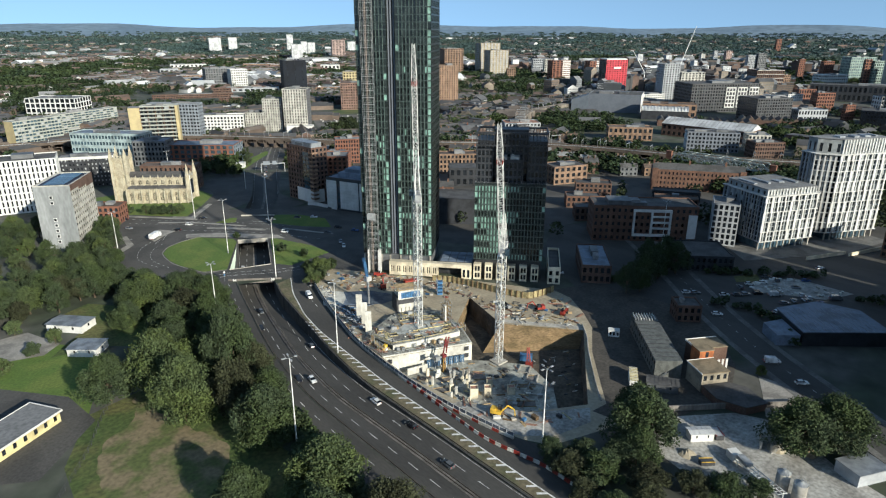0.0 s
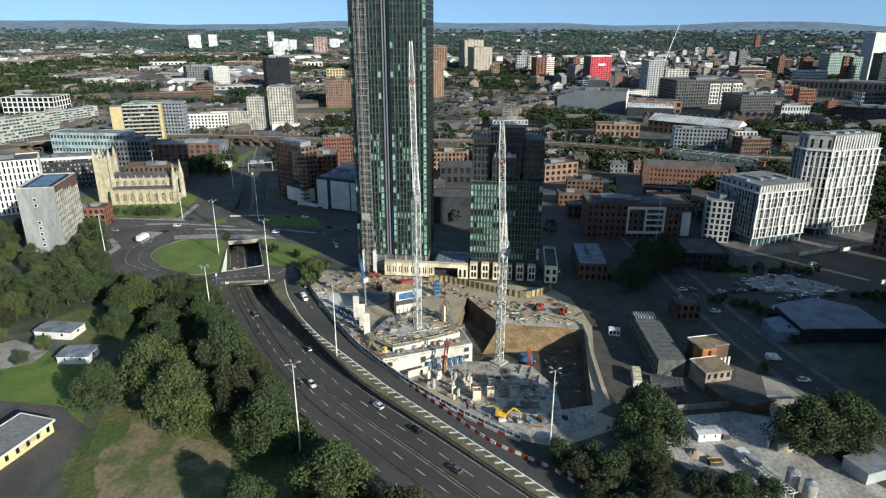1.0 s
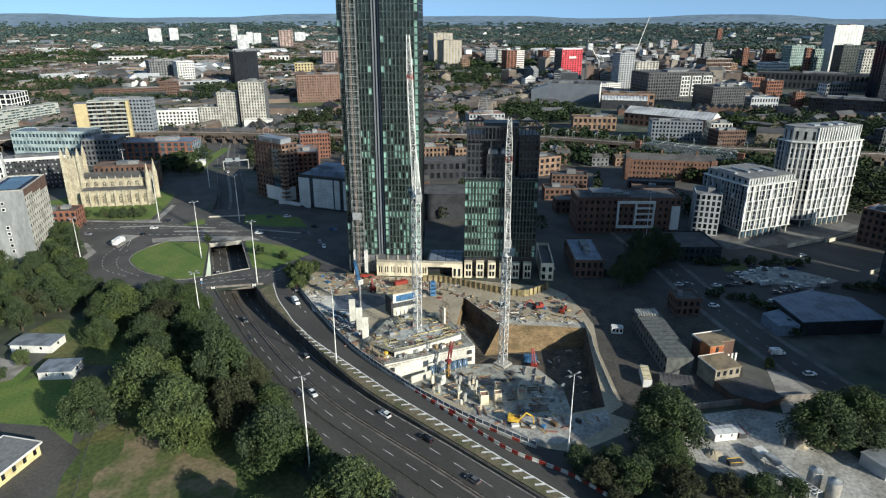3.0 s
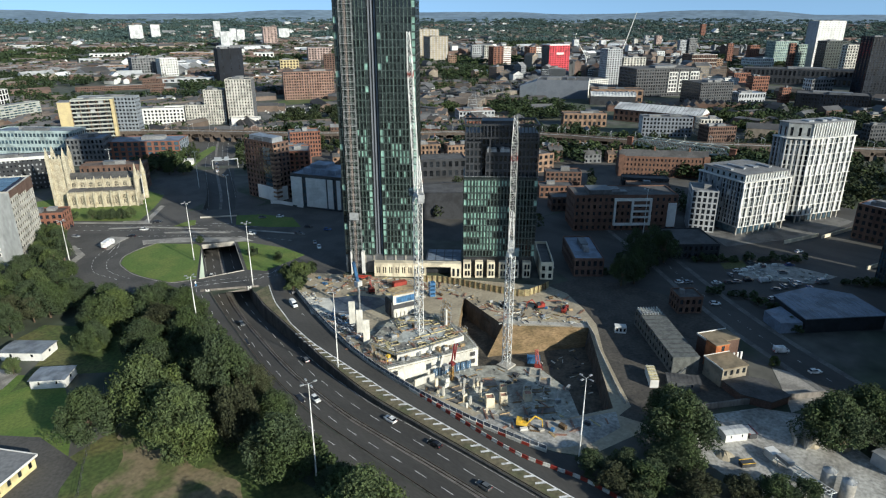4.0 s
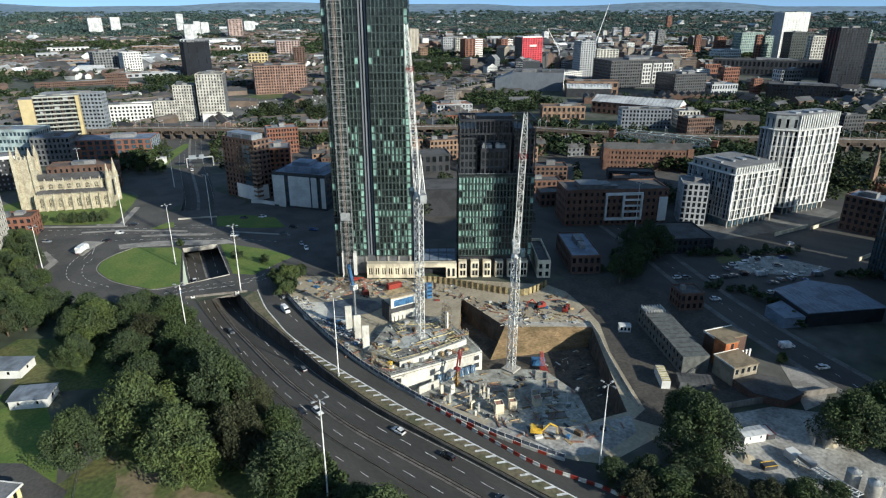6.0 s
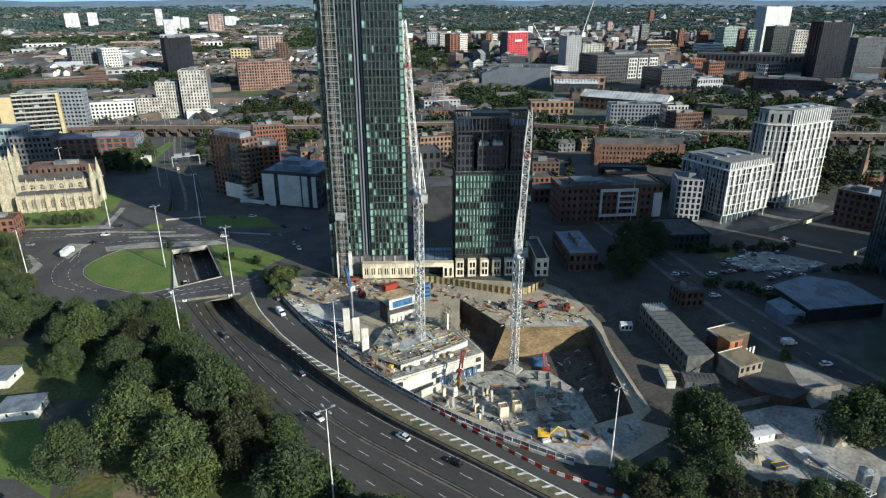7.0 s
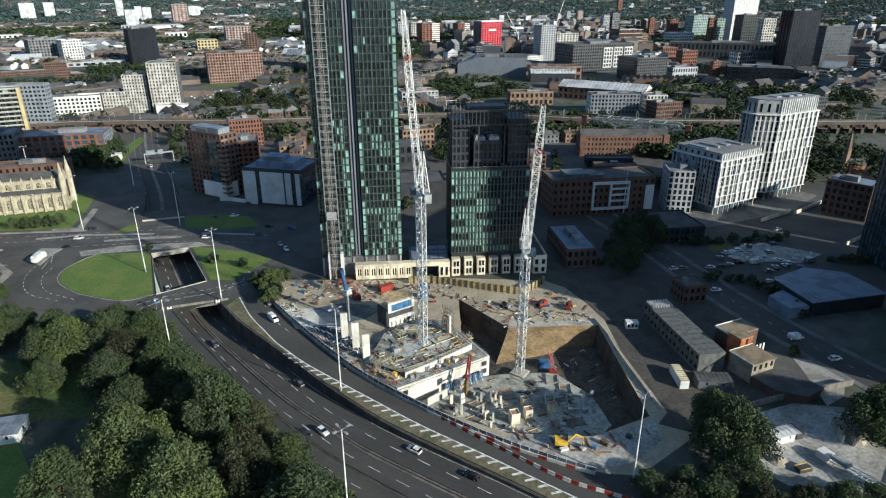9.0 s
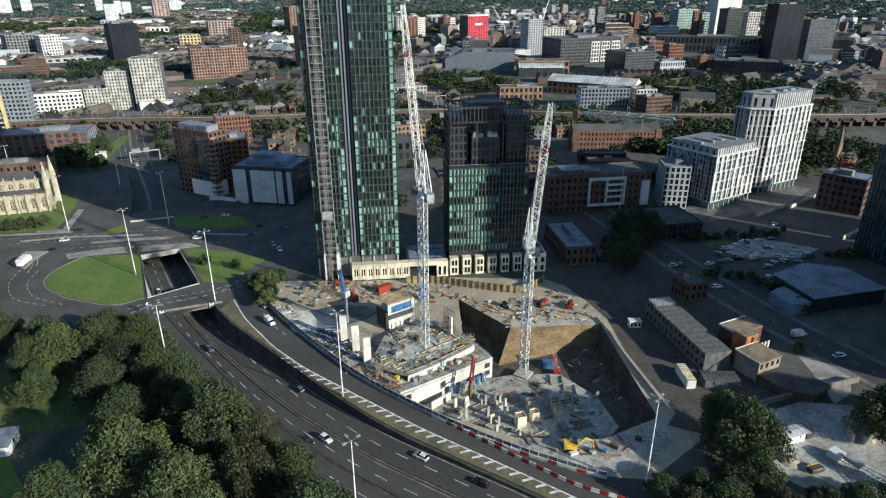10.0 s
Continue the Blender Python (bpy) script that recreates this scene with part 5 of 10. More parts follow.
# ---- landmarks of the far city ----
slab_glass = mat("slab_glass", (0.008, 0.012, 0.02), 0.6, var=0.2, scale=0.05, fine=0.3, rnd=0.2, spec=0.15)
roof_station = mat("roof_station", (0.34, 0.16, 0.1), 0.85, var=0.2, scale=0.1, fine=0.8)
FAR = [
    # name, label, x, y, ang, w, d, h, wall, floors, bays, roof
    ("warehouse", "far low warehouse under a pale sheet roof", 1042, 1943, -31, 165, 45, 7, render_grey, 1, 16, roof_white),
    ("warehouse", "far low warehouse under a pale sheet roof", 803, 1756, -26, 88, 40, 7, brick_tan, 1, 8, roof_white),
    ("warehouse", "far low warehouse under a pale sheet roof", 632, 1846, -21, 94, 40, 7, render_white, 1, 9, roof_tin),
    ("warehouse", "far low warehouse under a pale sheet roof", 543, 1663, -19, 43, 40, 8, render_grey, 1, 4, roof_white),
    ("warehouse", "far low warehouse under a pale sheet roof", 510, 1462, -21, 70, 30, 7, brick_tan, 1, 7, roof_white),
    ("warehouse", "far low warehouse under a pale sheet roof", 501, 1297, -23, 30, 20, 6, render_white, 1, 3, roof_tin),
    ("warehouse", "far low warehouse under a pale sheet roof", 694, 1477, -27, 50, 30, 8, render_grey, 1, 5, roof_white),
    ("warehouse", "far low warehouse under a pale sheet roof", 855, 1694, -29, 83, 45, 7, brick_tan, 1, 8, roof_white),
    ("warehouse", "far low warehouse under a pale sheet roof", 928, 1545, -33, 51, 40, 11, render_white, 1, 5, roof_tin),
    ("warehouse", "far low warehouse under a pale sheet roof", 481, 1109, -26, 83, 26, 6, render_grey, 1, 8, roof_white),
    ("warehouse", "far low warehouse under a pale sheet roof", 609, 1036, -33, 58, 24, 6, brick_tan, 1, 5, roof_white),
    ("warehouse", "far low warehouse under a pale sheet roof", 356, 864, -25, 26, 14, 5, render_white, 1, 2, roof_tin),
    ("terrace", "long red brick terrace with a slate roof", 332, 1072, -21, 124, 12, 6, brick_brown, 2, 50, roof_brown),
    ("terrace", "brown brick terrace with a slate roof", 452, 1122, -24, 52, 12, 7, brick_brown, 2, 22, roof_brown),
    ("terrace", "brown brick terrace with a slate roof", 399, 971, -25, 36, 12, 6, brick_brown, 2, 16, roof_brown),
    ("white_tower", "far white tower block", 1046, 2579, -15, 46, 27, 53, far_pale, 16, 6, roof_white),
    ("white_tower", "far white tower block", 1168, 2672, -16, 34, 24, 50, far_pale, 16, 5, roof_white),
    ("white_tower", "slim far white tower block", 1394, 2587, -21, 26, 18, 61, far_pale, 18, 4, roof_white),
    ("white_tower", "far white tower block", 1098, 2009, -22, 36, 18, 47, far_pale, 15, 6, roof_white),
    ("white_tower", "far white tower block", 1285, 2273, -22, 22, 16, 45, far_pale, 14, 4, roof_white),
    ("white_tower", "far white tower block", 1322, 2288, -23, 28, 18, 40, far_pale, 13, 5, roof_white),
    ("pink_tower", "far pink rendered tower block", 1280, 2043, -25, 47, 33, 57, far_pink, 10, 4, roof_grey),
    ("white_tower", "far white tower block", 1568, 2378, -26, 43, 30, 35, far_pale, 7, 4, roof_white),
    ("dark_tower", "black clad tower block with one strip of windows", 551, 1043, -16, 41, 28, 54, slab_glass, 16, 3, roof_dark),
    ("grey_block", "grey clad apartment slab", 501, 1270, -13, 59, 40, 32, cladding_grey, 7, 12, roof_grey),
    ("white_block", "white clad block with upright strips", 531, 1219, -5, 32, 22, 32, render_white, 7, 7, roof_white),
    ("brick_block", "broad red brick apartment block", 490, 766, -32, 67, 40, 36, brick_rose, 10, 20, roof_brown),
    ("tan_block", "tan rendered hall beside the brick block", 745, 1153, -31, 37, 26, 22, cladding_yellow, 4, 6, roof_grey),
    ("maroon_block", "maroon apartment block with pale bands", 945, 1330, -31, 55, 39, 31, far_pink, 6, 8, roof_grey),
    ("brick_tower", "slim dark brick tower block", 758, 1026, -32, 20, 14, 38, brick_brown, 10, 4, roof_brown),
    ("grey_block", "low grey apartment block among trees", 1338, 1142, -38, 27, 23, 30, render_grey, 5, 5, roof_grey),
    ("beige_block", "beige apartment block among trees", 1282, 1056, -38, 26, 20, 34, render_beige, 6, 5, roof_grey),
    ("brick_block", "small red brick block by the railway", 1119, 1032, -38, 19, 19, 20, brick_tan, 4, 4, roof_dark),
    ("white_tower", "far white tower block", 1684, 1042, -38, 15, 16, 35, far_pale, 8, 3, roof_white),
    ("white_tower", "far white tower block", 1732, 980, -38, 16, 16, 33, far_pale, 8, 3, roof_white),
    ("grey_tower", "far grey tower block", 2116, 1026, -38, 13, 11, 31, render_grey, 7, 3, roof_grey),
    ("pink_tower", "far pink rendered tower block", 2168, 1009, -38, 20, 17, 30, far_pink, 7, 3, roof_grey),
    ("beige_tower", "far beige tower block", 1836, 928, -38, 12, 10, 35, render_beige, 7, 3, roof_grey),
    ("grey_tower", "grey slab tower block", 1623, 699, -38, 19, 14, 46, render_grey, 12, 5, roof_grey),
    ("grey_tower", "grey slab tower block", 1637, 681, -38, 21, 15, 50, cladding_grey, 12, 5, roof_grey),
    ("brick_offices", "brown brick offices with pale floor bands", 1256, 520, -38, 53, 37, 36, brick_brown, 5, 14, roof_grey),
    ("tan_tower", "tan stone corner building", 1309, 496, -38, 19, 13, 26, brick_tan, 6, 5, roof_grey),
    ("orange_tower", "far orange clad tower", 2822, 1110, -38, 20, 14, 48, brick_red, 8, 3, roof_grey),
    ("brick_tower", "slim orange brick tower", 1588, 568, -38, 14, 9, 43, brick_red, 10, 3, roof_grey),
    ("brick_block", "orange brick apartment block", 1691, 550, -38, 25, 15, 35, brick_red, 7, 5, roof_grey),
    ("grey_block", "white and grey apartment block", 1494, 484, -38, 56, 34, 18, render_white, 3, 12, roof_white),
    ("green_offices", "pale green glass offices", 1653, 484, -38, 59, 33, 48, far_green, 8, 12, roof_grey),
    ("brick_tower", "narrow red brick stair tower", 1454, 400, -38, 13, 7, 53, brick_red, 10, 2, roof_grey),
    ("green_tower", "pale green and white tower block", 1463, 387, -38, 20, 11, 51, far_green, 10, 5, roof_white),
    ("white_tower", "tall white tower with small windows", 1483, 363, -38, 61, 31, 96, render_white, 24, 9, roof_white),
    ("glass_offices", "dark green glass offices", 1415, 328, -38, 50, 25, 61, cladding_tower, 12, 9, roof_dark),
    ("banded_tower", "beige banded office tower", 1340, 278, -38, 28, 13, 58, render_beige, 12, 5, roof_grey),
    ("dark_glass_tower", "tall dark blue glass slab tower", 1026, 191, -38, 49, 22, 81, slab_glass, 26, 10, roof_dark),
    ("green_offices", "slim pale green glass offices", 1198, 188, -38, 20, 8, 74, far_green, 20, 4, roof_dark),
    ("blue_offices", "blue glass city offices", 1142, 158, -38, 53, 22, 57, cladding_dark, 12, 12, roof_dark),
    ("long_hall", "long dark roofed exhibition hall", 1142, 386, -71, 200, 40, 25, cladding_dark, 2, 30, roof_dark),
    ("grey_hall", "blue grey hall with a white end", 1023, 253, -38, 35, 18, 23, cladding_grey, 4, 8, roof_dark),
    ("dark_warehouse", "long dark warehouse under a flat roof", 881, 236, -75, 79, 40, 17, slab_glass, 4, 24, roof_dark),
    ("brick_block", "red brick gabled building", 1077, 378, -38, 28, 18, 21, brick_red, 3, 7, roof_dark),
    ("brick_block", "red brick corner building", 999, 325, -38, 26, 16, 24, brick_red, 5, 7, roof_dark),
    ("blue_shed", "low blue grey shed with a pale rooflight", 857, 297, -38, 38, 23, 14, render_grey, 2, 10, roof_blue),
    ("brick_stack", "red brick corner building beside trees", 893, 256, -38, 12, 7, 21, brick_red, 6, 4, roof_dark),
    ("brick_terrace", "brown brick terrace under dark roofs", 572, 228, -38, 27, 17, 14, brick_brown, 4, 12, roof_dark),
    ("dark_offices", "dark brick block by the river", 659, 119, -38, 23, 10, 17, cladding_dark, 5, 8, roof_dark),
    ("brick_tower", "far brick tower block", 1114, 1246, -20, 52, 36, 58, brick_tan, 13, 7, roof_grey),
    ("beige_tower", "far beige tower block", 1235, 1237, -22, 56, 40, 70, far_sand, 14, 6, roof_grey),
    ("beige_tower", "far beige tower block", 1175, 1143, -22, 50, 40, 56, far_sand, 12, 6, roof_grey),
    ("maroon_tower", "maroon and white tower block", 1151, 925, -25, 44, 26, 41, brick_red, 10, 5, roof_grey),
    ("maroon_tower", "maroon and white tower block", 1244, 892, -25, 30, 26, 38, brick_red, 10, 4, roof_grey),
    ("red_tower", "bright red clad tower block", 978, 666, -30, 40, 30, 57, cladding_red, 16, 8, roof_grey),
    ("grey_tower", "grey framed tower under construction", 922, 522, -32, 26, 24, 58, render_grey, 17, 6, roof_grey),
    ("grey_tower", "beige grey tower block", 960, 513, -32, 40, 28, 44, render_beige, 13, 7, roof_grey),
    ("theatre", "grey wedge-shaped theatre hall", 742, 530, -62, 70, 60, 24, cladding_slate, 1, 2, roof_dark),
    ("grey_offices", "large grey offices with white framed bays", 838, 430, -34, 100, 50, 38, cladding_dark, 9, 26, roof_dark),
    ("grey_offices", "grey glass city offices", 810, 329, -32, 48, 40, 28, cladding_dark, 8, 14, roof_dark),
    ("market_hall", "long hall with a white sheet roof", 633, 354, -85, 92, 30, 12, brick_brown, 2, 16, roof_white),
    ("depot", "tan depot with a brown roof", 748, 448, -57, 66, 26, 17, brick_tan, 2, 8, roof_brown),
    ("grey_apartments", "blue grey clad apartment block", 562, 287, -54, 46, 18, 18, cladding_slate, 5, 14, roof_dark),
    ("beige_apartments", "pale rendered apartment block", 598, 246, -50, 20, 16, 16, render_beige, 4, 6, roof_grey),
    ("white_hall", "white clad hall with a flat roof", 884, 533, -18, 70, 30, 13, render_white, 4, 16, roof_white),
    ("glass_station", "red-roofed pale pavilion by the railway", 520, 480, -38, 40, 26, 9, render_grey, 2, 10, roof_station),
    ("brick_hall", "red brick railway offices", 560, 372, -50, 44, 18, 13, brick_tan, 2, 9, roof_brown),
]
WINS = {"white_tower": render_grey, "beige_tower": render_grey, "blue_offices": glass_blue, "green_offices": glass_blue}
SIDES = {"red_tower": cladding_dark, "white_tower": render_grey, "brick_tower": brick_brown, "grey_hall": render_white, "dark_tower": slab_glass, "theatre": render_white, "grey_apartments": far_pale}
for name, label, x, y, ang, w, d, h, wm, fl, bays, roof in FAR:
    small = name in ("white_tower", "pink_tower")
    o = block(name, label, x, y, ang, w, d, h, wm, fl, bays, roof_m=roof, win_m=WINS.get(name, glass_dark), limit=24 if h > 30 and y < 1000 else 0, plant=2 if w > 24 else 1, rev=0.3, sides="" if name == "theatre" else "FLR",
              wf=0.12 if name == "dark_tower" else 0.42 if small else 0.55, hf=0.45 if small else 0.6, category="tower" if h > 40 else "building", z=far_z(x, y), side_m=SIDES.get(name))
    if name == "maroon_tower":
        for k in range(10):
            Geo().box(0.56 * w, w - 0.1, -0.5, -0.01, k * h / 10 + 1.8, (k + 1) * h / 10).ob("white_band", render_white, o, "white balcony front")
    if name == "market_hall":
        g = Geo()
        gable(g, -0.5, w + 0.5, 0, d, h + 0.7, h + 6.5, True, 0.6)
        g.ob("pitched_roof", roof_white, o, "white ridged sheet roof")
        for k in range(24):
            Geo().bar((w * k / 23, -0.5, h + 0.75), (w * k / 23, d / 2, h + 6.6), 0.22).ob("roof_rib", roof_grey, o)
    if name == "theatre":
        g = Geo()
        g.add([(-24, 4, 0), (0, 0, 0), (0, 40, 0), (-24, 30, 0), (-24, 4, 15), (0, 0, 23.2), (0, 40, 23.2), (-24, 30, 15)], [(0, 1, 5, 4), (1, 2, 6, 5), (2, 3, 7, 6), (3, 0, 4, 7), (4, 5, 6, 7), (3, 2, 1, 0)])
        g.ob("wedge_wing", cladding_pale, o, "sloping pale grey wing")
    if name == "red_tower":
        Geo().box(0.36 * w, 0.7 * w, -0.8, -0.02, 0.74 * h, 0.8 * h).ob("sign_board", render_white, o, "pale sign board")
        Geo().box(0.02 * w, 0.98 * w, 0.3, d - 0.3, h + 0.6, h + 2.4).ob("roof_rim", steel_white, o, "white roof rim")
    if name in ("brick_offices", "banded_tower"):
        for k in range(fl + 1):
            Geo().box(-0.3, w + 0.3, -0.4, -0.01, k * h / fl - 0.5, k * h / fl + 0.5).ob("floor_band", render_beige, o, "pale floor band")

# long railway sheds under rows of brown ridges
for x, y, ang, n, label in ((690, 392, -58, 13, "long railway shed under brown ridged roofs"), (770, 330, -62, 12, "railway goods shed under dark ridged roofs")):
    rs_ = thing("railway_shed", at(x, y, ang), label, "shed")
    Geo().box(0, 8.0 * n, 0, 26, 0, 7).ob("wall", brick_brown, rs_)
    for k in range(n):
        g = Geo()
        gable(g, 8.0 * k, 8.0 * k + 8.0, -0.3, 26.3, 7.02, 10.2, False)
        g.ob("ridge_roof", roof_brown if k % 3 else roof_dark, rs_)

# depot with a ribbed white roof and a brick end
dep = thing("depot", at(728, 437, -57), "brick depot with a ribbed white roof", "depot")
g = Geo()
for q in ((0, 56, 0, 0.4), (0, 56, 21.6, 22)):
    g.box(*q, 0, 11)
g.ob("long_wall", cladding_dark, dep, "dark clad long wall")
Geo().box(55.6, 56.2, 0.4, 21.6, 0, 12.5).box(55.6, 56.2, 5, 17, 12.5, 15.5).ob("end_wall", brick_red, dep, "red brick end wall")
Geo().box(0, 0.4, 0.4, 21.6, 0, 12.5).ob("end_wall", brick_red, dep)
g = Geo()
for k in range(6):
    a0, a1 = math.pi * k / 6, math.pi * (k + 1) / 6
    y0, y1 = 11 - 11.4 * math.cos(a0), 11 - 11.4 * math.cos(a1)
    z0, z1 = 11 + 4.6 * math.sin(a0), 11 + 4.6 * math.sin(a1)
    g.add([(-0.3, y0, z0), (56.4, y0, z0), (56.4, y1, z1), (-0.3, y1, z1)], [(0, 1, 2, 3)])
    for u in range(0, 57, 4):
        g.box(u - 0.25, u + 0.25, min(y0, y1), max(y0, y1), min(z0, z1), max(z0, z1) + 0.25)
g.ob("roof", roof_white, dep, "ribbed white barrel roof")

# white framed bays of the large grey offices, and the curved railway
bays = thing("office_bays", at(838, 430, -34), "white framed bays on the grey offices", "office")
for u in (50, 67, 84):
    for k in range(6):
        Geo().box(u, u + 14, -0.9, -0.02, 6 + 5.2 * k, 7.6 + 5.2 * k).ob("band", render_white, bays)
    for j in range(4):
        Geo().box(u + 4.4 * j, u + 4.4 * j + 0.9, -0.9, -0.02, 6, 33.5).ob("upright", render_white, bays)
rail_c = [np.array((*p, 8.0)) for p in smooth_line([(476, 325), (466, 361), (497, 422), (561, 495), (628, 540), (723, 562), (860, 575)], 6)]
emb = Geo()
sweep(emb, rail_c, 12, -8, 0.4)
for off in (-3.5, -1.5, 1.5, 3.5):
    sweep(emb, offset(rail_c, off), 0.2, 0.4, 0.6)
tagged(emb.ob("railway_embankment", mat("ballast", (0.2, 0.17, 0.14), 0.95, var=0.3, scale=0.1, fine=1)), "curved brown railway embankment with tracks", "railway", "", "structure")
gan = thing("railway_gantries", pose(0, 0, 0), "grey overhead line gantries along the railway", "gantry")
for p, h in along(rail_c, 22):
    Geo().bar((0, -5, 0), (0, -5, 7.5), 0.16).bar((0, 5, 0), (0, 5, 7.5), 0.16).box(-0.2, 0.2, -5, 5, 6.6, 7.0).ob("portal", steel_grey, gan).matrix_basis = pose(p[0], p[1], 8.3, 0, 0, h)

# ---- streets of houses, sheds and woods as far as the hills ----
def view_band(r, a):
    return CENTRE[0] + r * math.cos(a), CENTRE[1] + r * math.sin(a)


TAKEN = [(f[2] + 0.4 * f[5] * math.cos(radians(f[4])), f[3] + 0.4 * f[5] * math.sin(radians(f[4])), 0.62 * f[5] + 18) for f in FAR]
TAKEN += [(o.location.x, o.location.y, 42) for o in scene.objects if o.parent is None and o.type == "EMPTY" and o.location.length > 300]


TAKEN += [(455, 725, 62), (398, 660, 46), (520, 640, 40), (400, 570, 40), (430, 600, 40)]


def free(x, y, r=8.0):
    return all((x - a) ** 2 + (y - b) ** 2 > (c + r) ** 2 for a, b, c in TAKEN)


def house_row(g_wall, g_roof, x, y, ang, n, w, d, h, z, flat_roof=False):
    m = pose(x, y, z, 0, 0, ang)
    L = n * w
    for p in (((0, 0), (L, 0)), ((L, 0), (L, d)), ((L, d), (0, d)), ((0, d), (0, 0))):
        (a, b), (c, e) = p
        g_wall.add([m @ Vector(q) for q in ((a, b, -2), (c, e, -2), (c, e, h), (a, b, h))], [(0, 1, 2, 3)])
    if flat_roof:
        g_roof.add([m @ Vector(q) for q in ((-0.2, -0.2, h), (L + 0.2, -0.2, h), (L + 0.2, d + 0.2, h), (-0.2, d + 0.2, h))], [(0, 1, 2, 3)])
    else:
        p = [m @ Vector(q) for q in ((-0.3, -0.3, h - 0.2), (L + 0.3, -0.3, h - 0.2), (L + 0.3, d + 0.3, h - 0.2), (-0.3, d + 0.3, h - 0.2), (-0.3, d / 2, h + d * 0.32), (L + 0.3, d / 2, h + d * 0.32))]
        g_roof.add(p, [(0, 1, 5, 4), (2, 3, 4, 5)])
        g_wall.add(p, [(3, 0, 4), (1, 2, 5)])


SCRUB = [(640, 640), (800, 1000), (985, 1010), (1230, 880), (1100, 760), (960, 700), (780, 640), (690, 600)]


def inside_scrub(x, y):
    c = False
    for (x0, y0), (x1, y1) in zip(SCRUB, SCRUB[1:] + SCRUB[:1]):
        if (y0 > y) != (y1 > y) and x < (x1 - x0) * (y - y0) / (y1 - y0) + x0:
            c = not c
    return c


plate("scrubland", SCRUB, 0.05, mat("scrub", (0.13, 0.12, 0.06), 0.95, var=0.4, scale=0.012, fine=0.08, other=(0.07, 0.085, 0.03)), "dry scrubland beside the railway", "scrubland", thick=0.04)


def far_city():
    rng = random.Random(5)
    walls = {k: Geo() for k in ("red", "brown", "tan", "white", "grey", "dark")}
    roofs = {k: Geo() for k in ("brown", "red", "dark", "white", "grey", "tin")}
    done = 0
    while done < 5600:
        r = 470 + 3650 * rng.random() ** 1.25
        a = radians(rng.uniform(-6, 92))
        x, y = view_band(r, a)
        if not free(x, y, 10) or (r < 700 and not street_free(x, y)):
            continue
        if inside_scrub(x, y) and rng.random() < 0.94:
            continue
        city_side = a < radians(43)
        cell = noise.noise(Vector((x / 240, y / 240, 0.0)))
        wood = noise.noise(Vector((x / 420, y / 420, 9.0)))
        if r > 1500 and rng.random() < 0.35 or r > 2000 and rng.random() < (0.6 if city_side else 0.35) or r > 2500 and rng.random() < 0.7:
            continue
        if wood > (0.14 if city_side else 0.04) and rng.random() < 0.94:
            continue
        ang = math.degrees(noise.noise(Vector((x / 380, y / 380, 4.0))) * 5) // 15 * 15 + rng.choice((0, 90)) - 40
        z = far_z(x, y)
        city = a < radians(43) and r < 1900
        kind = rng.random()
        if city and kind < 0.62:
            w, d = rng.uniform(11, 30), rng.uniform(9, 18)
            h = rng.choice((7, 8, 9, 11) if r < 900 else (8, 10, 12, 14, 17, 21, 26)) + 0.13 * (done % 7)
            wk = rng.choice(("red", "red", "brown", "brown", "dark", "dark", "tan", "grey", "white") if r > 900 else ("red", "brown", "brown", "dark", "tan"))
            house_row(walls[wk], roofs[rng.choice(("dark", "dark", "dark", "brown", "grey", "grey", "white") if r > 900 else ("dark", "dark", "dark", "brown"))], x, y, ang, 1, w, d, h, z, rng.random() < 0.6)
            m = pose(x, y, z, 0, 0, ang)
            fk = "white" if wk == "dark" and rng.random() < 0.4 else "grey" if wk in ("white", "tan") else "dark"
            for s in range(int(h / 3.4)):
                z0, z1 = 1.3 + 3.4 * s, 2.7 + 3.4 * s
                n = max(3, int(w / 3.2))
                for c in range(n):
                    u0, u1 = w * (c + 0.22) / n, w * (c + 0.78) / n
                    walls[fk].add([m @ Vector(q) for q in ((u0, -0.12, z0), (u1, -0.12, z0), (u1, -0.12, z1), (u0, -0.12, z1))], [(0, 1, 2, 3)])
                    v0, v1 = d * (c + 0.22) / n, d * (c + 0.78) / n
                    walls[fk].add([m @ Vector(q) for q in ((-0.12, v1, z0), (-0.12, v0, z0), (-0.12, v0, z1), (-0.12, v1, z1))], [(0, 1, 2, 3)])
            if rng.random() < 0.5:
                house_row(walls["grey"], roofs["dark"], (m @ Vector((w * 0.3, d * 0.3, 0))).x, (m @ Vector((w * 0.3, d * 0.3, 0))).y, ang, 1, w * 0.3, d * 0.4, h + 2.2, z, True)
        elif not city and r > 980 and cell > 0.1 and kind < 0.34:
            w, d = rng.uniform(22, 66), rng.uniform(14, 30)
            h = rng.choice((5, 6, 7, 8, 9)) + 0.13 * (done % 7)
            house_row(walls[rng.choice(("white", "white", "grey", "tan"))], roofs[rng.choice(("white", "white", "grey", "tin", "dark"))], x, y, ang, 1, w, d, h, z, rng.random() < 0.5)
        else:
            n = rng.randint(3, 10)
            wk = rng.choice(("red", "red", "brown", "tan", "white") if r > 900 else ("red", "brown", "brown"))
            house_row(walls[wk], roofs[rng.choice(("brown", "red", "red", "dark", "brown", "grey") if r > 900 else ("dark", "dark", "brown"))], x, y, ang, n, rng.uniform(5, 7), rng.uniform(7, 10), rng.uniform(5, 7), z)
        done += 1
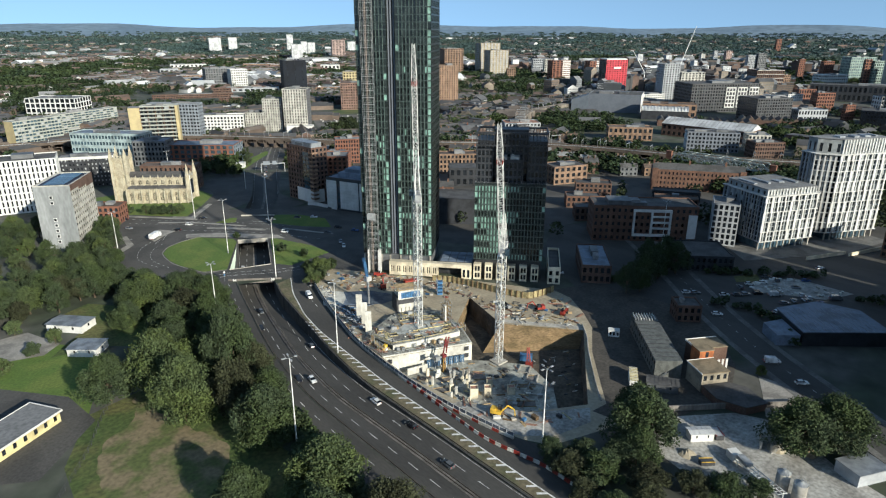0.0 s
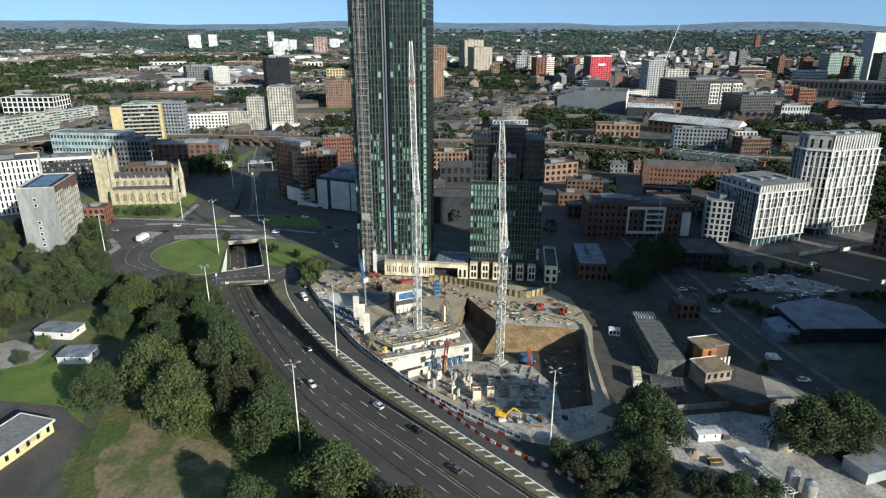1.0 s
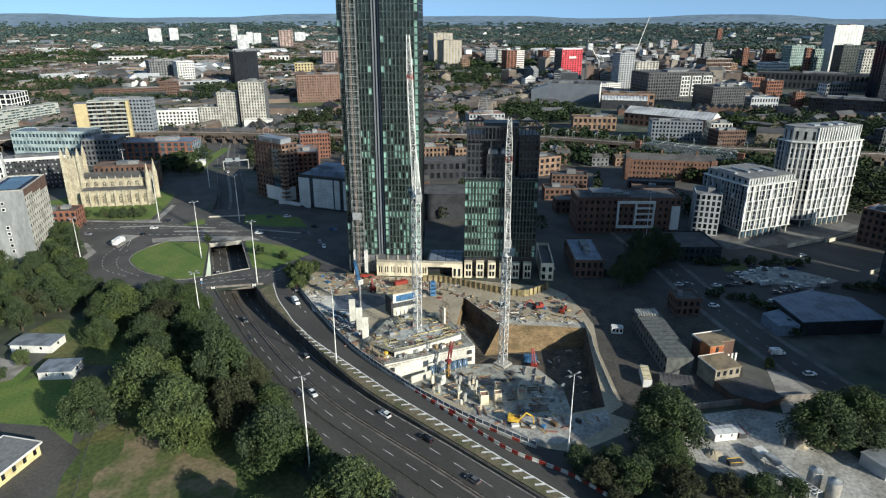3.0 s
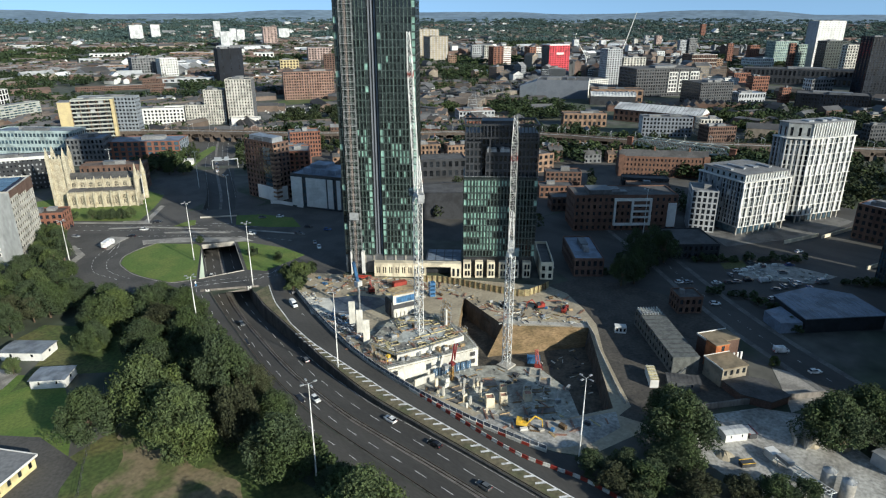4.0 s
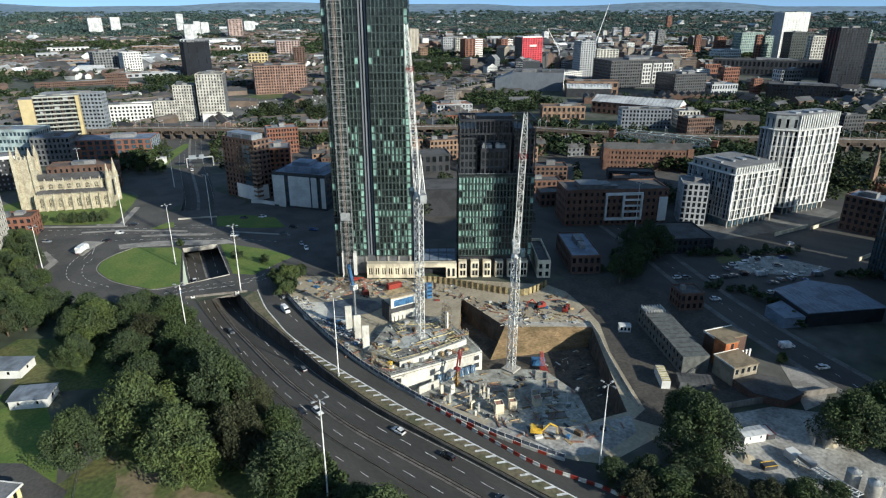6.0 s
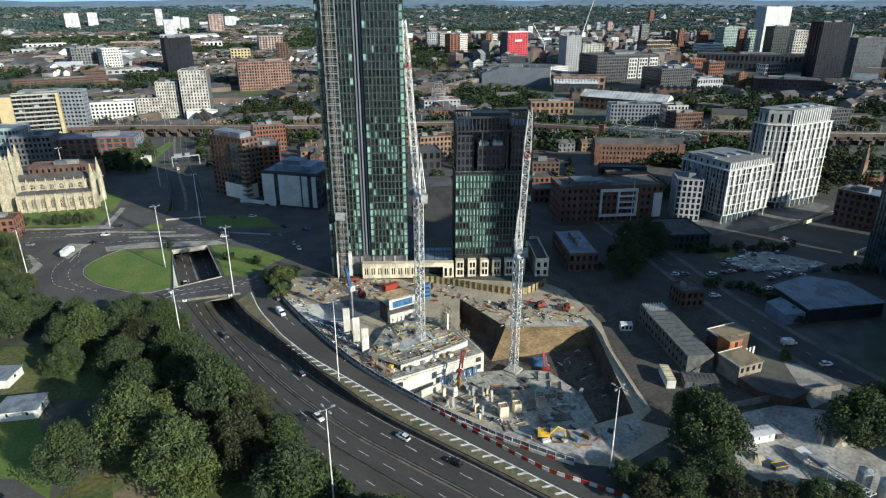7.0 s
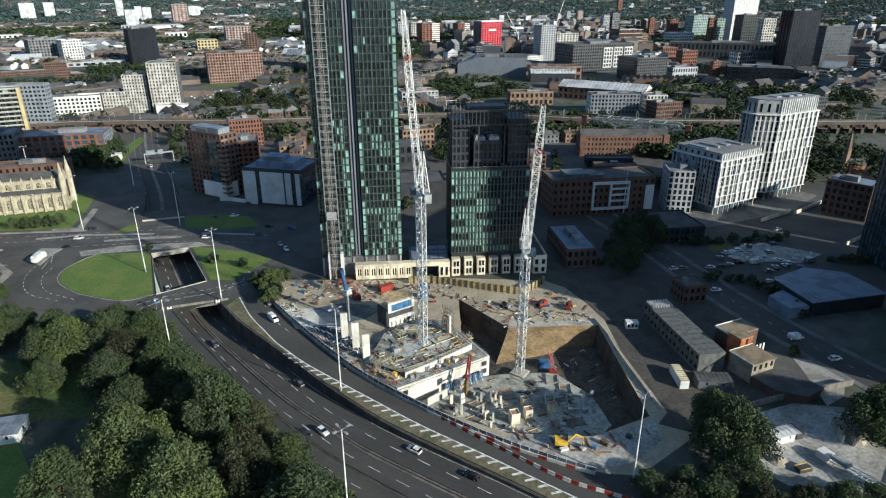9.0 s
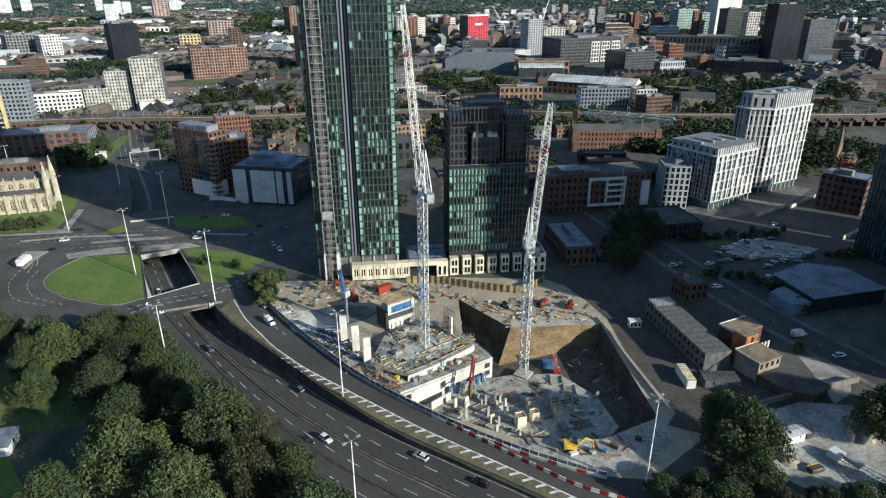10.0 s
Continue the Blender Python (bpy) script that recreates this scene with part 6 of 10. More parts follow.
    wm = dict(red=mat("far_red", (0.14, 0.092, 0.074), 0.9, var=0.2, scale=0.02, fine=0.3, rnd=0.3), brown=mat("far_brown", (0.16, 0.12, 0.095), 0.9, var=0.2, scale=0.02, fine=0.3, rnd=0.3), tan=mat("far_tan", (0.25, 0.21, 0.165), 0.9, var=0.2, scale=0.02, fine=0.3, rnd=0.25), white=mat("far_white", (0.6, 0.6, 0.58), 0.8, var=0.15, scale=0.02, fine=0.3, rnd=0.25), grey=mat("far_grey", (0.17, 0.18, 0.19), 0.7, var=0.2, scale=0.02, fine=0.3, rnd=0.3), dark=mat("far_dark", (0.05, 0.055, 0.06), 0.5, var=0.2, scale=0.02, fine=0.3, rnd=0.3))
    rm = dict(red=mat("far_tile", (0.145, 0.1, 0.082), 0.9, var=0.2, scale=0.02, fine=0.3, rnd=0.3), brown=mat("far_roof_brown", (0.125, 0.102, 0.086), 0.9, var=0.2, scale=0.02, fine=0.3, rnd=0.35), dark=mat("far_slate", (0.075, 0.075, 0.078), 0.9, var=0.2, scale=0.02, fine=0.3, rnd=0.3), white=mat("far_sheet", (0.52, 0.53, 0.53), 0.8, var=0.2, scale=0.02, fine=0.2, rnd=0.35), grey=roof_grey, tin=roof_tin)
    for k, g in walls.items():
        tagged(g.ob("far_houses", wm[k]), "crowd of far house walls in %s" % k, "houses", "", "stuff")
    for k, g in roofs.items():
        tagged(g.ob("far_roofs", rm[k]), "crowd of far roofs in %s" % k, "roofs", "", "stuff")


def street_free(x, y):
    """Keeps the junction, the site and the viaduct free."""
    d = [math.hypot(x - p[0], y - p[1]) for p in MEDIAN[::4]]
    if min(d) < 24 or (x - 160) ** 2 + (y - 300) ** 2 < 150 ** 2 or (x - 200) ** 2 + (y - 100) ** 2 < 150 ** 2:
        return False
    return min(math.hypot(x - p[0], y - p[1]) for p in VIADUCT + [q[:2] for q in rail_c]) > 18


VIADUCT = smooth_line([(-40, 720), (72, 678), (150, 660), (221, 625), (283, 556), (322, 500), (380, 440), (430, 390), (470, 330), (490, 275), (512, 226), (545, 170), (590, 100), (640, 30)], 6)
far_city()


def clump_tree(g, x, y, z, r, h, n, s, rng):
    """A small tree far off: leaf clumps round an uneven crown."""
    for _ in range(n):
        u, v = rng.uniform(0, math.tau), rng.uniform(-0.6, 1.0)
        k = rng.uniform(0.55, 1.05) * math.sqrt(max(0.05, 1 - v * v * 0.8))
        c = Vector((x + r * k * math.cos(u), y + r * k * math.sin(u), z + h * 0.55 + h * 0.45 * v))
        q = Euler((rng.uniform(-0.9, 0.9), rng.uniform(-0.9, 0.9), rng.uniform(0, 6.3))).to_matrix()
        e = s * rng.uniform(0.7, 1.3)
        g.add([c + q @ Vector(p) for p in ((-e, -e * 0.7, 0), (e * 0.8, -e, 0), (e, e * 0.8, 0), (-e * 0.7, e, 0))], [(0, 1, 2, 3)])


def far_woods():
    rng = random.Random(8)
    near, far, horizon = Geo(), Geo(), Geo()
    made = 0
    while made < 22000:
        r = 330 + 4200 * rng.random() ** 1.25
        a = radians(rng.uniform(-6, 94))
        x, y = view_band(r, a)
        if not free(x, y, 2) or (r < 700 and not street_free(x, y)):
            continue
        wood = noise.noise(Vector((x / 420, y / 420, 9.0)))
        if wood < (0.02 if a > radians(40) else 0.08) and rng.random() < (0.55 if a > radians(40) else 0.6):
            continue
        z = far_z(x, y)
        if r < 1300:
            clump_tree(near, x, y, z, rng.uniform(3, 5.5), rng.uniform(7, 12), 64, 0.85, rng)
        else:
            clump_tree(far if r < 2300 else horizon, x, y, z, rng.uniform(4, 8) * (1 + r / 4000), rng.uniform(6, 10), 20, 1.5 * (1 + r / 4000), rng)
        made += 1
    tagged(near.ob("far_woods", leaf_far), "dark green trees among the houses", "trees", "", "stuff")
    tagged(far.ob("far_woods", leaf_far), "dark green woods towards the hills", "trees", "", "stuff")
    tagged(horizon.ob("far_woods", leaf_haze), "pale green woods below the hills", "trees", "", "stuff")


far_woods()

# ---- railway viaduct ----
viaduct_brick = mat("viaduct_brick", (0.11, 0.085, 0.068), 0.95, var=0.35, scale=0.1, fine=1.0, other=(0.075, 0.06, 0.05))


def viaduct():
    root = thing("railway_viaduct", pose(0, 0, 0), "long brown brick railway viaduct with round arches", "viaduct", "", "structure")
    line = [np.array((p[0], p[1], 0.0)) for p in VIADUCT]
    g = Geo()
    sweep(g, line, 11, 7.2, 8.6)
    sweep(g, offset(line, 5.3), 0.5, 8.6, 9.6)
    sweep(g, offset(line, -5.3), 0.5, 8.6, 9.6)
    g.ob("deck", viaduct_brick, root)
    Geo_pier = None
    for p, h in along(line, 10.0):
        if Geo_pier is None:
            gp = Geo().box(-1.1, 1.1, -5.2, 5.2, 0, 4.6)
            n = 8
            for k in range(n):
                for s in (-1, 1):
                    a0, a1 = math.pi / 2 * k / n, math.pi / 2 * (k + 1) / n
                    # spandrel of half an arch
                    x0, x1 = s * (5 - 3.9 * math.cos(a0)), s * (5 - 3.9 * math.cos(a1))
                    z0 = 4.0 + 3.0 * math.sin(a0)
                    gp.box(min(x0, x1) if s > 0 else -5 + 3.9 * math.cos(a0) * 0 - 0 + min(x0, x1), max(x0, x1), -5.2, 5.2, z0, 7.25)
            Geo_pier = gp.ob("arch", viaduct_brick, root)
            o = Geo_pier
        else:
            o = new("arch", Geo_pier.data)
            o.parent = root
        o.matrix_basis = pose(p[0], p[1], 0, 0, 0, h)
    for p, h in along(line, 20.0):
        gm = Geo()
        gm.bar((0, -5, 9), (0, -5, 15.5), 0.13).bar((0, 5, 9), (0, 5, 15.5), 0.13).box(-0.15, 0.15, -5, 5, 14.6, 15)
        o = gm.ob("gantry", steel_grey, root)
        o.matrix_basis = pose(p[0], p[1], 0, 0, 0, h)
    g = Geo()
    for off in (-3, -1.5, 1.5, 3):
        sweep(g, offset(line, off), 0.12, 8.6, 8.8)
    g.ob("rails", steel_grey, root)


viaduct()


def truss_bridge(x0, y0, x1, y1, z):
    """A steel lattice girder bridge carrying the line."""
    ang = math.degrees(math.atan2(y1 - y0, x1 - x0))
    L = math.hypot(x1 - x0, y1 - y0)
    root = thing("truss_bridge", pose(x0, y0, z, 0, 0, ang), "grey green steel lattice railway bridge", "bridge")
    n = 14
    for s in (-5.5, 5.5):
        g = Geo()
        top = [5.2 if 0 < k < n else 0.5 for k in range(n + 1)]
        g.box(0, L, s - 0.35, s + 0.35, -0.5, 0.5)
        for k in range(n):
            a, b = L * k / n, L * (k + 1) / n
            g.bar((a, s, top[k]), (b, s, top[k + 1]), 0.55)
            g.bar((a, s, 0), (b, s, top[k + 1]), 0.32)
            g.bar((a, s, top[k]), (b, s, 0), 0.32)
            g.bar((b, s, 0), (b, s, top[k + 1]), 0.26)
        g.ob("girder", truss_paint, root, "lattice girder")
    for k in range(3, n - 2, 2):
        Geo().bar((L * k / n, -5.5, 5.7), (L * k / n, 5.5, 5.7), 0.2).ob("cross_brace", truss_paint, root)
    Geo().box(0, L, -5.1, 5.1, -0.4, 0.2).ob("deck", roof_dark, root)
    for u in (-2, L + 2):
        Geo().box(u - 2.2, u + 2.2, -6.6, -4.4, -z, 5.5).box(u - 2.5, u + 2.5, -6.9, -4.2, 5.5, 6.1).ob("pier_tower", brick_red, root, "brick abutment tower")


truss_paint = mat("truss_paint", (0.42, 0.46, 0.42), 0.6, var=0.2, rnd=0.1)
truss_bridge(480, 254, 484, 178, 9.4)

# ---- fill of streets between the towers and the viaduct ----
def mid_fill():
    rng = random.Random(64)
    spots = [(o.matrix_world.translation.x, o.matrix_world.translation.y) for o in scene.objects if o.parent is None and o.type == "EMPTY" and "label" in o]
    made = 0
    tries = 0
    named = len(spots)
    while made < 60 and tries < 9000:
        tries += 1
        x, y = rng.uniform(225, 520), rng.uniform(150, 520)
        if x + y < 470 or min(math.hypot(x - p[0], y - p[1]) for p in VIADUCT) < 26 or min(math.hypot(x - p[0], y - p[1]) for p in MEDIAN) < 34:
            continue
        if x > 300 and y < 190 or any(math.hypot(x - a, y - b) < (38 if k < named else 17) for k, (a, b) in enumerate(spots)):
            continue
        spots.append((x, y))
        made += 1
        w, d, h = rng.uniform(9, 18), rng.uniform(7, 10), rng.choice((5.5, 6.5, 7, 9))
        ang = rng.choice((-48, -40, 42, -56))
        wm = rng.choice((brick_brown, brick_brown, brick_red, brick_tan, brick_tan, cladding_grey))
        root = thing("town_house", at(x, y, ang), {"brick_tan": "tan brick house with a ridged slate roof", "brick_red": "red brick house with a ridged slate roof", "brick_brown": "brown brick house with a ridged slate roof"}.get(wm.name, "grey clad hall with a ridged roof"), "house", "houses by the viaduct")
        g, panes = Geo(), []
        n = max(3, int(w / 3.2))
        fl = max(2, int(h / 3.2))
        facade(g, panes, (0, 0, 0), (1, 0, 0), 0, h, w, n, fl, 0.42, 0.5, 0.2)
        facade(g, panes, (w, 0, 0), (0, 1, 0), 0, h, d, 3, fl, 0.42, 0.5, 0.2)
        facade(g, panes, (0, d, 0), (0, -1, 0), 0, h, d, 3, fl, 0.42, 0.5, 0.2)
        plain(g, (w, d, 0), (-1, 0, 0), 0, h, w)
        g.ob("wall", wm, root)
        r = Geo()
        gable(r, -0.3, w + 0.3, 0, d, h, h + d * 0.34, True, 0.4)
        r.ob("roof", rng.choice((roof_dark, roof_brown, roof_grey)), root)
        for cx2 in (0.25, 0.7):
            Geo().box(w * cx2, w * cx2 + 1.1, d * 0.4, d * 0.4 + 0.8, h + d * 0.2, h + d * 0.34 + 1.6).ob("chimney", wm, root)
        put_panes(root, panes, glass_dark, 0)
    near = Geo()
    for _ in range(1500):
        x, y = rng.uniform(215, 560), rng.uniform(130, 560)
        if x + y < 440 or min(math.hypot(x - p[0], y - p[1]) for p in VIADUCT) < 17 or min(math.hypot(x - p[0], y - p[1]) for p in MEDIAN) < 18:
            continue
        if any(math.hypot(x - a - 8, y - b) < 24 for a, b in spots) or noise.noise(Vector((x / 60, y / 60, 2.0))) < -0.02:
            continue
        clump_tree(near, x, y, 0, rng.uniform(2.5, 4.5), rng.uniform(5, 10), 90, 0.62, rng)
    tagged(near.ob("street_trees", leaf_mid), "dark green street trees between the houses", "trees", "", "stuff")


mid_fill()


def grove(seed, polys, count, mt, label):
    """Close-set trees as one mass."""
    rng = random.Random(seed)
    g = Geo()
    for poly in polys:
        xs, ys = [p[0] for p in poly], [p[1] for p in poly]
        for _ in range(count):
            x, y = rng.uniform(min(xs), max(xs)), rng.uniform(min(ys), max(ys))
            if free_of_poly(x, y, poly):
                clump_tree(g, x, y, 0, rng.uniform(3, 5), rng.uniform(7, 12), 120, 0.62, rng)
    tagged(g.ob("grove", mt), label, "trees", "", "stuff")


def free_of_poly(x, y, poly):
    c = False
    for (x0, y0), (x1, y1) in zip(poly, poly[1:] + poly[:1]):
        if (y0 > y) != (y1 > y) and x < (x1 - x0) * (y - y0) / (y1 - y0) + x0:
            c = not c
    return c and min(math.hypot(x - p[0], y - p[1]) for p in VIADUCT) > 15


def inside_lot(x, y):
    return free_of_poly(x, y, LOT)


grove(31, [[(412, 128), (520, 150), (560, 90), (500, 40), (440, 20), (420, 60), (404, 100)], [(530, 190), (620, 60), (760, 40), (860, 140), (700, 220)]], 190, leaf_mid, "dark green trees along the river and the viaduct")
grove(33, [[(362, 606), (415, 644), (456, 617), (434, 560), (392, 508), (366, 526), (361, 572)]], 150, leaf_mid, "dark green trees behind the brick apartments")
# parking ground below the broad brick block
LOT = [(409, 709), (464, 712), (548, 706), (495, 625), (456, 621), (415, 648), (368, 622)]
sheet("parking_ground", LOT, [], 0.02, mat("lot_tarmac", (0.15, 0.14, 0.125), 0.95, var=0.3, scale=0.05, fine=0.5, other=(0.1, 0.095, 0.085)), "wide grey parking ground beside the viaduct", "car park")
sheet("verge_bank", [(441, 743), (498, 772), (590, 750), (559, 710), (470, 721)], [], 0.024, grass_rough, "rough green bank behind the parking ground", "lawn")
rng_l = random.Random(45)
for nm, mt in (("pale", render_white), ("dark", cladding_dark)):
    g = Geo()
    for row in range(5):
        for k in range(16):
            x, y = 392 + 9 * k + 5 * row, 640 + 13 * row + 1.6 * k
            if inside_lot(x, y) and rng_l.random() < 0.5:
                m = pose(x, y, 0.03, 0, 0, 55 + rng_l.uniform(-4, 4))
                g.box(-2.1, 2.1, -0.9, 0.9, 0.3, 0.9, m).box(-1.5, 0.8, -0.75, 0.75, 0.9, 1.4, m)
    tagged(g.ob("parked_cars", mt), nm + " cars parked far off in rows", "cars", "", "stuff")

# slim cranes over the far city
for x, y, h, tx, ty, tz in ((1038, 626, 36, 1018, 640, 72), (953, 515, 52, 968, 503, 113)):
    cr = thing("tower_crane", pose(x, y, 0), "far white luffing tower crane", "tower crane", "tower cranes")
    g = Geo()
    g.bar((0, 0, 0), (0, 0, h), 0.9, 4)
    g.ob("mast", steel_white, cr)
    Geo().bar((0, 0, h), (tx - x, ty - y, tz), 0.7, 4, 0.4).ob("jib", steel_white, cr)
    Geo().box(-6, -2, -1.5, 1.5, h - 1, h + 3).ob("counterweight", steel_grey, cr)

# ---- trees ----
def tree_proto(seed, h, r, leaf_m, label, leaves=5200, s=0.34, lumps=34, low=0.26):
    """A broad tree: tapered trunk with limbs, and a crown of leaf sprays round many uneven boughs."""
    rng = random.Random(seed)
    root = thing("tree", pose(0, 0, -500), label, "tree", "trees by the road")
    t = Geo()
    t.bar((0, 0, -0.2), (0.1, 0.1, h * 0.45), 0.03 * h, 7, 0.016 * h)
    boughs = []
    for k in range(lumps):
        u = 2.4 * k + rng.uniform(-0.5, 0.5)
        v = rng.uniform(0.0, 1.0)
        rad = r * math.sqrt(max(0.05, 1 - (2 * v - 0.7) ** 2 * 0.66)) * rng.uniform(0.3, 0.88)
        c = Vector((rad * math.cos(u), rad * math.sin(u), h * (low + (0.92 - low) * v)))
        boughs.append((c, r * rng.uniform(0.2, 0.34)))
        if k < 10:
            t.bar((0, 0, h * rng.uniform(0.2, 0.42)), c, 0.011 * h, 5, 0.04)
    t.ob("trunk", bark, root)
    g = Geo()
    per = leaves // len(boughs)
    for c, br in boughs:
        for _ in range(per):
            d = Vector((rng.gauss(0, 1), rng.gauss(0, 1), rng.gauss(0.2, 0.85))).normalized()
            p = c + d * br * rng.choice((rng.uniform(0.55, 0.9), rng.uniform(0.85, 1.05), rng.uniform(0.9, 1.22)))
            q = d.to_track_quat("Z", "Y").to_matrix() @ Euler((rng.uniform(-0.9, 0.9), rng.uniform(-0.9, 0.9), rng.uniform(0, 6.3))).to_matrix()
            e = s * rng.uniform(0.5, 1.3)
            g.add([p + q @ Vector(w) for w in ((-e, -e * 0.35, 0), (0, -e * 0.55, 0.12), (e, 0.1, 0), (0, e * 0.55, 0.1))], [(0, 1, 2, 3)])
    g.ob("crown", leaf_m, root)
    return root


PROTOS = [tree_proto(1, 14, 6.2, leaf, "broad green tree in full leaf"), tree_proto(2, 12, 5.4, leaf_dark, "dark green tree in full leaf"),
          tree_proto(3, 15.5, 6.6, leaf_dark, "tall dark green tree in full leaf"), tree_proto(4, 11, 5.0, leaf_brown, "olive brown leafed tree"),
          tree_proto(5, 13, 5.8, leaf, "bright green tree in full leaf"), tree_proto(6, 6.0, 3.2, leaf, "small bushy green tree", 2000, 0.3, 18, 0.2), tree_proto(7, 5.0, 3.0, leaf_dark, "small dark green bush", 1900, 0.3, 18, 0.2),
          tree_proto(8, 19, 9.6, leaf, "great broad green tree in full leaf", 15000, 0.4, 62, 0.2), tree_proto(9, 19, 9.6, leaf_dark, "great dark green tree in full leaf", 15000, 0.4, 58, 0.2),
          tree_proto(10, 19, 9.6, leaf_brown, "great olive green tree in full leaf", 14000, 0.4, 54, 0.2)]


def inside(p, poly):
    c = False
    for (x0, y0), (x1, y1) in zip(poly, poly[1:] + poly[:1]):
        if (y0 > p[1]) != (y1 > p[1]) and p[0] < (x1 - x0) * (p[1] - y0) / (y1 - y0) + x0:
            c = not c
    return c


PLACED, USED = [], set()


def plant_tree(x, y, k, scale, rng, z=0.0, tall=None):
    m = pose(x, y, z, 0, 0, rng.uniform(0, 360)) @ Matrix.Diagonal((scale * rng.uniform(0.92, 1.08), scale * rng.uniform(0.92, 1.08), tall or scale, 1))
    o = PROTOS[k]
    if k in USED:
        o = copy_thing(PROTOS[k], pose(x, y, z))
    USED.add(k)
    o.matrix_basis = m
    PLACED.append((x, y))


def wood(poly, gap, kinds, lo, hi, seed):
    rng = random.Random(seed)
    xs, ys = [p[0] for p in poly], [p[1] for p in poly]
    pts = []
    for _ in range(6000):
        p = (rng.uniform(min(xs), max(xs)), rng.uniform(min(ys), max(ys)))
        if inside(p, poly) and all((p[0] - q[0]) ** 2 + (p[1] - q[1]) ** 2 > gap * gap for q in pts):
            pts.append(p)
    for p in pts:
        plant_tree(p[0], p[1], rng.choice(kinds), rng.uniform(lo, hi), rng)


# the great trees of the park: place, kind, crown radius, height
rng_b = random.Random(19)
for x, y, k, r, h in ((47.8, 185, 7, 9.8, 21), (47.5, 165, 7, 9.2, 20.5), (67, 178, 8, 10.2, 22.5), (34, 190.5, 8, 8.6, 15.5), (60, 140, 8, 9.4, 17.5), (59.6, 159, 9, 8.0, 18),
                      (52, 281, 8, 8, 13.5), (59.5, 256, 8, 6.6, 12.5), (65.6, 252, 7, 9.2, 14.5), (76, 247, 8, 9.4, 14.5), (85, 238.5, 8, 8.2, 13.5), (77, 218, 8, 8.6, 14.5), (63.6, 225, 8, 8.0, 13),
                      (61.3, 111, 7, 10.6, 16), (43, 118, 8, 7.2, 14), (72, 172, 9, 6.4, 14.5), (72, 200, 8, 8.6, 16), (60, 206, 8, 8.4, 14), (68, 264, 8, 8.4, 13), (84, 255, 8, 6.4, 11.5), (54, 241, 8, 5.6, 10.5), (73, 232, 9, 7.6, 13.5),
                      (64, 120.5, 8, 6.6, 12), (52, 98, 8, 9, 15), (66, 92, 9, 8, 14), (54, 204, 9, 6.5, 11), (66, 188, 8, 7.5, 16), (69.5, 156, 8, 6.2, 13), (22, 284, 8, 8, 12), (62, 283, 8, 8.4, 12), (50, 292, 8, 8.0, 12), (36, 294, 8, 8.0, 12),
                      (136.6, 72, 8, 10.6, 17), (129, 68, 8, 6.4, 11), (144, 78, 7, 6.2, 13), (166, 42.5, 8, 9.2, 15.5), (175, 36, 8, 9.6, 15.5)):
    plant_tree(x, y, k, r / 9.6, rng_b, 0.0, h / 19)
for x, y, r, h in ((113.8, 84.5, 4.2, 6.5), (112.6, 77.3, 5.2, 7.5), (117, 70.5, 5.6, 8.5), (123, 61, 5.6, 7.5), (130.5, 53.1, 5.0, 6.5), (134.1, 46.7, 5.6, 6.5), (108.4, 70, 4.2, 5.5), (119, 78, 4.4, 7), (126, 72, 4.6, 7.5), (139, 41, 4.6, 6), (109, 61, 4.6, 6), (117, 58, 5.0, 7)):
    plant_tree(x, y, rng_b.choice((1, 1, 3)), r / 5.4, rng_b, 0.0, h / 12)
wood([(-40, 275), (20, 268), (46, 276), (66, 298), (62, 312), (50, 330), (30, 334), (0, 322), (-40, 310)], 8.5, (1, 2, 3, 0), 0.7, 0.95, 23)
wood([(50, 322), (62, 336), (72, 318), (66, 306)], 6.0, (1, 2), 0.6, 0.8, 28)
wood([(66, 345), (80, 378), (84, 372), (76, 336), (68, 330)], 6.0, (1, 2, 0), 0.6, 0.8, 29)
wood([(28, 360), (30, 400), (48, 410), (52, 392), (42, 350)], 8.0, (1, 2, 0), 0.6, 0.8, 30)
rng_t = random.Random(9)
for x, y, k, sc in ((98, 411, 6, 0.9), (103, 407, 6, 1.0), (110, 398, 5, 1.0), (114, 394, 6, 1.2), (118, 391, 6, 1.2), (122, 388, 6, 1.2), (126, 386, 5, 1.0),
                    (140, 282, 6, 0.9), (136, 249, 5, 0.9), (140, 246, 5, 1.1), (134, 243, 6, 1.1), (138, 240, 5, 0.9), (143, 248, 6, 0.9), (131, 238, 5, 1.0), (135, 236, 6, 1.0), (128, 231.5, 5, 1.1), (132, 234, 5, 0.9), (137, 243, 5, 1.1), (141, 243, 5, 1.05), (144.5, 242, 5, 1.0), (145, 268, 6, 0.8),
                    (30, 245, 5, 1.0), (22, 240, 6, 1.0), (20, 262, 5, 1.0), (12, 232, 5, 1.0), (50, 246, 5, 1.0), (54, 241, 5, 1.1), (132, 318, 6, 0.7),
                    (226, 134, 2, 0.85), (232, 131, 1, 0.95), (238, 133, 2, 0.9), (246, 136, 2, 1.0), (252, 134, 1, 1.0), (262, 146, 2, 0.9), (268, 140, 2, 1.0), (258, 138, 1, 1.0), (264, 132, 2, 1.0), (200, 66, 5, 0.6), (176, 66, 6, 0.5), (345, 290, 5, 1.4), (352, 296, 1, 0.8), (336, 296, 1, 0.7)):
    plant_tree(x, y, k, sc, rng_t)
for k in range(28):
    x, y = 212 + rng_t.uniform(-26, 40), 486 + rng_t.uniform(-30, 46)
    if min(math.hypot(x - p[0], y - p[1]) for p in MEDIAN[::2]) > 14:
        plant_tree(x, y, rng_t.choice((1, 2, 1, 5)), rng_t.uniform(0.55, 0.8), rng_t)

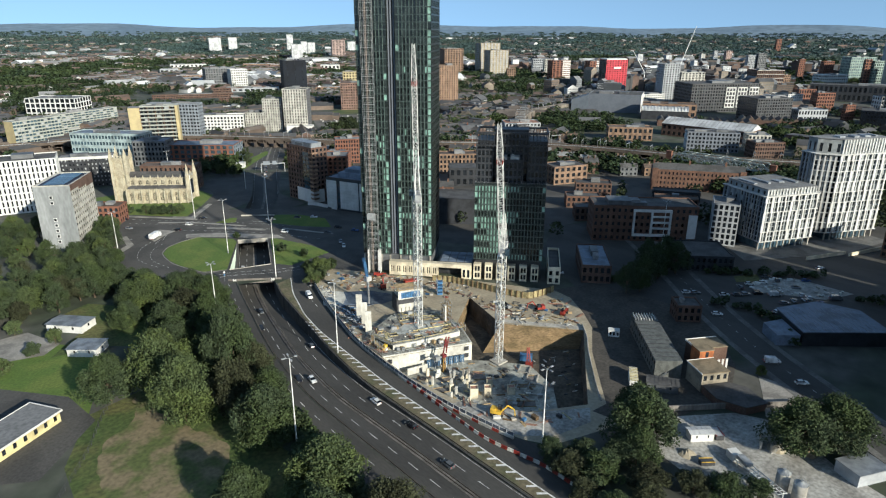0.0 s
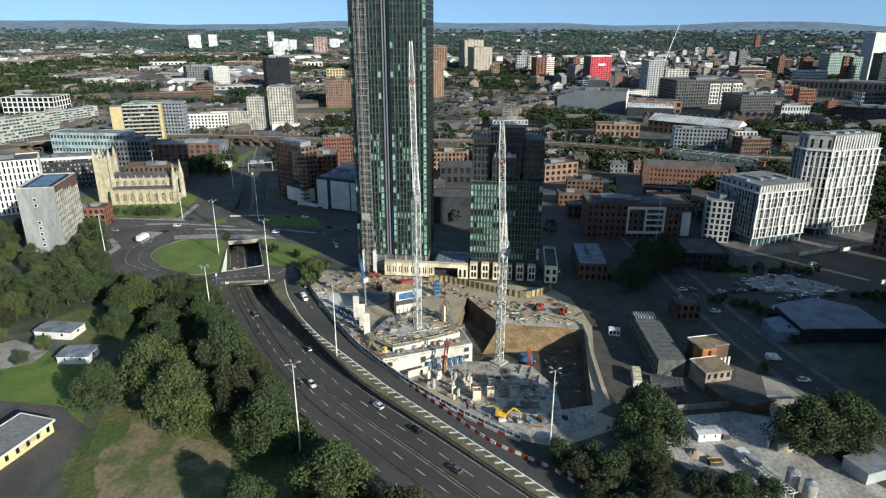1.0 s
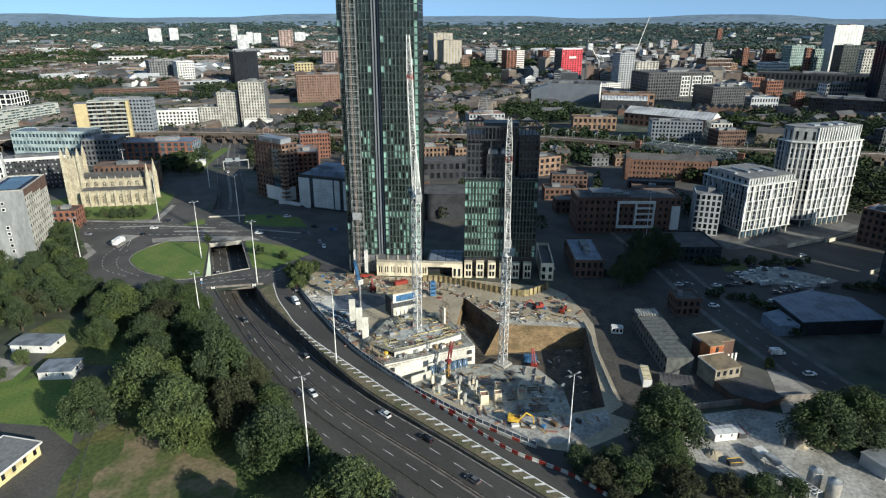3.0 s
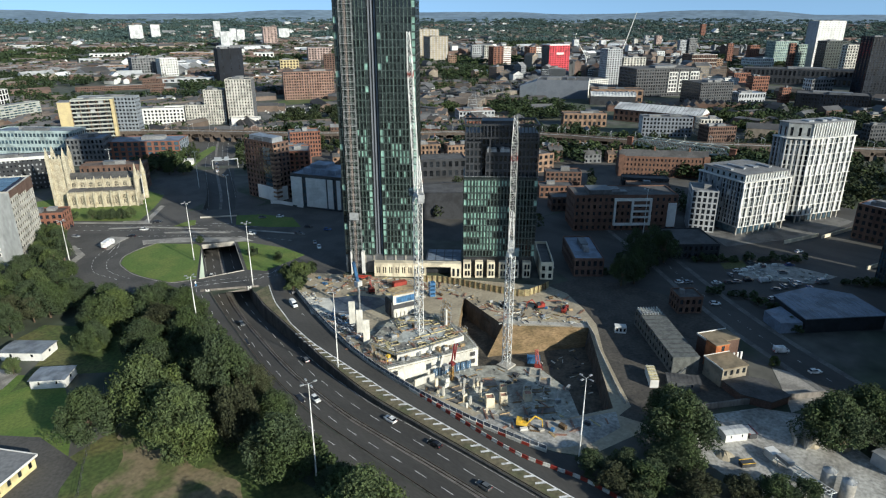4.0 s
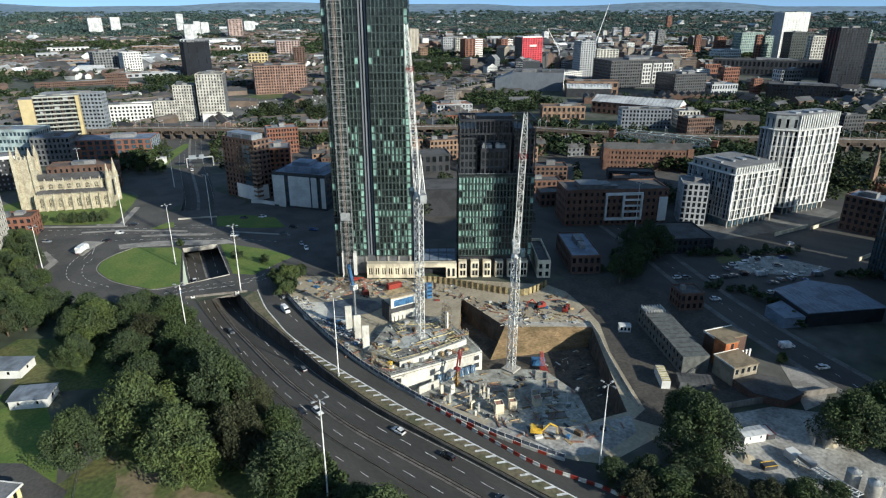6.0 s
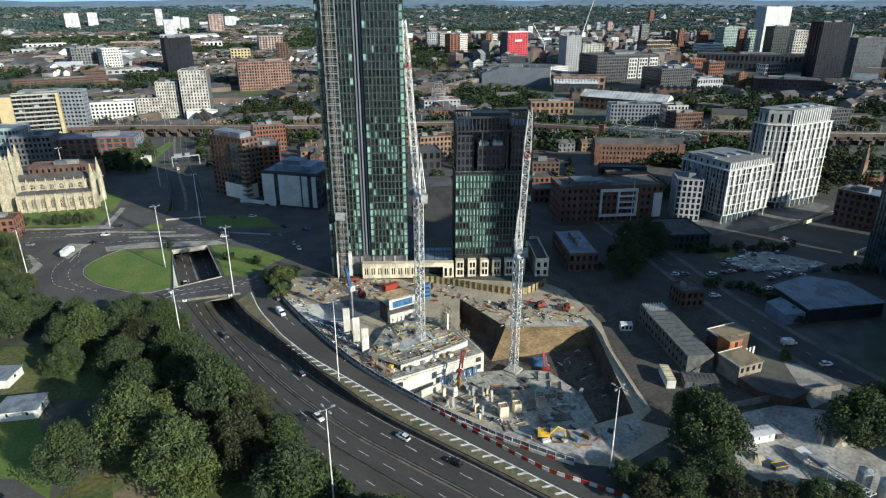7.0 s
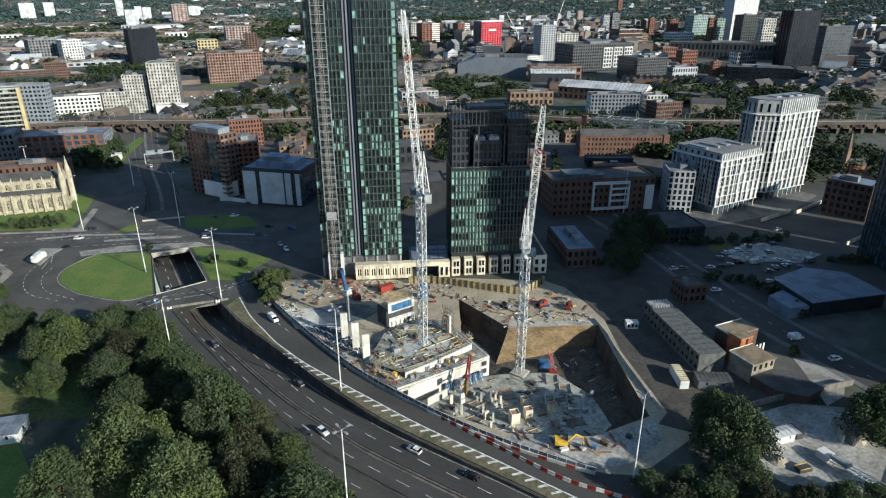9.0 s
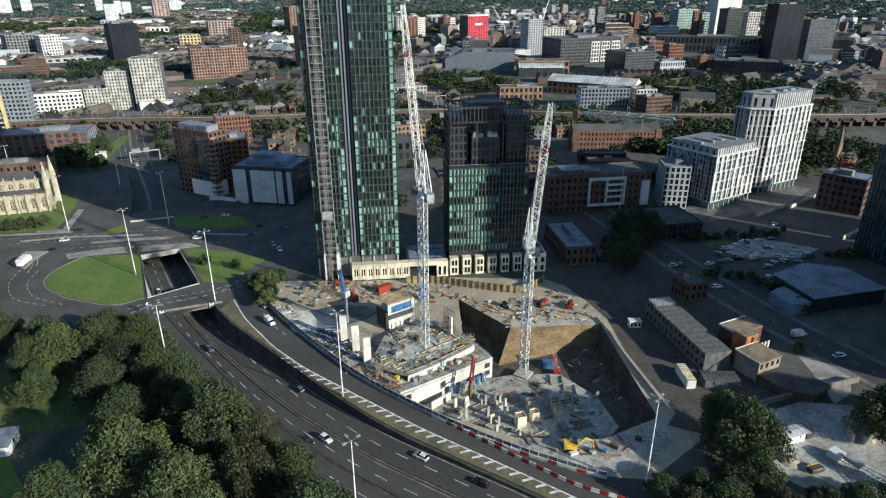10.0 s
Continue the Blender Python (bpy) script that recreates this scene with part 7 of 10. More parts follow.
# low scrub between the wood and the slip road
scrub_g, rng_s = Geo(), random.Random(77)
for p, h in along([np.array(q) for q in slip_l_out if 60 < q[1] < 250], 1.6):
    for _ in range(2):
        clump_tree(scrub_g, p[0] - rng_s.uniform(1.0, 7.0), p[1] + rng_s.uniform(-1, 1), 0, rng_s.uniform(1.2, 2.2), rng_s.uniform(1.5, 4.0), 70, 0.36, rng_s)
tagged(scrub_g.ob("roadside_scrub", leaf_dark), "dark green scrub along the slip road", "bushes", "", "stuff")

hedge_g = Geo()
for pts in ([(243, 103), (250, 90), (240, 76), (228, 66)], [(276, 122), (296, 100), (310, 84)], [(228, 150), (240, 142), (256, 150)], [(292, 64), (300, 52), (312, 44)]):
    for p, h in along([np.array(q) for q in smooth_line(pts, 2)], 1.8):
        clump_tree(hedge_g, p[0] + rng_s.uniform(-1.5, 1.5), p[1] + rng_s.uniform(-1.5, 1.5), 0, rng_s.uniform(1.0, 2.4), rng_s.uniform(1.5, 4.5), 60, 0.4, rng_s)
tagged(hedge_g.ob("hedge", leaf_dark), "dark straggling hedges round the parking plots", "hedge", "", "stuff")

# grassy bank, hut and sign gantry beside the road to the railway bridge
plate("grass_bank", [(202.8, 466.3), (207.8, 476.1), (229.5, 500.5), (264.9, 536.7), (262, 544), (220, 506), (206, 489), (198, 471.7)], 0.06, grass, "green bank beside the road", "bank", thick=0.03)
hut = thing("roadside_hut", at(209, 492, -38), "white roadside hut with a curved roof among trees", "hut")
Geo().box(0, 8, 0, 5, 0, 3.4).ob("wall", render_white, hut)
g = Geo()
for k in range(8):
    a0, a1 = math.pi * k / 8, math.pi * (k + 1) / 8
    g.add([(xx, 2.5 - 2.7 * math.cos(a), 3.4 + 1.3 * math.sin(a)) for xx in (-0.2, 8.2) for a in (a0, a1)], [(0, 1, 3, 2)])
g.ob("roof", roof_white, hut, "pale barrel roof")
for xx in (1.0, 4.6):
    Geo().box(xx, xx + 1.8, -0.06, -0.004, 1.0, 2.4).ob("window", glass_dark, hut)
sg = thing("sign_gantry", at(218.1, 461.9, math.degrees(math.atan2(-8.1, 16.1))), "grey sign gantry across the road", "gantry")
for xx in (0, 18):
    Geo().box(xx - 0.3, xx + 0.3, -0.3, 0.3, 0, 7.2).ob("post", steel_grey, sg)
Geo().box(-0.3, 18.3, -0.25, 0.25, 6.4, 7.2).ob("beam", steel_grey, sg)
for xx, w in ((1.6, 5.2), (8.6, 3.4)):
    Geo().box(xx, xx + w, -0.45, -0.3, 6.0, 9.0).ob("sign_panel", cladding_pale, sg, "pale grey back of a road sign")
for x, y, k, sc in ((204, 484, 1, 0.55), (222, 512, 2, 0.6), (232, 520, 1, 0.55), (240, 526, 5, 0.6), (216, 504, 5, 0.5)):
    plant_tree(x, y, k, sc, rng_t)

# ---- building site ----
SITE = [(146, 244), (137, 239), (130, 231), (123.2, 212), (115.5, 184.7), (111.8, 166.3), (109.8, 141.9), (110, 120.7), (112, 105.2), (115, 95), (119, 88), (132, 84), (145, 80),
        (168, 92), (188, 122), (197, 136), (204, 147), (205, 157), (187, 187), (163, 217.5), (155, 230)]
sheet("site_ground", SITE, [PIT], 0.03, site_ground, "rutted pale brown ground of the building site", "ground")
g, shaded_sides = Geo(), Geo()
n = len(PIT)
cx, cy = sum(p[0] for p in PIT) / n, sum(p[1] for p in PIT) / n
low = []
for i, (x, y) in enumerate(PIT):
    k = (0.97, 0.86, 0.97, 0.99, 0.98, 0.94, 0.98, 1.0, 1.0, 1.0, 1.0, 0.98)[i]
    low.append({0: (170.6, 175.6), 1: (151.4, 147.2)}.get(i, (cx + (x - cx) * k, cy + (y - cy) * k)))
for i in range(n):
    if i in (8, 9, 10):
        continue
    a, b, c, d = PIT[i], PIT[(i + 1) % n], low[(i + 1) % n], low[i]
    if i == 0:
        c = (162.9, 150.6)
    # sides 0, 2 and 3 go dark: their shade is put into the colour
    clay_g, g = g, (shaded_sides if i in (0, 2, 3) else g)
    rows, cols = 5, 10
    base = len(g.v)
    rr = random.Random(i)
    for r in range(rows + 1):
        for q in range(cols + 1):
            s, t = q / cols, r / rows
            p = Vector(((a[0] * (1 - s) + b[0] * s) * (1 - t) + (d[0] * (1 - s) + c[0] * s) * t, (a[1] * (1 - s) + b[1] * s) * (1 - t) + (d[1] * (1 - s) + c[1] * s) * t, PIT_Z * t))
            if 0 < r < rows and 0 < q < cols:
                p += Vector((rr.uniform(-0.5, 0.5), rr.uniform(-0.5, 0.5), rr.uniform(-0.3, 0.3)))
            g.v.append(tuple(p))
    for r in range(rows):
        for q in range(cols):
            k = base + r * (cols + 1) + q
            g.f.append((k, k + cols + 1, k + cols + 2, k + 1))
    g = clay_g
g.add([(163.5, 149.5, 0), (162.9, 150.6, PIT_Z), (151.4, 147.2, PIT_Z)], [(0, 1, 2)])
tagged(shaded_sides.ob("piled_wall", mat("piled_wall", (0.075, 0.062, 0.05), 0.9, var=0.4, scale=0.3, fine=1.2, stretch=(1, 1, 0.3), bump=0.08)), "dark sheet-piled side of the excavation", "pit", "", "structure")
tagged(g.ob("pit_walls", clay), "steep brown clay sides of the excavation", "pit", "", "structure")
# floor earth darkened: the pit's shade is put into its colour
sheet("pit_floor", [(p[0] + (p[0] - cx) * 0.03, p[1] + (p[1] - cy) * 0.03) for p in low[:1] + [(164, 151)] + low[1:]], [], PIT_Z + 0.05, mat("pit_floor_shade", (0.1, 0.082, 0.06), 0.9, var=0.45, scale=0.2, fine=0.9, other=(0.05, 0.043, 0.034), bump=0.06), "dark muddy floor of the excavation", "pit", None)
slab = [(112.8, 141), (113.4, 156), (118.6, 154.8), (142, 145), (148, 139), (156, 128), (151, 113), (141, 103), (127, 105), (116, 122)]
plate("base_slab", slab, PIT_Z + 1.5, mat("base_slab", (0.37, 0.365, 0.315), 0.85, var=0.45, scale=0.25, fine=1.0, other=(0.21, 0.2, 0.17), patch=(0.44, 0.6)), "grey concrete base slab with starter bars", "slab", thick=1.5)
plate("hardstanding", [(112, 121), (112.5, 106), (116, 96), (124, 90), (136, 87.5), (142, 92), (126, 102.5), (114.2, 121)], 0.06, gravel_white, "pale crushed stone hardstanding", "ground", thick=0.05)

# part-built deck with its white walls
deck = thing("part_built_deck", pose(0, 0, 0), "part-built concrete frame with white walls and decks", "building frame")
g = Geo().prism([(113.5, 171), (113.2, 158.6), (119, 156.4), (143.4, 146.2), (150.4, 160.6), (155, 172), (146, 182), (124, 183)], -0.4, 0.35)
g.ob("lower_deck", slab_grey, deck, "pale concrete deck")
g = Geo().prism([(117.4, 173.5), (118.7, 161), (126.7, 157.6), (144, 153.0), (147, 160.4), (149, 171), (142, 177.8), (133.4, 180.4)], 1.7, 2.0)
g.ob("upper_deck", slab_grey, deck, "upper formwork deck strewn with timber")
walls_ = (("main_wall", [(113, 158.4), (118.8, 155.9), (143.6, 145.5)], PIT_Z, 0.5), ("end_wall", [(143.8, 145.6), (151, 160.6)], PIT_Z, 0.2), ("upper_wall", [(118.8, 160.0), (126.7, 157.0), (144, 152.4)], 0.35, 2.2), ("upper_end_wall", [(144.2, 152.6), (147.3, 160.4)], 0.35, 2.2))
for nm, pts, z0, z1 in walls_:
    g = Geo()
    sweep(g, [np.array((*p, 0.0)) for p in pts], 0.45, z0, z1)
    g.ob(nm, concrete_white, deck, "fresh white concrete wall")
# dark panels on the uncut wall stand for the shade in small windows
for x, y, z in ((115.2, 157.1, -2.6), (141.6, 146.0, -2.2), (141.6, 146.0, -5.0), (138.9, 147.1, -5.0)):
    Geo().box(-0.8, 0.8, -0.32, -0.25, 0, 1.6).ob("window_opening", steel_dark, deck).matrix_basis = pose(x, y, z, 0, 0, -22.5)

# lattice masts
def lattice(g, a, b, w, step, chord=0.11, brace=0.06, tip=None):
    """A square lattice boom from a to b."""
    a, b = Vector(a), Vector(b)
    L = (b - a).length
    q = (b - a).to_track_quat("Z", "Y").to_matrix()
    n = max(1, round(L / step))

    def pt(k, i):
        t = k / n
        ww = (w if tip is None else w + (tip - w) * max(0, (t - 0.8) / 0.2)) / 2
        sx, sy = ((-1, -1), (1, -1), (1, 1), (-1, 1))[i % 4]
        return a + (b - a) * t + q @ Vector((sx * ww, sy * ww, 0))
    for i in range(4):
        g.bar(pt(0, i), pt(int(0.8 * n), i), chord)
        g.bar(pt(int(0.8 * n), i), pt(n, i), chord)
    for k in range(n):
        for i in range(4):
            if k % 2:
                g.bar(pt(k, i), pt(k + 1, i + 1), brace)
            else:
                g.bar(pt(k, i + 1), pt(k + 1, i), brace)
            g.bar(pt(k, i), pt(k, i + 1), brace * 0.9)


def tower_crane(base, slew_z, tip, label, w=2.1):
    bx, by, bz = base
    root = thing("tower_crane", pose(bx, by, bz), label, "tower crane", "tower cranes")
    H = slew_z - bz
    t = Vector(tip) - Vector(base)
    back = -Vector((t.x, t.y, 0)).normalized()
    g = Geo()
    lattice(g, (0, 0, 0.4), (0, 0, H - 1.2), w, 1.9, 0.13, 0.075)
    g.ob("mast", steel_white, root, "white lattice mast")
    Geo().box(-2.4, 2.4, -2.4, 2.4, -0.1, 0.5).ob("base_block", concrete, root)
    g = Geo().bar((0, 0, H - 1.3), (0, 0, H - 0.4), 1.5, 12).bar((0, 0, H - 0.4), (0, 0, H + 0.4), 1.25, 12)
    g.ob("slew_ring", steel_white, root)
    rot = math.degrees(math.atan2(t.y, t.x))
    m = pose(0, 0, H, 0, 0, rot)
    g = Geo().box(-7.5, 1.5, -1.1, 1.1, 0.3, 0.75, m)
    for s in (-1.05, 1.05):
        g.bar(m @ Vector((-7.4, s, 1.7)), m @ Vector((1, s, 1.7)), 0.05)
        for k in range(6):
            g.bar(m @ Vector((-7.4 + 1.6 * k, s, 0.7)), m @ Vector((-7.4 + 1.6 * k, s, 1.7)), 0.04)
    g.ob("counter_jib", steel_white, root, "white counter jib deck")
    Geo().box(-7.6, -5.0, -1.0, 1.0, -1.0, 1.6, m).box(-4.6, -2.8, -0.9, 0.9, 0.8, 2.4, m).ob("counterweight", steel_grey, root, "grey counterweight and winch")
    apex = m @ Vector((-2.6, 0, 13.0))
    g = Geo()
    for s in (-0.9, 0.9):
        g.bar(m @ Vector((0.6, s, 0.7)), apex + m.to_3x3() @ Vector((0, s * 0.4, 0)), 0.14)
        g.bar(m @ Vector((-6.5, s, 0.7)), apex + m.to_3x3() @ Vector((0, s * 0.4, 0)), 0.12)
        g.bar(m @ Vector((-3.2, s, 0.7)), apex + m.to_3x3() @ Vector((0, s * 0.4, -3)), 0.09)
    for k in range(5):
        f = k / 5
        p0, p1 = m @ Vector((0.6 - 3.2 * f, -0.8, 0.7 + 12.3 * f)), m @ Vector((0.6 - 3.2 * f, 0.8, 0.7 + 12.3 * f))
        g.bar(p0, p1, 0.07)
        g.bar(p0, m @ Vector((-6.5 + 3.9 * f, -0.8, 0.7 + 12.3 * f)), 0.06)
    g.ob("a_frame", steel_white, root, "white A-frame")
    Geo().box(0.2, 2.0, 1.2, 2.7, -0.6, 1.7, m).ob("cab", glass_blue, root, "small glazed cab")
    foot = m @ Vector((1.2, 0, 1.0))
    g = Geo()
    lattice(g, foot, t, 1.75, 1.9, 0.1, 0.06, 0.9)
    g.ob("jib", steel_white, root, "white luffing lattice jib")
    g = Geo()
    for s in (-0.3, 0.3):
        g.bar(apex + Vector((0, 0, s)), t * 0.985 + foot * 0.015 + Vector((0, 0, s)), 0.03)
    g.ob("pendants", steel_grey, root)
    mid = foot + (t - foot) * 0.72
    band = Geo()
    lattice(band, mid, mid + (t - foot) * 0.03, 1.8, 1.0, 0.13, 0.09)
    band.ob("red_band", paint_red, root, "red painted jib band")
    return root


tower_crane((135.0, 165.3, 0.4), 53.5, (143.6, 177.0, 103.4), "white luffing tower crane on the part-built deck")
tower_crane((149.4, 137.2, PIT_Z + 1.5), 36.2, (135.4, 127.3, 82.4), "white luffing tower crane standing in the pit")

# tall wall panels, a core and pale columns
for x, y in ((126.1, 191.5), (123.3, 183.9), (119.8, 176.2)):
    o = thing("wall_panel", pose(x, y, 0, 0, 0, -40), "tall white precast wall panel", "wall panel", "standing wall panels")
    Geo().box(-1.15, 1.15, -0.25, 0.25, 0, 9.4).box(-0.95, 0.95, -0.3, -0.24, 0.6, 8.6).ob("panel", concrete_white, o)
    Geo().bar((0.8, 0.2, 5), (0.8, 3, 0.1), 0.07).bar((-0.8, 0.2, 5), (-0.8, 3, 0.1), 0.07).ob("prop", steel_grey, o)


def fence_line(line, h=2.1, gap=2.4):
    """Hoarding of single mesh panels on a red and white barrier foot."""
    root = thing("site_fence", pose(0, 0, 0), "site fence panels on red and white barriers", "fence")
    panel = Geo().box(0, gap - 0.08, -0.04, 0.04, 0.9, h)
    frame_ = Geo()
    for x in (0, gap - 0.08):
        frame_.bar((x, -0.06, 0), (x, -0.06, h + 0.05), 0.06)
    frame_.bar((0, -0.06, h), (gap, -0.06, h), 0.05).bar((0, -0.06, 0.9), (gap, -0.06, 0.9), 0.05)
    red = Geo().box(0, gap - 0.1, -0.3, 0.25, 0, 0.85)
    data = {}
    for k, (p, hd) in enumerate(along(line, gap)[:130]):
        for nm, g, mt in (("mesh_panel", panel, fence_mesh), ("panel_frame", frame_, steel_white), ("barrier_foot", red, (paint_red if k % 3 == 0 else concrete_white) if p[1] < 146 else concrete)):
            key = nm + mt.name
            if key in data:
                o = new(nm, data[key])
                o.parent = root
            else:
                o = g.ob(nm, mt, root)
                data[key] = o.data
            o.matrix_basis = pose(p[0], p[1], 0.02, 0, 0, hd)
    return root


fence_mesh = mat("fence_mesh", (0.12, 0.14, 0.17), 0.7, var=0.3, fine=2, rnd=0.4)
fence_line([np.array(p) for p in smooth_line([(129, 231.0), (122.8, 212.2), (115.1, 184.7), (111.5, 166.3), (109.5, 141.9), (109.8, 120.7), (111.7, 105.2), (112.8, 99)], 2)])


def barrier_row(line, gap=2.0):
    root = thing("traffic_barriers", pose(0, 0, 0), "row of red and white plastic traffic barriers", "traffic barrier")
    g = Geo().box(0, gap - 0.06, -0.25, 0.25, 0, 0.3).box(0.05, gap - 0.1, -0.12, 0.12, 0.3, 0.95)
    data = {}
    for k, (p, hd) in enumerate(along(line, gap)[:120]):
        mt = paint_red if k % 2 else concrete_white
        if mt.name in data:
            o = new("barrier", data[mt.name])
            o.parent = root
        else:
            o = g.ob("barrier", mt, root)
            data[mt.name] = o.data
        o.matrix_basis = pose(p[0], p[1], 0.02, 0, 0, hd)


barrier_row([np.array(p) for p in smooth_line([(109.3, 138.7), (107.8, 117.5), (107.2, 102.4), (108.9, 92), (110.4, 83.1), (110, 70)], 2)])

# its dark tone starts where the sunlit sand ends: shade put into colour
plate("haul_road", [(187.5, 124), (197, 135.6), (204.4, 147), (206, 157), (226, 150), (232, 100), (200, 74), (178, 66), (158, 72), (143, 80), (141, 90.5), (147.5, 90), (156, 98), (171, 112)], 0.055, mat("haul_shaded", (0.074, 0.065, 0.054), 0.95, var=0.4, scale=0.15, fine=0.9, other=(0.052, 0.046, 0.04)), "dusty tarmac haul road beside the pit", "road", thick=0.02)

# ---- parkland and small buildings on the west side ----
plate("lawn", [(5, 252), (24, 252), (40, 232), (34, 205), (27, 188), (22, 190), (8, 222), (-20, 240)], 0.02, grass, "rough green meadow beside the sheds", "lawn", thick=0.02)
plate("car_park", [(5, 262), (24, 262), (31, 244), (25, 238), (4, 244)], 0.035, paving, "worn grey car park", "car park", thick=0.02)
plate("meadow", [(26, 234), (41, 233), (62, 214), (72, 246), (48, 276), (32, 268), (40, 250)], 0.03, grass_rough, "dry grass round the metal sheds", "meadow", thick=0.02)
plate("service_yard", [(-10, 226), (10, 222), (25, 203), (28, 184), (10, 165), (-30, 190)], 0.03, asphalt_old, "worn asphalt yard round the yellow block", "yard", thick=0.02)
earth_grass = mat("earth_grass", (0.19, 0.15, 0.085), 0.95, var=0.35, scale=0.11, fine=0.8, other=(0.085, 0.105, 0.03), patch=(0.44, 0.58), bump=0.03)


def ragged(pts, amp, seed):
    """A rounded outline with an uneven edge."""
    loop = smooth_line(pts + pts[:1], 1.5)[:-1]
    return [(p[0] + amp * noise.noise(Vector((p[0] / 5, p[1] / 5, seed))), p[1] + amp * noise.noise(Vector((p[0] / 5, p[1] / 5, seed + 9)))) for p in loop]


plate("bare_earth", ragged([(41, 189), (36, 178), (24, 165), (22, 140), (40, 130), (52, 146), (48, 160), (44, 172)], 2.4, 2), 0.04, earth_grass, "trodden bare earth in the meadow", "ground", thick=0.02)
plate("meadow", [(43, 192), (27, 188), (16, 166), (14, 130), (40, 110), (66, 110), (60, 160), (58, 190)], 0.02, grass_rough, "long dry meadow grass", "meadow", thick=0.015)


def shed(name, label, x, y, ang, w, d, h, ridge, wall_m, roof_m, cat="shed"):
    root = thing(name, at(x, y, ang), label, cat)
    g, panes = Geo(), []
    facade(g, panes, (0, 0, 0), (1, 0, 0), 0, h, w, 2, 1, 0.12, 0.35, 0.1, 0.45)
    facade(g, panes, (w, 0, 0), (0, 1, 0), 0, h, d, 1, 1, 0.12, 0.35, 0.1, 0.45)
    plain(g, (w, d, 0), (-1, 0, 0), 0, h, w)
    plain(g, (0, d, 0), (0, -1, 0), 0, h, d)
    g.ob("wall", wall_m, root)
    put_panes(root, panes, glass_dark)
    g = Geo()
    gable(g, -0.4, w + 0.4, 0, d, h, h + ridge, True, 0.4)
    g.ob("roof", roof_m, root)
    r = Geo()
    n = int(w / 1.1)
    for k in range(n + 1):
        xx = -0.4 + (w + 0.8) * k / n
        r.bar((xx, -0.4, h + 0.02), (xx, d / 2, h + ridge + 0.05), 0.04).bar((xx, d / 2, h + ridge + 0.05), (xx, d + 0.4, h + 0.02), 0.04)
    r.ob("roof_ribs", roof_m, root)
    return root


shed("shed", "long pale shed with a blue grey metal roof", 29.8, 258.1, -48.7, 14.3, 8.2, 3.0, 0.3, render_white, roof_tin)
shed("shed", "small white shed with a blue grey metal roof", 30.9, 231.2, -41.5, 10.3, 8.0, 3.0, 0.3, render_white, roof_tin)
yb = thing("classroom_block", at(-18, 166.5, 31.5), "yellow rendered single-storey block with a flat grey roof", "building")
g, panes = Geo(), []
yellow_wall = mat("yellow_wall", (0.62, 0.52, 0.27), 0.85, var=0.1, scale=0.2, fine=1)
facade(g, panes, (0, 0, 0), (1, 0, 0), 0, 3.4, 45, 14, 1, 0.35, 0.5, 0.15, 0.3)
facade(g, panes, (45, 0, 0), (0, 1, 0), 0, 3.4, 11, 3, 1, 0.4, 0.5, 0.15, 0.3)
plain(g, (45, 11, 0), (-1, 0, 0), 0, 3.4, 45)
plain(g, (0, 11, 0), (0, -1, 0), 0, 3.4, 11)
g.ob("wall", yellow_wall, yb)
Geo().box(-0.5, 45.5, -0.5, 11.5, 3.4, 3.75).ob("roof", roof_grey, yb)
Geo().box(-0.6, 45.6, -0.65, -0.45, 3.35, 3.95).box(45.4, 45.65, -0.45, 11.6, 3.35, 3.95).box(-0.6, 45.4, 11.4, 11.6, 3.35, 3.95).ob("fascia", render_white, yb, "white roof edge")
Geo().box(45.01, 45.25, 1.0, 7.5, 0.3, 3.2).ob("yellow_panel", mat("panel_yellow", (0.75, 0.62, 0.04), 0.6, var=0.1), yb, "bright yellow end panel")
put_panes(yb, panes, glass_dark)
fence_run = thing("mesh_fence", pose(0, 0, 0), "thin green mesh fence along the yard", "fence")
line = [np.array((*p, 0.0)) for p in smooth_line([(46, 214), (40, 200), (30, 184), (22, 168), (10, 150)], 3)]
g = Geo()
for z in (0.6, 1.2, 1.8):
    sweep(g, line, 0.04, z, z + 0.06)
g.ob("wires", steel_dark, fence_run)
for p, h in along(line, 3.0):
    Geo().box(-0.04, 0.04, -0.04, 0.04, 0, 2.0).ob("post", steel_dark, fence_run).matrix_basis = pose(p[0], p[1], 0)
plate("footway", [(54, 320), (72, 328), (86, 342), (87.5, 360), (84, 361), (83, 344), (71, 332), (52, 324)], 0.1, paving, "pale footway round the junction", "pavement", thick=0.1)
plate("traffic_island", [(105.1, 360.7), (95, 352), (95.8, 340.4), (104.2, 348.2), (111, 352)], 0.14, paving, "paved traffic island with kerbs", "traffic island", thick=0.14)
for pts in ([(66, 424), (92, 411.5), (130, 367.5), (128.5, 366), (90.5, 409.5), (65, 421)],
            [(110, 376), (125.2, 363.2), (146, 336), (145, 334.6), (124, 361.6), (109, 374)], [(160, 318), (176, 290), (175, 288.6), (158.6, 316.6)]):
    plate("median_island", pts, 0.13, paving, "narrow paved median with kerbs", "median", thick=0.13)
for pts in ([(84, 300), (80.5, 316), (86, 332), (96, 343)], [(88, 296), (85.5, 312), (90, 326), (99, 335)], [(100, 350), (112, 352), (130, 335), (150, 312), (166, 285)], [(96, 385), (118, 362), (138, 340), (160, 312)], [(100, 392), (122, 368), (144, 345), (166, 318)], [(103, 268), (114, 262), (126, 256), (138, 258)]):
    dashes("lane_marking", [np.array((*p, 0.0)) for p in smooth_line(pts, 2)], 4.0, 2.0, 0.18, "white broken line on the roundabout")
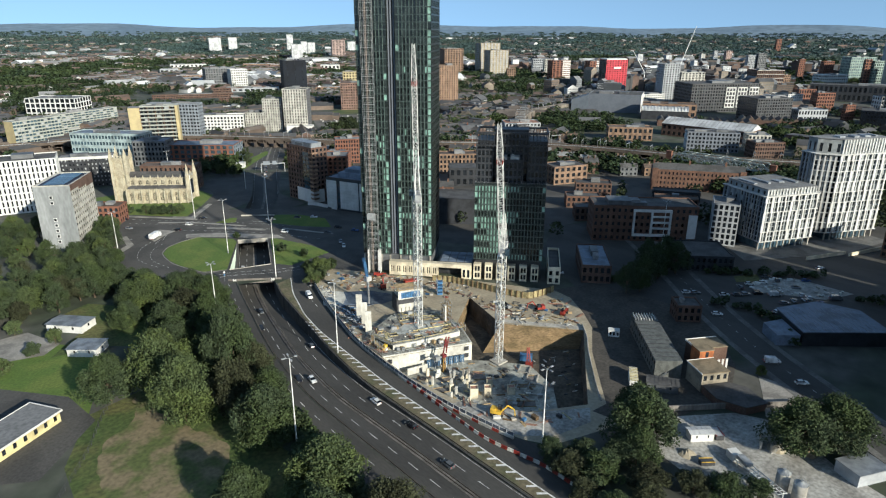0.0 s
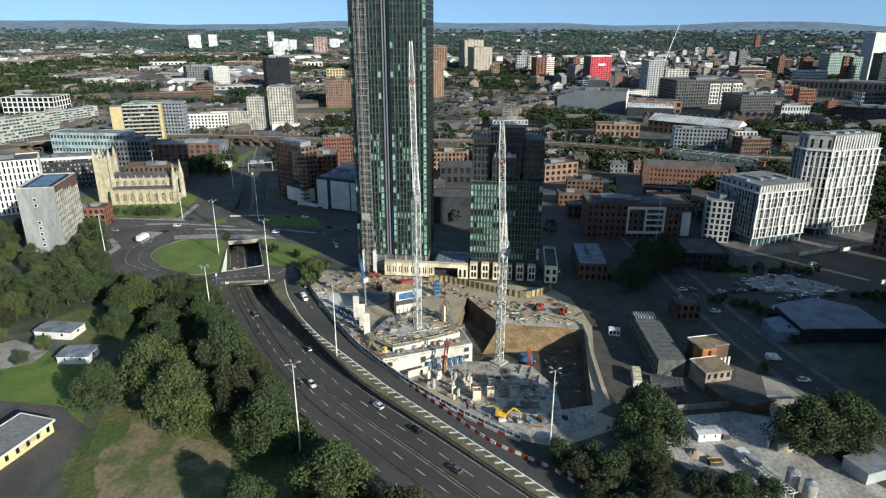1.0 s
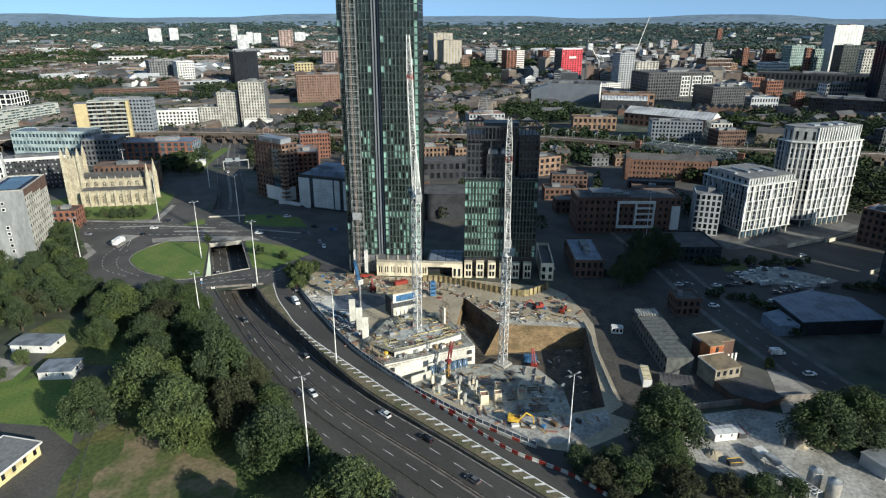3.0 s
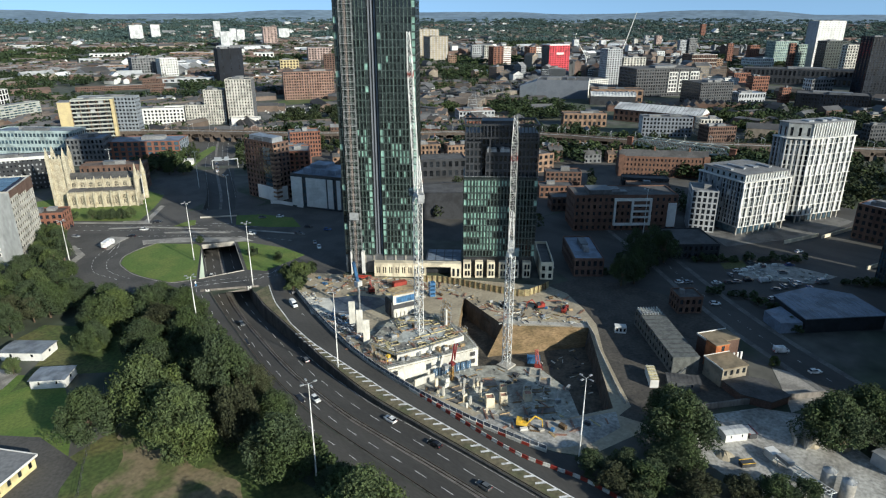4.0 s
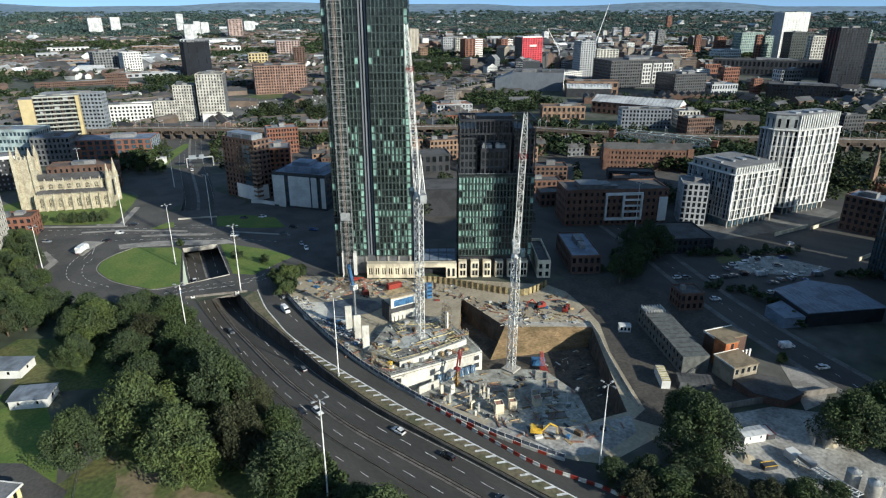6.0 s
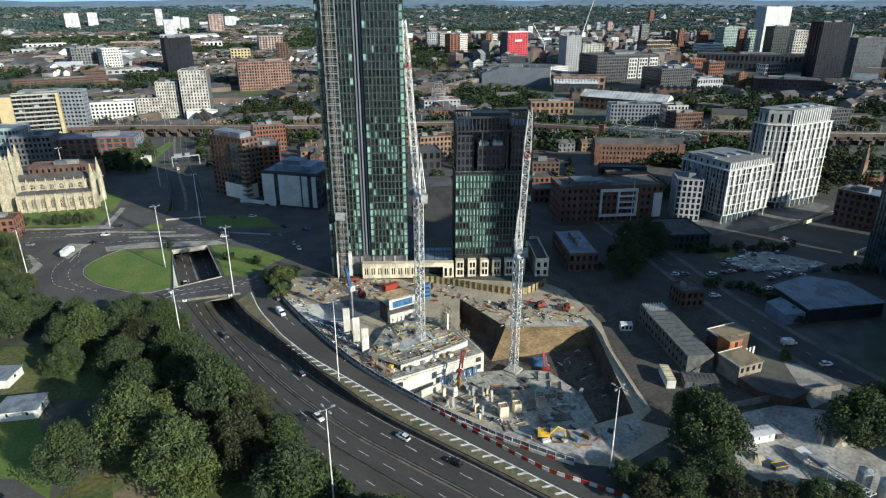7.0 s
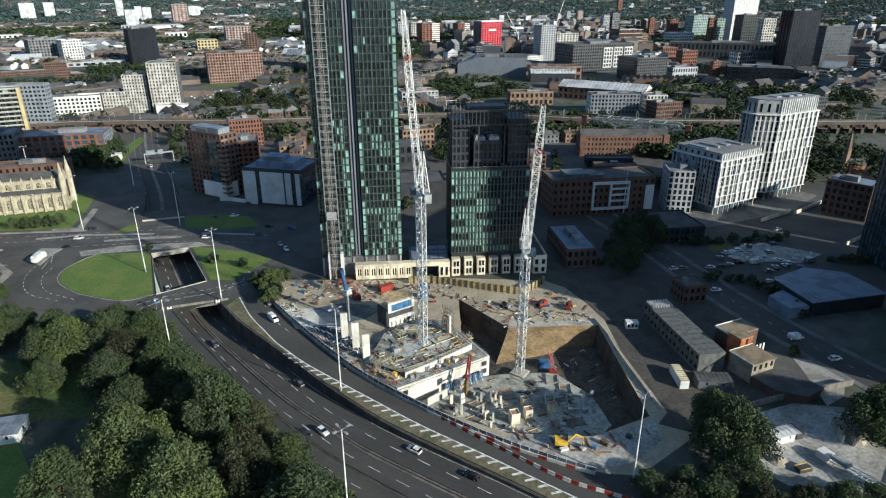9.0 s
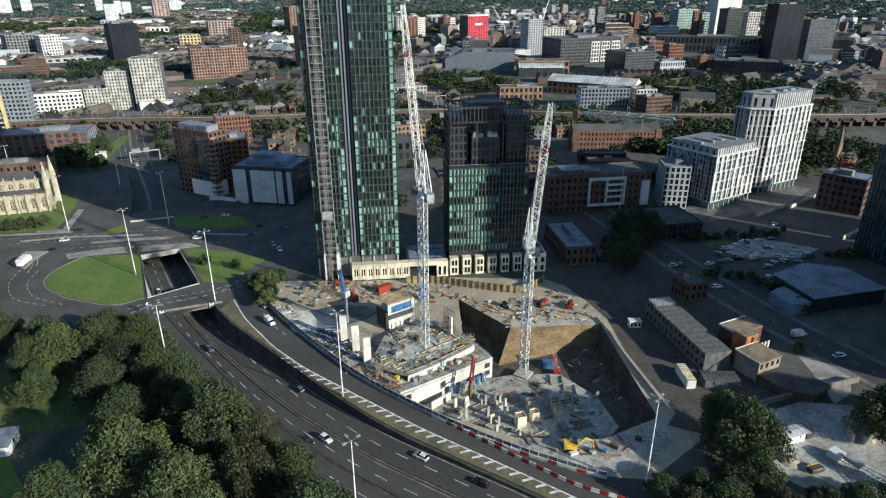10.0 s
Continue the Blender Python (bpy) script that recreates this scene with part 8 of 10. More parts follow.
for k in (0.0, 3.6):
    dashes("lane_marking", [np.array((p[0] + 0.35 * k, p[1] + k, 0.0)) for p in smooth_line([(98, 268.5), (108, 266), (122, 257.5), (134, 253), (146, 252)], 2)], 3.2, 1.8, 0.2, "white broken line across the bridge", z=0.05)
for x, y, a in ((94.5, 336, 50), (100, 340, 60), (88, 352, 110), (140, 355, -48), (152, 342, -48)):
    dashes("give_way_line", [np.array((x + k * math.cos(radians(a)), y + k * math.sin(radians(a)), 0.0)) for k in (0, 4, 8, 9)], 1.2, 0.7, 0.3, "white give way dashes across the lane")


# ---- tall street lamps ----
def street_lamp(x, y, h, rot):
    root = thing("street_lamp", at(x, y, rot), "tall slim galvanised street lamp with twin lanterns", "street lamp", "tall street lamps")
    Geo().bar((0, 0, 0), (0, 0, h), 0.24, 8, 0.1).ob("pole", steel_white, root)
    Geo().bar((0, 0, 0), (0, 0, 1.4), 0.34, 8).ob("base", steel_grey, root)
    g = Geo()
    for k in range(4):
        a = math.tau * k / 4 + 0.4
        g.bar((0, 0, h - 0.1), (1.5 * math.cos(a), 1.5 * math.sin(a), h + 0.15), 0.05)
    g.ob("bracket", steel_grey, root)
    for k in range(4):
        a = math.tau * k / 4 + 0.4
        Geo().box(1.2, 2.1, -0.22, 0.22, 0.05, 0.3, pose(0, 0, h, 0, 0, math.degrees(a))).ob("lantern", steel_grey, root)


for x, y, h in ((118, 297, 28), (119.8, 249.2, 28.5), (73, 320.4, 25), (103.2, 171.6, 27), (65.6, 133.2, 28.0), (115.1, 88.5, 25.4), (78.6, 215.6, 27.3), (129, 369.7, 27), (159.7, 335.3, 27), (295.8, 157.4, 24.4), (150, 470, 24), (185, 420, 24)):
    street_lamp(x, y, h, (x * 31) % 90)

# ---- signs on the bridge ----
for x, y in ((104.6, 259.4), (118.4, 249.6)):
    sg = thing("road_sign", pose(x - 0.25, y - 0.32, 0.1, 90, 0, -36), "square black bridge sign with a white letter M", "sign", "bridge signs")
    Geo().box(-1.15, 1.15, -1.1, 1.1, -0.05, 0.05).ob("plate", steel_dark, sg)
    tc = bpy.data.curves.new("letter", "FONT")
    tc.body, tc.size, tc.align_x, tc.align_y, tc.extrude = "M", 2.3, "CENTER", "CENTER", 0.01
    tc.offset = 0.06
    tc.materials.append(render_white)
    o = new("letter", tc)
    o.parent = sg
    o.matrix_basis = pose(0, 0, 0.07)
sg = thing("road_sign", at(101, 262, 20), "round blue arrow sign under a white disc", "sign")
Geo().bar((0, 0, 0), (0, 0, 4), 0.06, 6).ob("post", steel_grey, sg)
Geo().bar((0, -0.1, 3.2), (0, -0.16, 3.2), 0.55, 16).ob("disc", paint_blue, sg, "blue disc")
Geo().bar((0, -0.1, 4.4), (0, -0.16, 4.4), 0.55, 16).ob("disc", render_white, sg, "white disc")

# ---- vehicles ----
CAR_PAINT = {"white": mat("car_white", (0.75, 0.75, 0.74), 0.25, var=0.03), "silver": mat("car_silver", (0.38, 0.39, 0.41), 0.25, 0.5, var=0.03), "black": mat("car_black", (0.018, 0.018, 0.022), 0.2, var=0.03),
             "red": mat("car_red", (0.42, 0.03, 0.02), 0.25, var=0.03), "blue": mat("car_blue", (0.05, 0.1, 0.25), 0.25, var=0.03), "grey": mat("car_grey", (0.1, 0.105, 0.11), 0.25, var=0.03)}
lamp_glass = mat("lamp_glass", (0.7, 0.7, 0.66), 0.2, var=0.03)
tail_glass = mat("tail_glass", (0.4, 0.02, 0.02), 0.3, var=0.03)
CARS = {}


def loft(g, secs):
    """A body from cross sections (x, half width, z low, z high), round-shouldered."""
    rows = []
    for x, w, z0, z1 in secs:
        k = len(g.v)
        g.v += [(x, -w, z0), (x, -w, z0 + (z1 - z0) * 0.7), (x, -w * 0.86, z1), (x, w * 0.86, z1), (x, w, z0 + (z1 - z0) * 0.7), (x, w, z0)]
        rows.append(k)
    for a, b in zip(rows, rows[1:]):
        g.f += [(a + i, b + i, b + (i + 1) % 6, a + (i + 1) % 6) for i in range(6)]
    g.f += [tuple(rows[0] + i for i in range(6)), tuple(rows[-1] + i for i in range(5, -1, -1))]


def car(x, y, ang, colour="white", kind="car", z=0.05):
    key = (colour, kind)
    m = pose(x, y, z, 0, 0, ang)
    if key in CARS:
        return copy_thing(CARS[key], m)
    names = {"car": "%s hatchback car on the road", "van": "%s panel van on the road", "truck": "%s box lorry on the roundabout"}
    root = thing({"truck": "lorry"}.get(kind, kind), m, names[kind] % colour, kind, "vehicles")
    body, glass = Geo(), Geo()
    if kind == "car":
        loft(body, [(-2.1, 0.75, 0.35, 0.75), (-2.0, 0.86, 0.25, 0.95), (-0.9, 0.9, 0.22, 0.95), (0.9, 0.9, 0.22, 0.92), (1.9, 0.85, 0.25, 0.78), (2.12, 0.72, 0.35, 0.62)])
        loft(body, [(-1.5, 0.66, 1.36, 1.44), (0.1, 0.66, 1.38, 1.47)])
        loft(glass, [(-1.95, 0.76, 0.9, 0.96), (-1.45, 0.7, 0.9, 1.4), (0.1, 0.7, 0.9, 1.42), (0.95, 0.78, 0.86, 0.94)])
        wheels, wr, front = (-1.3, 1.3), 0.32, 2.1
    elif kind == "van":
        loft(body, [(-2.6, 0.95, 0.35, 2.1), (-2.5, 0.97, 0.3, 2.25), (1.0, 0.97, 0.3, 2.2), (1.7, 0.95, 0.3, 1.3), (2.5, 0.9, 0.3, 1.05), (2.65, 0.8, 0.4, 0.8)])
        loft(glass, [(0.95, 0.9, 1.25, 2.1), (1.05, 0.92, 1.25, 2.05), (1.85, 0.9, 1.2, 1.3)])
        wheels, wr, front = (-1.6, 1.7), 0.36, 2.63
    else:
        loft(body, [(-4.5, 1.25, 1.0, 3.7), (2.2, 1.25, 1.0, 3.7)])
        loft(body, [(2.4, 1.2, 0.5, 2.9), (3.9, 1.2, 0.5, 2.8), (4.2, 1.15, 0.5, 1.7)])
        loft(glass, [(3.85, 1.0, 1.7, 2.6), (4.22, 1.0, 1.65, 1.75)])
        wheels, wr, front = (-3.0, -2.0, 3.2), 0.5, 4.2
    body.ob("body", CAR_PAINT[colour], root)
    glass.ob("glazing", glass_dark, root)
    for xx in wheels:
        for s in (-1, 1):
            wd = 0.8 if kind == "car" else 0.88 if kind == "van" else 1.05
            t = Geo().bar((xx, s * wd, wr), (xx, s * (wd + 0.14), wr), wr, 12).ob("tyre", tyre, root)
            Geo().bar((xx, s * (wd + 0.1), wr), (xx, s * (wd + 0.155), wr), wr * 0.55, 8).ob("rim", steel_grey, t)
    for s in (-0.6, 0.6):
        Geo().box(front - 0.16, front + 0.03, s - 0.14, s + 0.14, 0.6, 0.74).ob("headlight", lamp_glass, root)
        Geo().box(wheels[0] - 0.86 if kind == "car" else wheels[0] - 1.55, (wheels[0] - 0.74) if kind == "car" else wheels[0] - 0.95, s - 0.12, s + 0.12, 0.7, 0.9).ob("tail_light", tail_glass, root)
    CARS[key] = root
    return root


def on_road(s_y, lane, colour, kind="car", back=False):
    """A car on the dual carriageway at plan y, lane metres right of the median."""
    pts = near_road(s_y - 4, s_y + 8)
    line = offset(pts, lane)
    p, q = line[0], line[1]
    a = math.degrees(math.atan2(q[1] - p[1], q[0] - p[0]))
    car(p[0], p[1], a + (180 if back else 0), colour, kind, p[2] + 0.05)


for sy, lane, col, back in ((170, -6.0, "black", True), (166, -2.3, "white", True), (143, 6.9, "white", False), (124, 6.9, "black", False), (217, -6, "black", True), (237, -2.4, "grey", True), (104, 3.0, "grey", False), (192, 6.9, "grey", False), (288, -5.8, "white", True), (275, 2.8, "black", False), (78, -3, "red", True)):
    on_road(sy, lane, col, back=back)
car(98.4, 346, 42, "white", "truck")
for x, y, a, c in ((96, 393.3, 130, "black"), (89.4, 385.9, 120, "red"), (92.5, 373.2, -60, "silver"), (112, 352, 135, "black"), (121.3, 358.3, -45, "white"), (132.3, 365.6, -45, "black"), (156.5, 309.4, -50, "white"), (173.8, 292.1, -50, "grey"),
                   (170.5, 273.9, -120, "silver"), (168, 267.1, -120, "white"), (187.7, 285.5, -60, "blue"), (183.8, 297.2, -50, "black"), (183.9, 324.1, -45, "white"), (128, 232, -115, "silver"), (176, 330, -45, "grey"),
                   (234.7, 97.5, -48, "white"), (204.7, 54.7, -42, "white"), (266.1, 83.7, -40, "silver"), (251.5, 83.7, -30, "black"), (255, 82, -30, "white"), (259.1, 79.8, -30, "silver"), (255.8, 104.6, -40, "white"), (260, 101, -40, "grey"), (263.3, 98.8, -40, "silver"),
                   (268.4, 95.6, -40, "black"), (246.1, 116.8, -40, "white"), (248.5, 114, -40, "silver"), (321.6, 89.1, -25, "white"), (216, 452, 60, "white"), (222, 462, 60, "grey"), (228, 474, 60, "silver"), (172.2, 26.4, -30, "silver"), (-2, 223, 20, "white"), (40, 372, 10, "red"), (44, 370, 10, "white")):
    car(x, y, a, c)
for x, y, a, c in ((211.8, 66.8, -45, "white"), (287.2, 71, -40, "silver"), (120.5, 221, -105, "white"), (222, 168, -48, "white"), (272, 90, -40, "white")):
    car(x, y, a, c, "van")
rngc = random.Random(31)
for k in range(14):
    x, y = 271 + rngc.uniform(-2, 30), 106 - k * 2.4 + rngc.uniform(-3, 3)
    car(x, y, -44 + rngc.choice((0, 90)), rngc.choice(("white", "silver", "black", "blue", "grey")))

# ---- east side: roads, cabins, house, yard ----
sheet("street_plate", [(205, 112), (222, 78), (262, 34), (345, 50), (430, 60), (420, 110), (372, 150), (330, 205), (277, 215), (238, 192), (214, 150)], [], 0.012, asphalt, "dark worn asphalt of streets and car parks", "road")
road_c = [np.array((*p, 0.0)) for p in smooth_line([(160, -30), (186, 20), (206, 55), (222, 80), (242, 106), (268, 136), (300, 176), (330, 215)], 4)]
g = Geo()
ribbon(g, offset(road_c, -6), offset(road_c, 6), 0.024)
tagged(g.ob("side_street", asphalt), "asphalt side street with a centre line", "road", "", "structure")
dashes("lane_marking", road_c, 6.0, 2.0, 0.12, "white broken centre line of the street")
for s in (-7.2, 7.2):
    g = Geo()
    ln = offset(road_c, s)
    ribbon(g, offset(ln, -1.2), offset(ln, 1.2), 0.13)
    tagged(g.ob("pavement", paving_dim), "grey flagged pavement along the street", "pavement", "", "structure")
plate("yard", [(138, 67), (150, 73), (158, 72), (172, 62), (178, 50), (168, 33), (164, 18), (138, 28), (133, 46)], 0.05, gravel_white, "pale dusty gravel yard of a builders' depot", "yard", thick=0.04)
plate("forecourt", [(199, 66), (200, 59), (195.4, 51), (184, 50.5), (176, 54), (189, 60.5)], 0.06, paving, "pale paved forecourt corner", "pavement", thick=0.04)
plate("street_corner", [(306, 118), (322, 136), (364, 118), (402, 96), (396, 80), (356, 88)], 0.05, paving_dim, "pale paving round the white apartment blocks", "pavement", thick=0.04)
plate("rubble_strip", [(283, 104), (300, 92), (300, 68), (284, 74), (270, 98)], 0.05, gravel_white, "pale rubble strewn plot", "ground", thick=0.04)
plate("green_patch", [(281, 112), (292, 106), (285, 101), (275, 108)], 0.06, grass_rough, "rough grass plot in shade", "lawn", thick=0.04)

cab = thing("site_cabins", at(172.0, 88.5, -45), "two-storey stack of grey site cabins with a ribbed roof", "site cabin")
g, panes = Geo(), []
facade(g, panes, (0, 35.5, 0), (0, -1, 0), 0, 6.3, 35.5, 14, 2, 0.4, 0.45, 0.1, 0.35)
plain(g, (0, 0, 0), (1, 0, 0), 0, 6.3, 8.6)
facade(g, panes, (8.6, 0, 0), (0, 1, 0), 0, 6.3, 35.5, 14, 2, 0.4, 0.45, 0.1, 0.35)
plain(g, (8.6, 35.5, 0), (-1, 0, 0), 0, 6.3, 8.6)
g.ob("wall", mat("cabin_grey", (0.12, 0.125, 0.115), 0.7, var=0.25), cab, "grey panel walls")
put_panes(cab, panes, glass_dark, 60)
for k in range(12):
    Geo().box(-0.1, 8.7, 2.96 * k, 2.96 * k + 2.8, 6.3, 6.5).ob("roof_unit", MATS["cabin_grey"], cab)
for k in range(12):
    Geo().box(-0.15, 8.75, 2.96 * k + 2.78, 2.96 * k + 2.98, 6.3, 6.62).ob("roof_rib", steel_dark, cab)
for k in range(8):
    Geo().box(0.4 + k * 1.0, 0.5 + k * 1.0, 30, 35, 6.5, 7.4).ob("roof_rail", steel_white, cab)
g = Geo()
for k in range(9):
    g.box(1 + 0.32 * k, 1.3 + 0.32 * k, -1.2, -0.02, 0.28 * k, 0.28 * k + 0.06)
g.bar((1, -1.2, 1), (4, -1.2, 3.6), 0.04).bar((4, -1.2, 2.5), (4, -1.2, 3.6), 0.04)
g.ob("stair", steel_grey, cab, "steel stair on the end wall")
c2 = thing("store_container", at(160.6, 90.4, -55), "white container with a yellow striped roof", "container")
Geo().box(0, 2.6, 0, 9, 0, 2.8).ob("body", render_white, c2)
for k in range(9):
    Geo().box(-0.03, 2.63, k * 1.0, k * 1.0 + 0.6, 2.8, 2.9).ob("roof_slat", ply_yellow, c2)
shed("low_shed", "low grey flat-roofed store beside trees", 163.6, 86.0, -59, 9.4, 4.6, 3.0, 0.3, cladding_grey, roof_dark)
hut = thing("site_hut", at(185.8, 115.6, -55), "small pale blue site hut", "hut")
Geo().box(0, 4, 0, 2.4, 0, 2.5).box(-0.1, 4.1, -0.1, 2.5, 2.5, 2.65).ob("body", render_white, hut)
for k in (0.4, 1.7, 3.0):
    Geo().box(k, k + 0.7, -0.05, 0.02, 0.8, 2.0).ob("window", glass_dark, hut)

def weld(o):
    bm = bmesh.new()
    bm.from_mesh(o.data)
    bmesh.ops.remove_doubles(bm, verts=bm.verts, dist=0.002)
    bm.to_mesh(o.data)
    bm.free()


def modern_house():
    root = thing("house", at(175.3, 74.2, -30.5), "modern flat-roofed house of stacked brown boxes", "house")
    stone = mat("house_render", (0.29, 0.25, 0.19), 0.85, var=0.12, scale=0.3, fine=2)
    roof = mat("house_roof", (0.23, 0.18, 0.115), 0.9, var=0.15, scale=0.3, fine=1.5)
    orange = mat("orange_cladding", (0.42, 0.13, 0.04), 0.7, var=0.15, fine=2)
    g, panes = Geo(), []
    facade(g, panes, (0, 0, 0), (1, 0, 0), 0, 6.4, 9.2, 4, 2, 0.5, 0.55, 0.2, 0.22)
    facade(g, panes, (9.2, 0, 0), (0, 1, 0), 0, 6.4, 8.4, 3, 2, 0.5, 0.55, 0.2, 0.22)
    plain(g, (9.2, 8.4, 0), (-1, 0, 0), 0, 6.4, 9.2)
    plain(g, (0, 8.4, 0), (0, -1, 0), 0, 6.4, 8.4)
    weld(g.ob("wall", stone, root))
    Geo().box(-0.3, 9.5, -0.3, 8.6, 6.4, 6.65).ob("roof", roof, root, "tan gravel roof")
    Geo().box(-0.4, -0.28, -0.3, 8.6, 6.4, 6.85).box(-0.28, 9.5, 8.5, 8.62, 6.4, 6.85).ob("roof_edge", render_white, root)
    Geo().box(4.2, 9.2, 8.62, 13.5, 0, 9.3).ob("upper_block", orange, root, "orange clad upper box")
    Geo().box(6.3, 7.4, 8.55, 8.63, 7.0, 8.9).ob("window", glass_dark, root)
    Geo().box(4.0, 9.4, 8.5, 13.7, 9.3, 9.55).ob("upper_roof", roof, root)
    Geo().box(6.8, 18.0, 13.7, 20.6, 0, 7.0).ob("rear_block", brick_brown, root)
    Geo().box(6.6, 18.2, 13.75, 20.8, 7.0, 7.3).ob("rear_roof", roof, root)
    Geo().box(6.5, 6.7, 13.75, 20.9, 7.0, 7.6).box(6.7, 18.3, 20.7, 20.9, 7.0, 7.6).ob("roof_edge", render_white, root)
    for k in range(4):
        Geo().box(9.3 + 1.5 * k, 10.0 + 1.5 * k, 8.0, 8.3, 0, 6.0).ob("fin", render_white, root, "white upright fin")
    put_panes(root, panes, glass_dark)
    w = Geo().prism([(0.2, -0.4), (0.4, -8), (6, -14), (13.5, -13), (13, -4), (9.2, -0.4)], 0, 2.6)
    w.ob("wing", brick_brown, root, "low single-storey wing")
    w = Geo().prism([(0.0, -0.35), (0.2, -8.2), (6, -14.3), (13.8, -13.3), (13.3, -3.8), (9.3, -0.35)], 2.6, 2.85)
    w.ob("wing_roof", roof_dark, root, "grey gravel wing roof")


modern_house()
wall_along("yard_wall", [np.array((*p, 0.0)) for p in ((157, 76), (170, 66.5), (182, 57), (192, 49))], 0.4, 0, 2.0, concrete_dark, "dark weathered yard wall", "wall")
for x, y in ((147.8, 39.0), (146.6, 34.6)):
    s = thing("silo", pose(x, y, 0), "pale grey cylindrical silo with a domed top", "silo", "silos")
    g = Geo().bar((0, 0, 0), (0, 0, 5.4), 1.6, 20)
    g.ob("shell", concrete, s, "", True)
    Geo().bar((0, 0, 5.4), (0, 0, 6.1), 1.62, 20, 0.5).bar((0, 0, 6.1), (0, 0, 6.4), 0.4, 10).ob("top", steel_grey, s)
    g = Geo()
    for a in range(20):
        w = math.tau * a / 20
        g.bar((1.6 * math.cos(w), 1.6 * math.sin(w), 5.4), (1.6 * math.cos(w), 1.6 * math.sin(w), 6.3), 0.03)
    g.ob("guard_rail", steel_grey, s)
conv = thing("conveyor", at(149.6, 52.0, -121), "white steel conveyor frame with walkways", "conveyor")
g = Geo()
for yy in (0, 1.2, 2.4):
    g.bar((0, yy, 1.2), (17, yy, 3.6), 0.12)
for k in range(15):
    xx = 17 * k / 14
    g.bar((xx, 0, 1.2 + 2.4 * k / 14), (xx, 2.4, 1.2 + 2.4 * k / 14), 0.08)
g.ob("truss", steel_white, conv)
for k in (2, 7, 12, 16):
    Geo().bar((k, 0, 0), (k, 0, 1.3 + 0.14 * k), 0.1).bar((k, 2.4, 0), (k, 2.4, 1.3 + 0.14 * k), 0.1).ob("leg", steel_white, conv)
Geo().box(-2.6, 0.4, -0.2, 2.6, 0.2, 2.2).ob("hopper", render_white, conv)
Geo().box(1, 5, 0.2, 2.2, 1.9, 2.9).ob("engine", steel_grey, conv)
shed("white_hut", "white flat hut in the yard", 149.0, 63.4, -38, 6.5, 3.2, 2.6, 0.3, render_white, roof_white, "hut")
lt = thing("tipper", at(156.5, 57.6, 50), "dark open tipper skip with a red edge", "skip")
Geo().box(0, 4.5, 0, 2.2, 0.2, 1.6).ob("body", steel_dark, lt)
Geo().box(0, 4.5, -0.05, 0.1, 1.6, 1.8).box(0, 4.5, 2.1, 2.25, 1.6, 1.8).ob("edge", paint_red, lt)
Geo().box(0.2, 4.3, 0.12, 2.08, 1.55, 1.62).ob("load", render_grey, lt)
wh = thing("store", at(163.0, 26.5, -25), "pale flat-roofed store at the yard edge", "store")
Geo().box(0, 10, 0, 7, 0, 3.4).ob("body", render_grey, wh)
Geo().box(-0.2, 10.2, -0.2, 7.2, 3.4, 3.65).ob("roof", roof_tin, wh)
for (x0, y0), (x1, y1), hh in (((167.6, 52.2), (160.1, 49.1), 2.6), ((160.5, 46.6), (167, 44), 2.8), ((160.5, 46.6), (166.4, 48.7), 2.6), ((167, 44), (172, 38), 2.8)):
    wall_along("bay_wall", [np.array((x0, y0, 0.0)), np.array((x1, y1, 0.0))], 0.5, 0, hh, concrete, "concrete aggregate bay wall", "wall")


def heap(name, label, x, y, r, h, material, seed):
    rng = random.Random(seed)
    g = Geo()
    n, m = 6, 16
    for i in range(n + 1):
        for k in range(m):
            a = math.tau * k / m
            rr = r * i / n * (1 + 0.2 * noise.noise(Vector((math.cos(a) * 2, math.sin(a) * 2, seed))))
            g.v.append((x + rr * math.cos(a), y + rr * math.sin(a), h * (1 - i / n) * (0.85 + 0.3 * rng.random()) if i < n else -0.05))
    for i in range(n):
        for k in range(m):
            a, b = i * m + k, i * m + (k + 1) % m
            g.f.append((a, a + m, b + m, b))
    return tagged(g.ob(name, material), label, "heap")


heap("gravel_heap", "tan gravel heap in a bay", 164, 46.4, 2.6, 2.0, site_ground, 1)
heap("gravel_heap", "brown earth heap in a bay", 169, 40.5, 3.2, 2.2, dirt, 2)
heap("soil_mound", "tan earth heap by the hut", 143.5, 61.5, 2.6, 1.3, site_ground, 3)
sk = thing("skip", at(141.5, 56.5, -40), "dark skip with yellow edges in the yard", "skip")
Geo().box(0, 3.6, 0, 1.8, 0, 1.2).ob("body", steel_dark, sk)
Geo().box(-0.05, 3.65, -0.06, 0.08, 1.2, 1.35).box(-0.05, 3.65, 1.72, 1.86, 1.2, 1.35).ob("edge", paint_yellow, sk)
# sheds and junk in the shade
garage = thing("garage", at(232.0, 64.8, -42), "broad low garage under a blue grey sheet roof", "garage")
g = Geo().prism([(0, 0), (31, 0), (31, 18), (19, 26), (0.5, 20)], 0, 5.6)
g.ob("wall", cladding_dark, garage)
g = Geo().prism([(-0.5, -0.5), (31.5, -0.5), (31.5, 18.4), (19.2, 26.6), (0, 20.5)], 5.6, 5.95)
g.ob("roof", roof_blue, garage)
g = Geo().prism([(-9, 0.5), (-0.6, 0.5), (-0.6, 14), (-9, 11)], 0, 4.2)
g.ob("lean_to", roof_blue, garage, "lower blue roofed lean-to")
for k in range(14):
    Geo().box(2.1 * k, 2.1 * k + 0.12, -0.45, 20, 5.96, 6.05).ob("roof_seam", roof_tin, garage)
rj = random.Random(77)
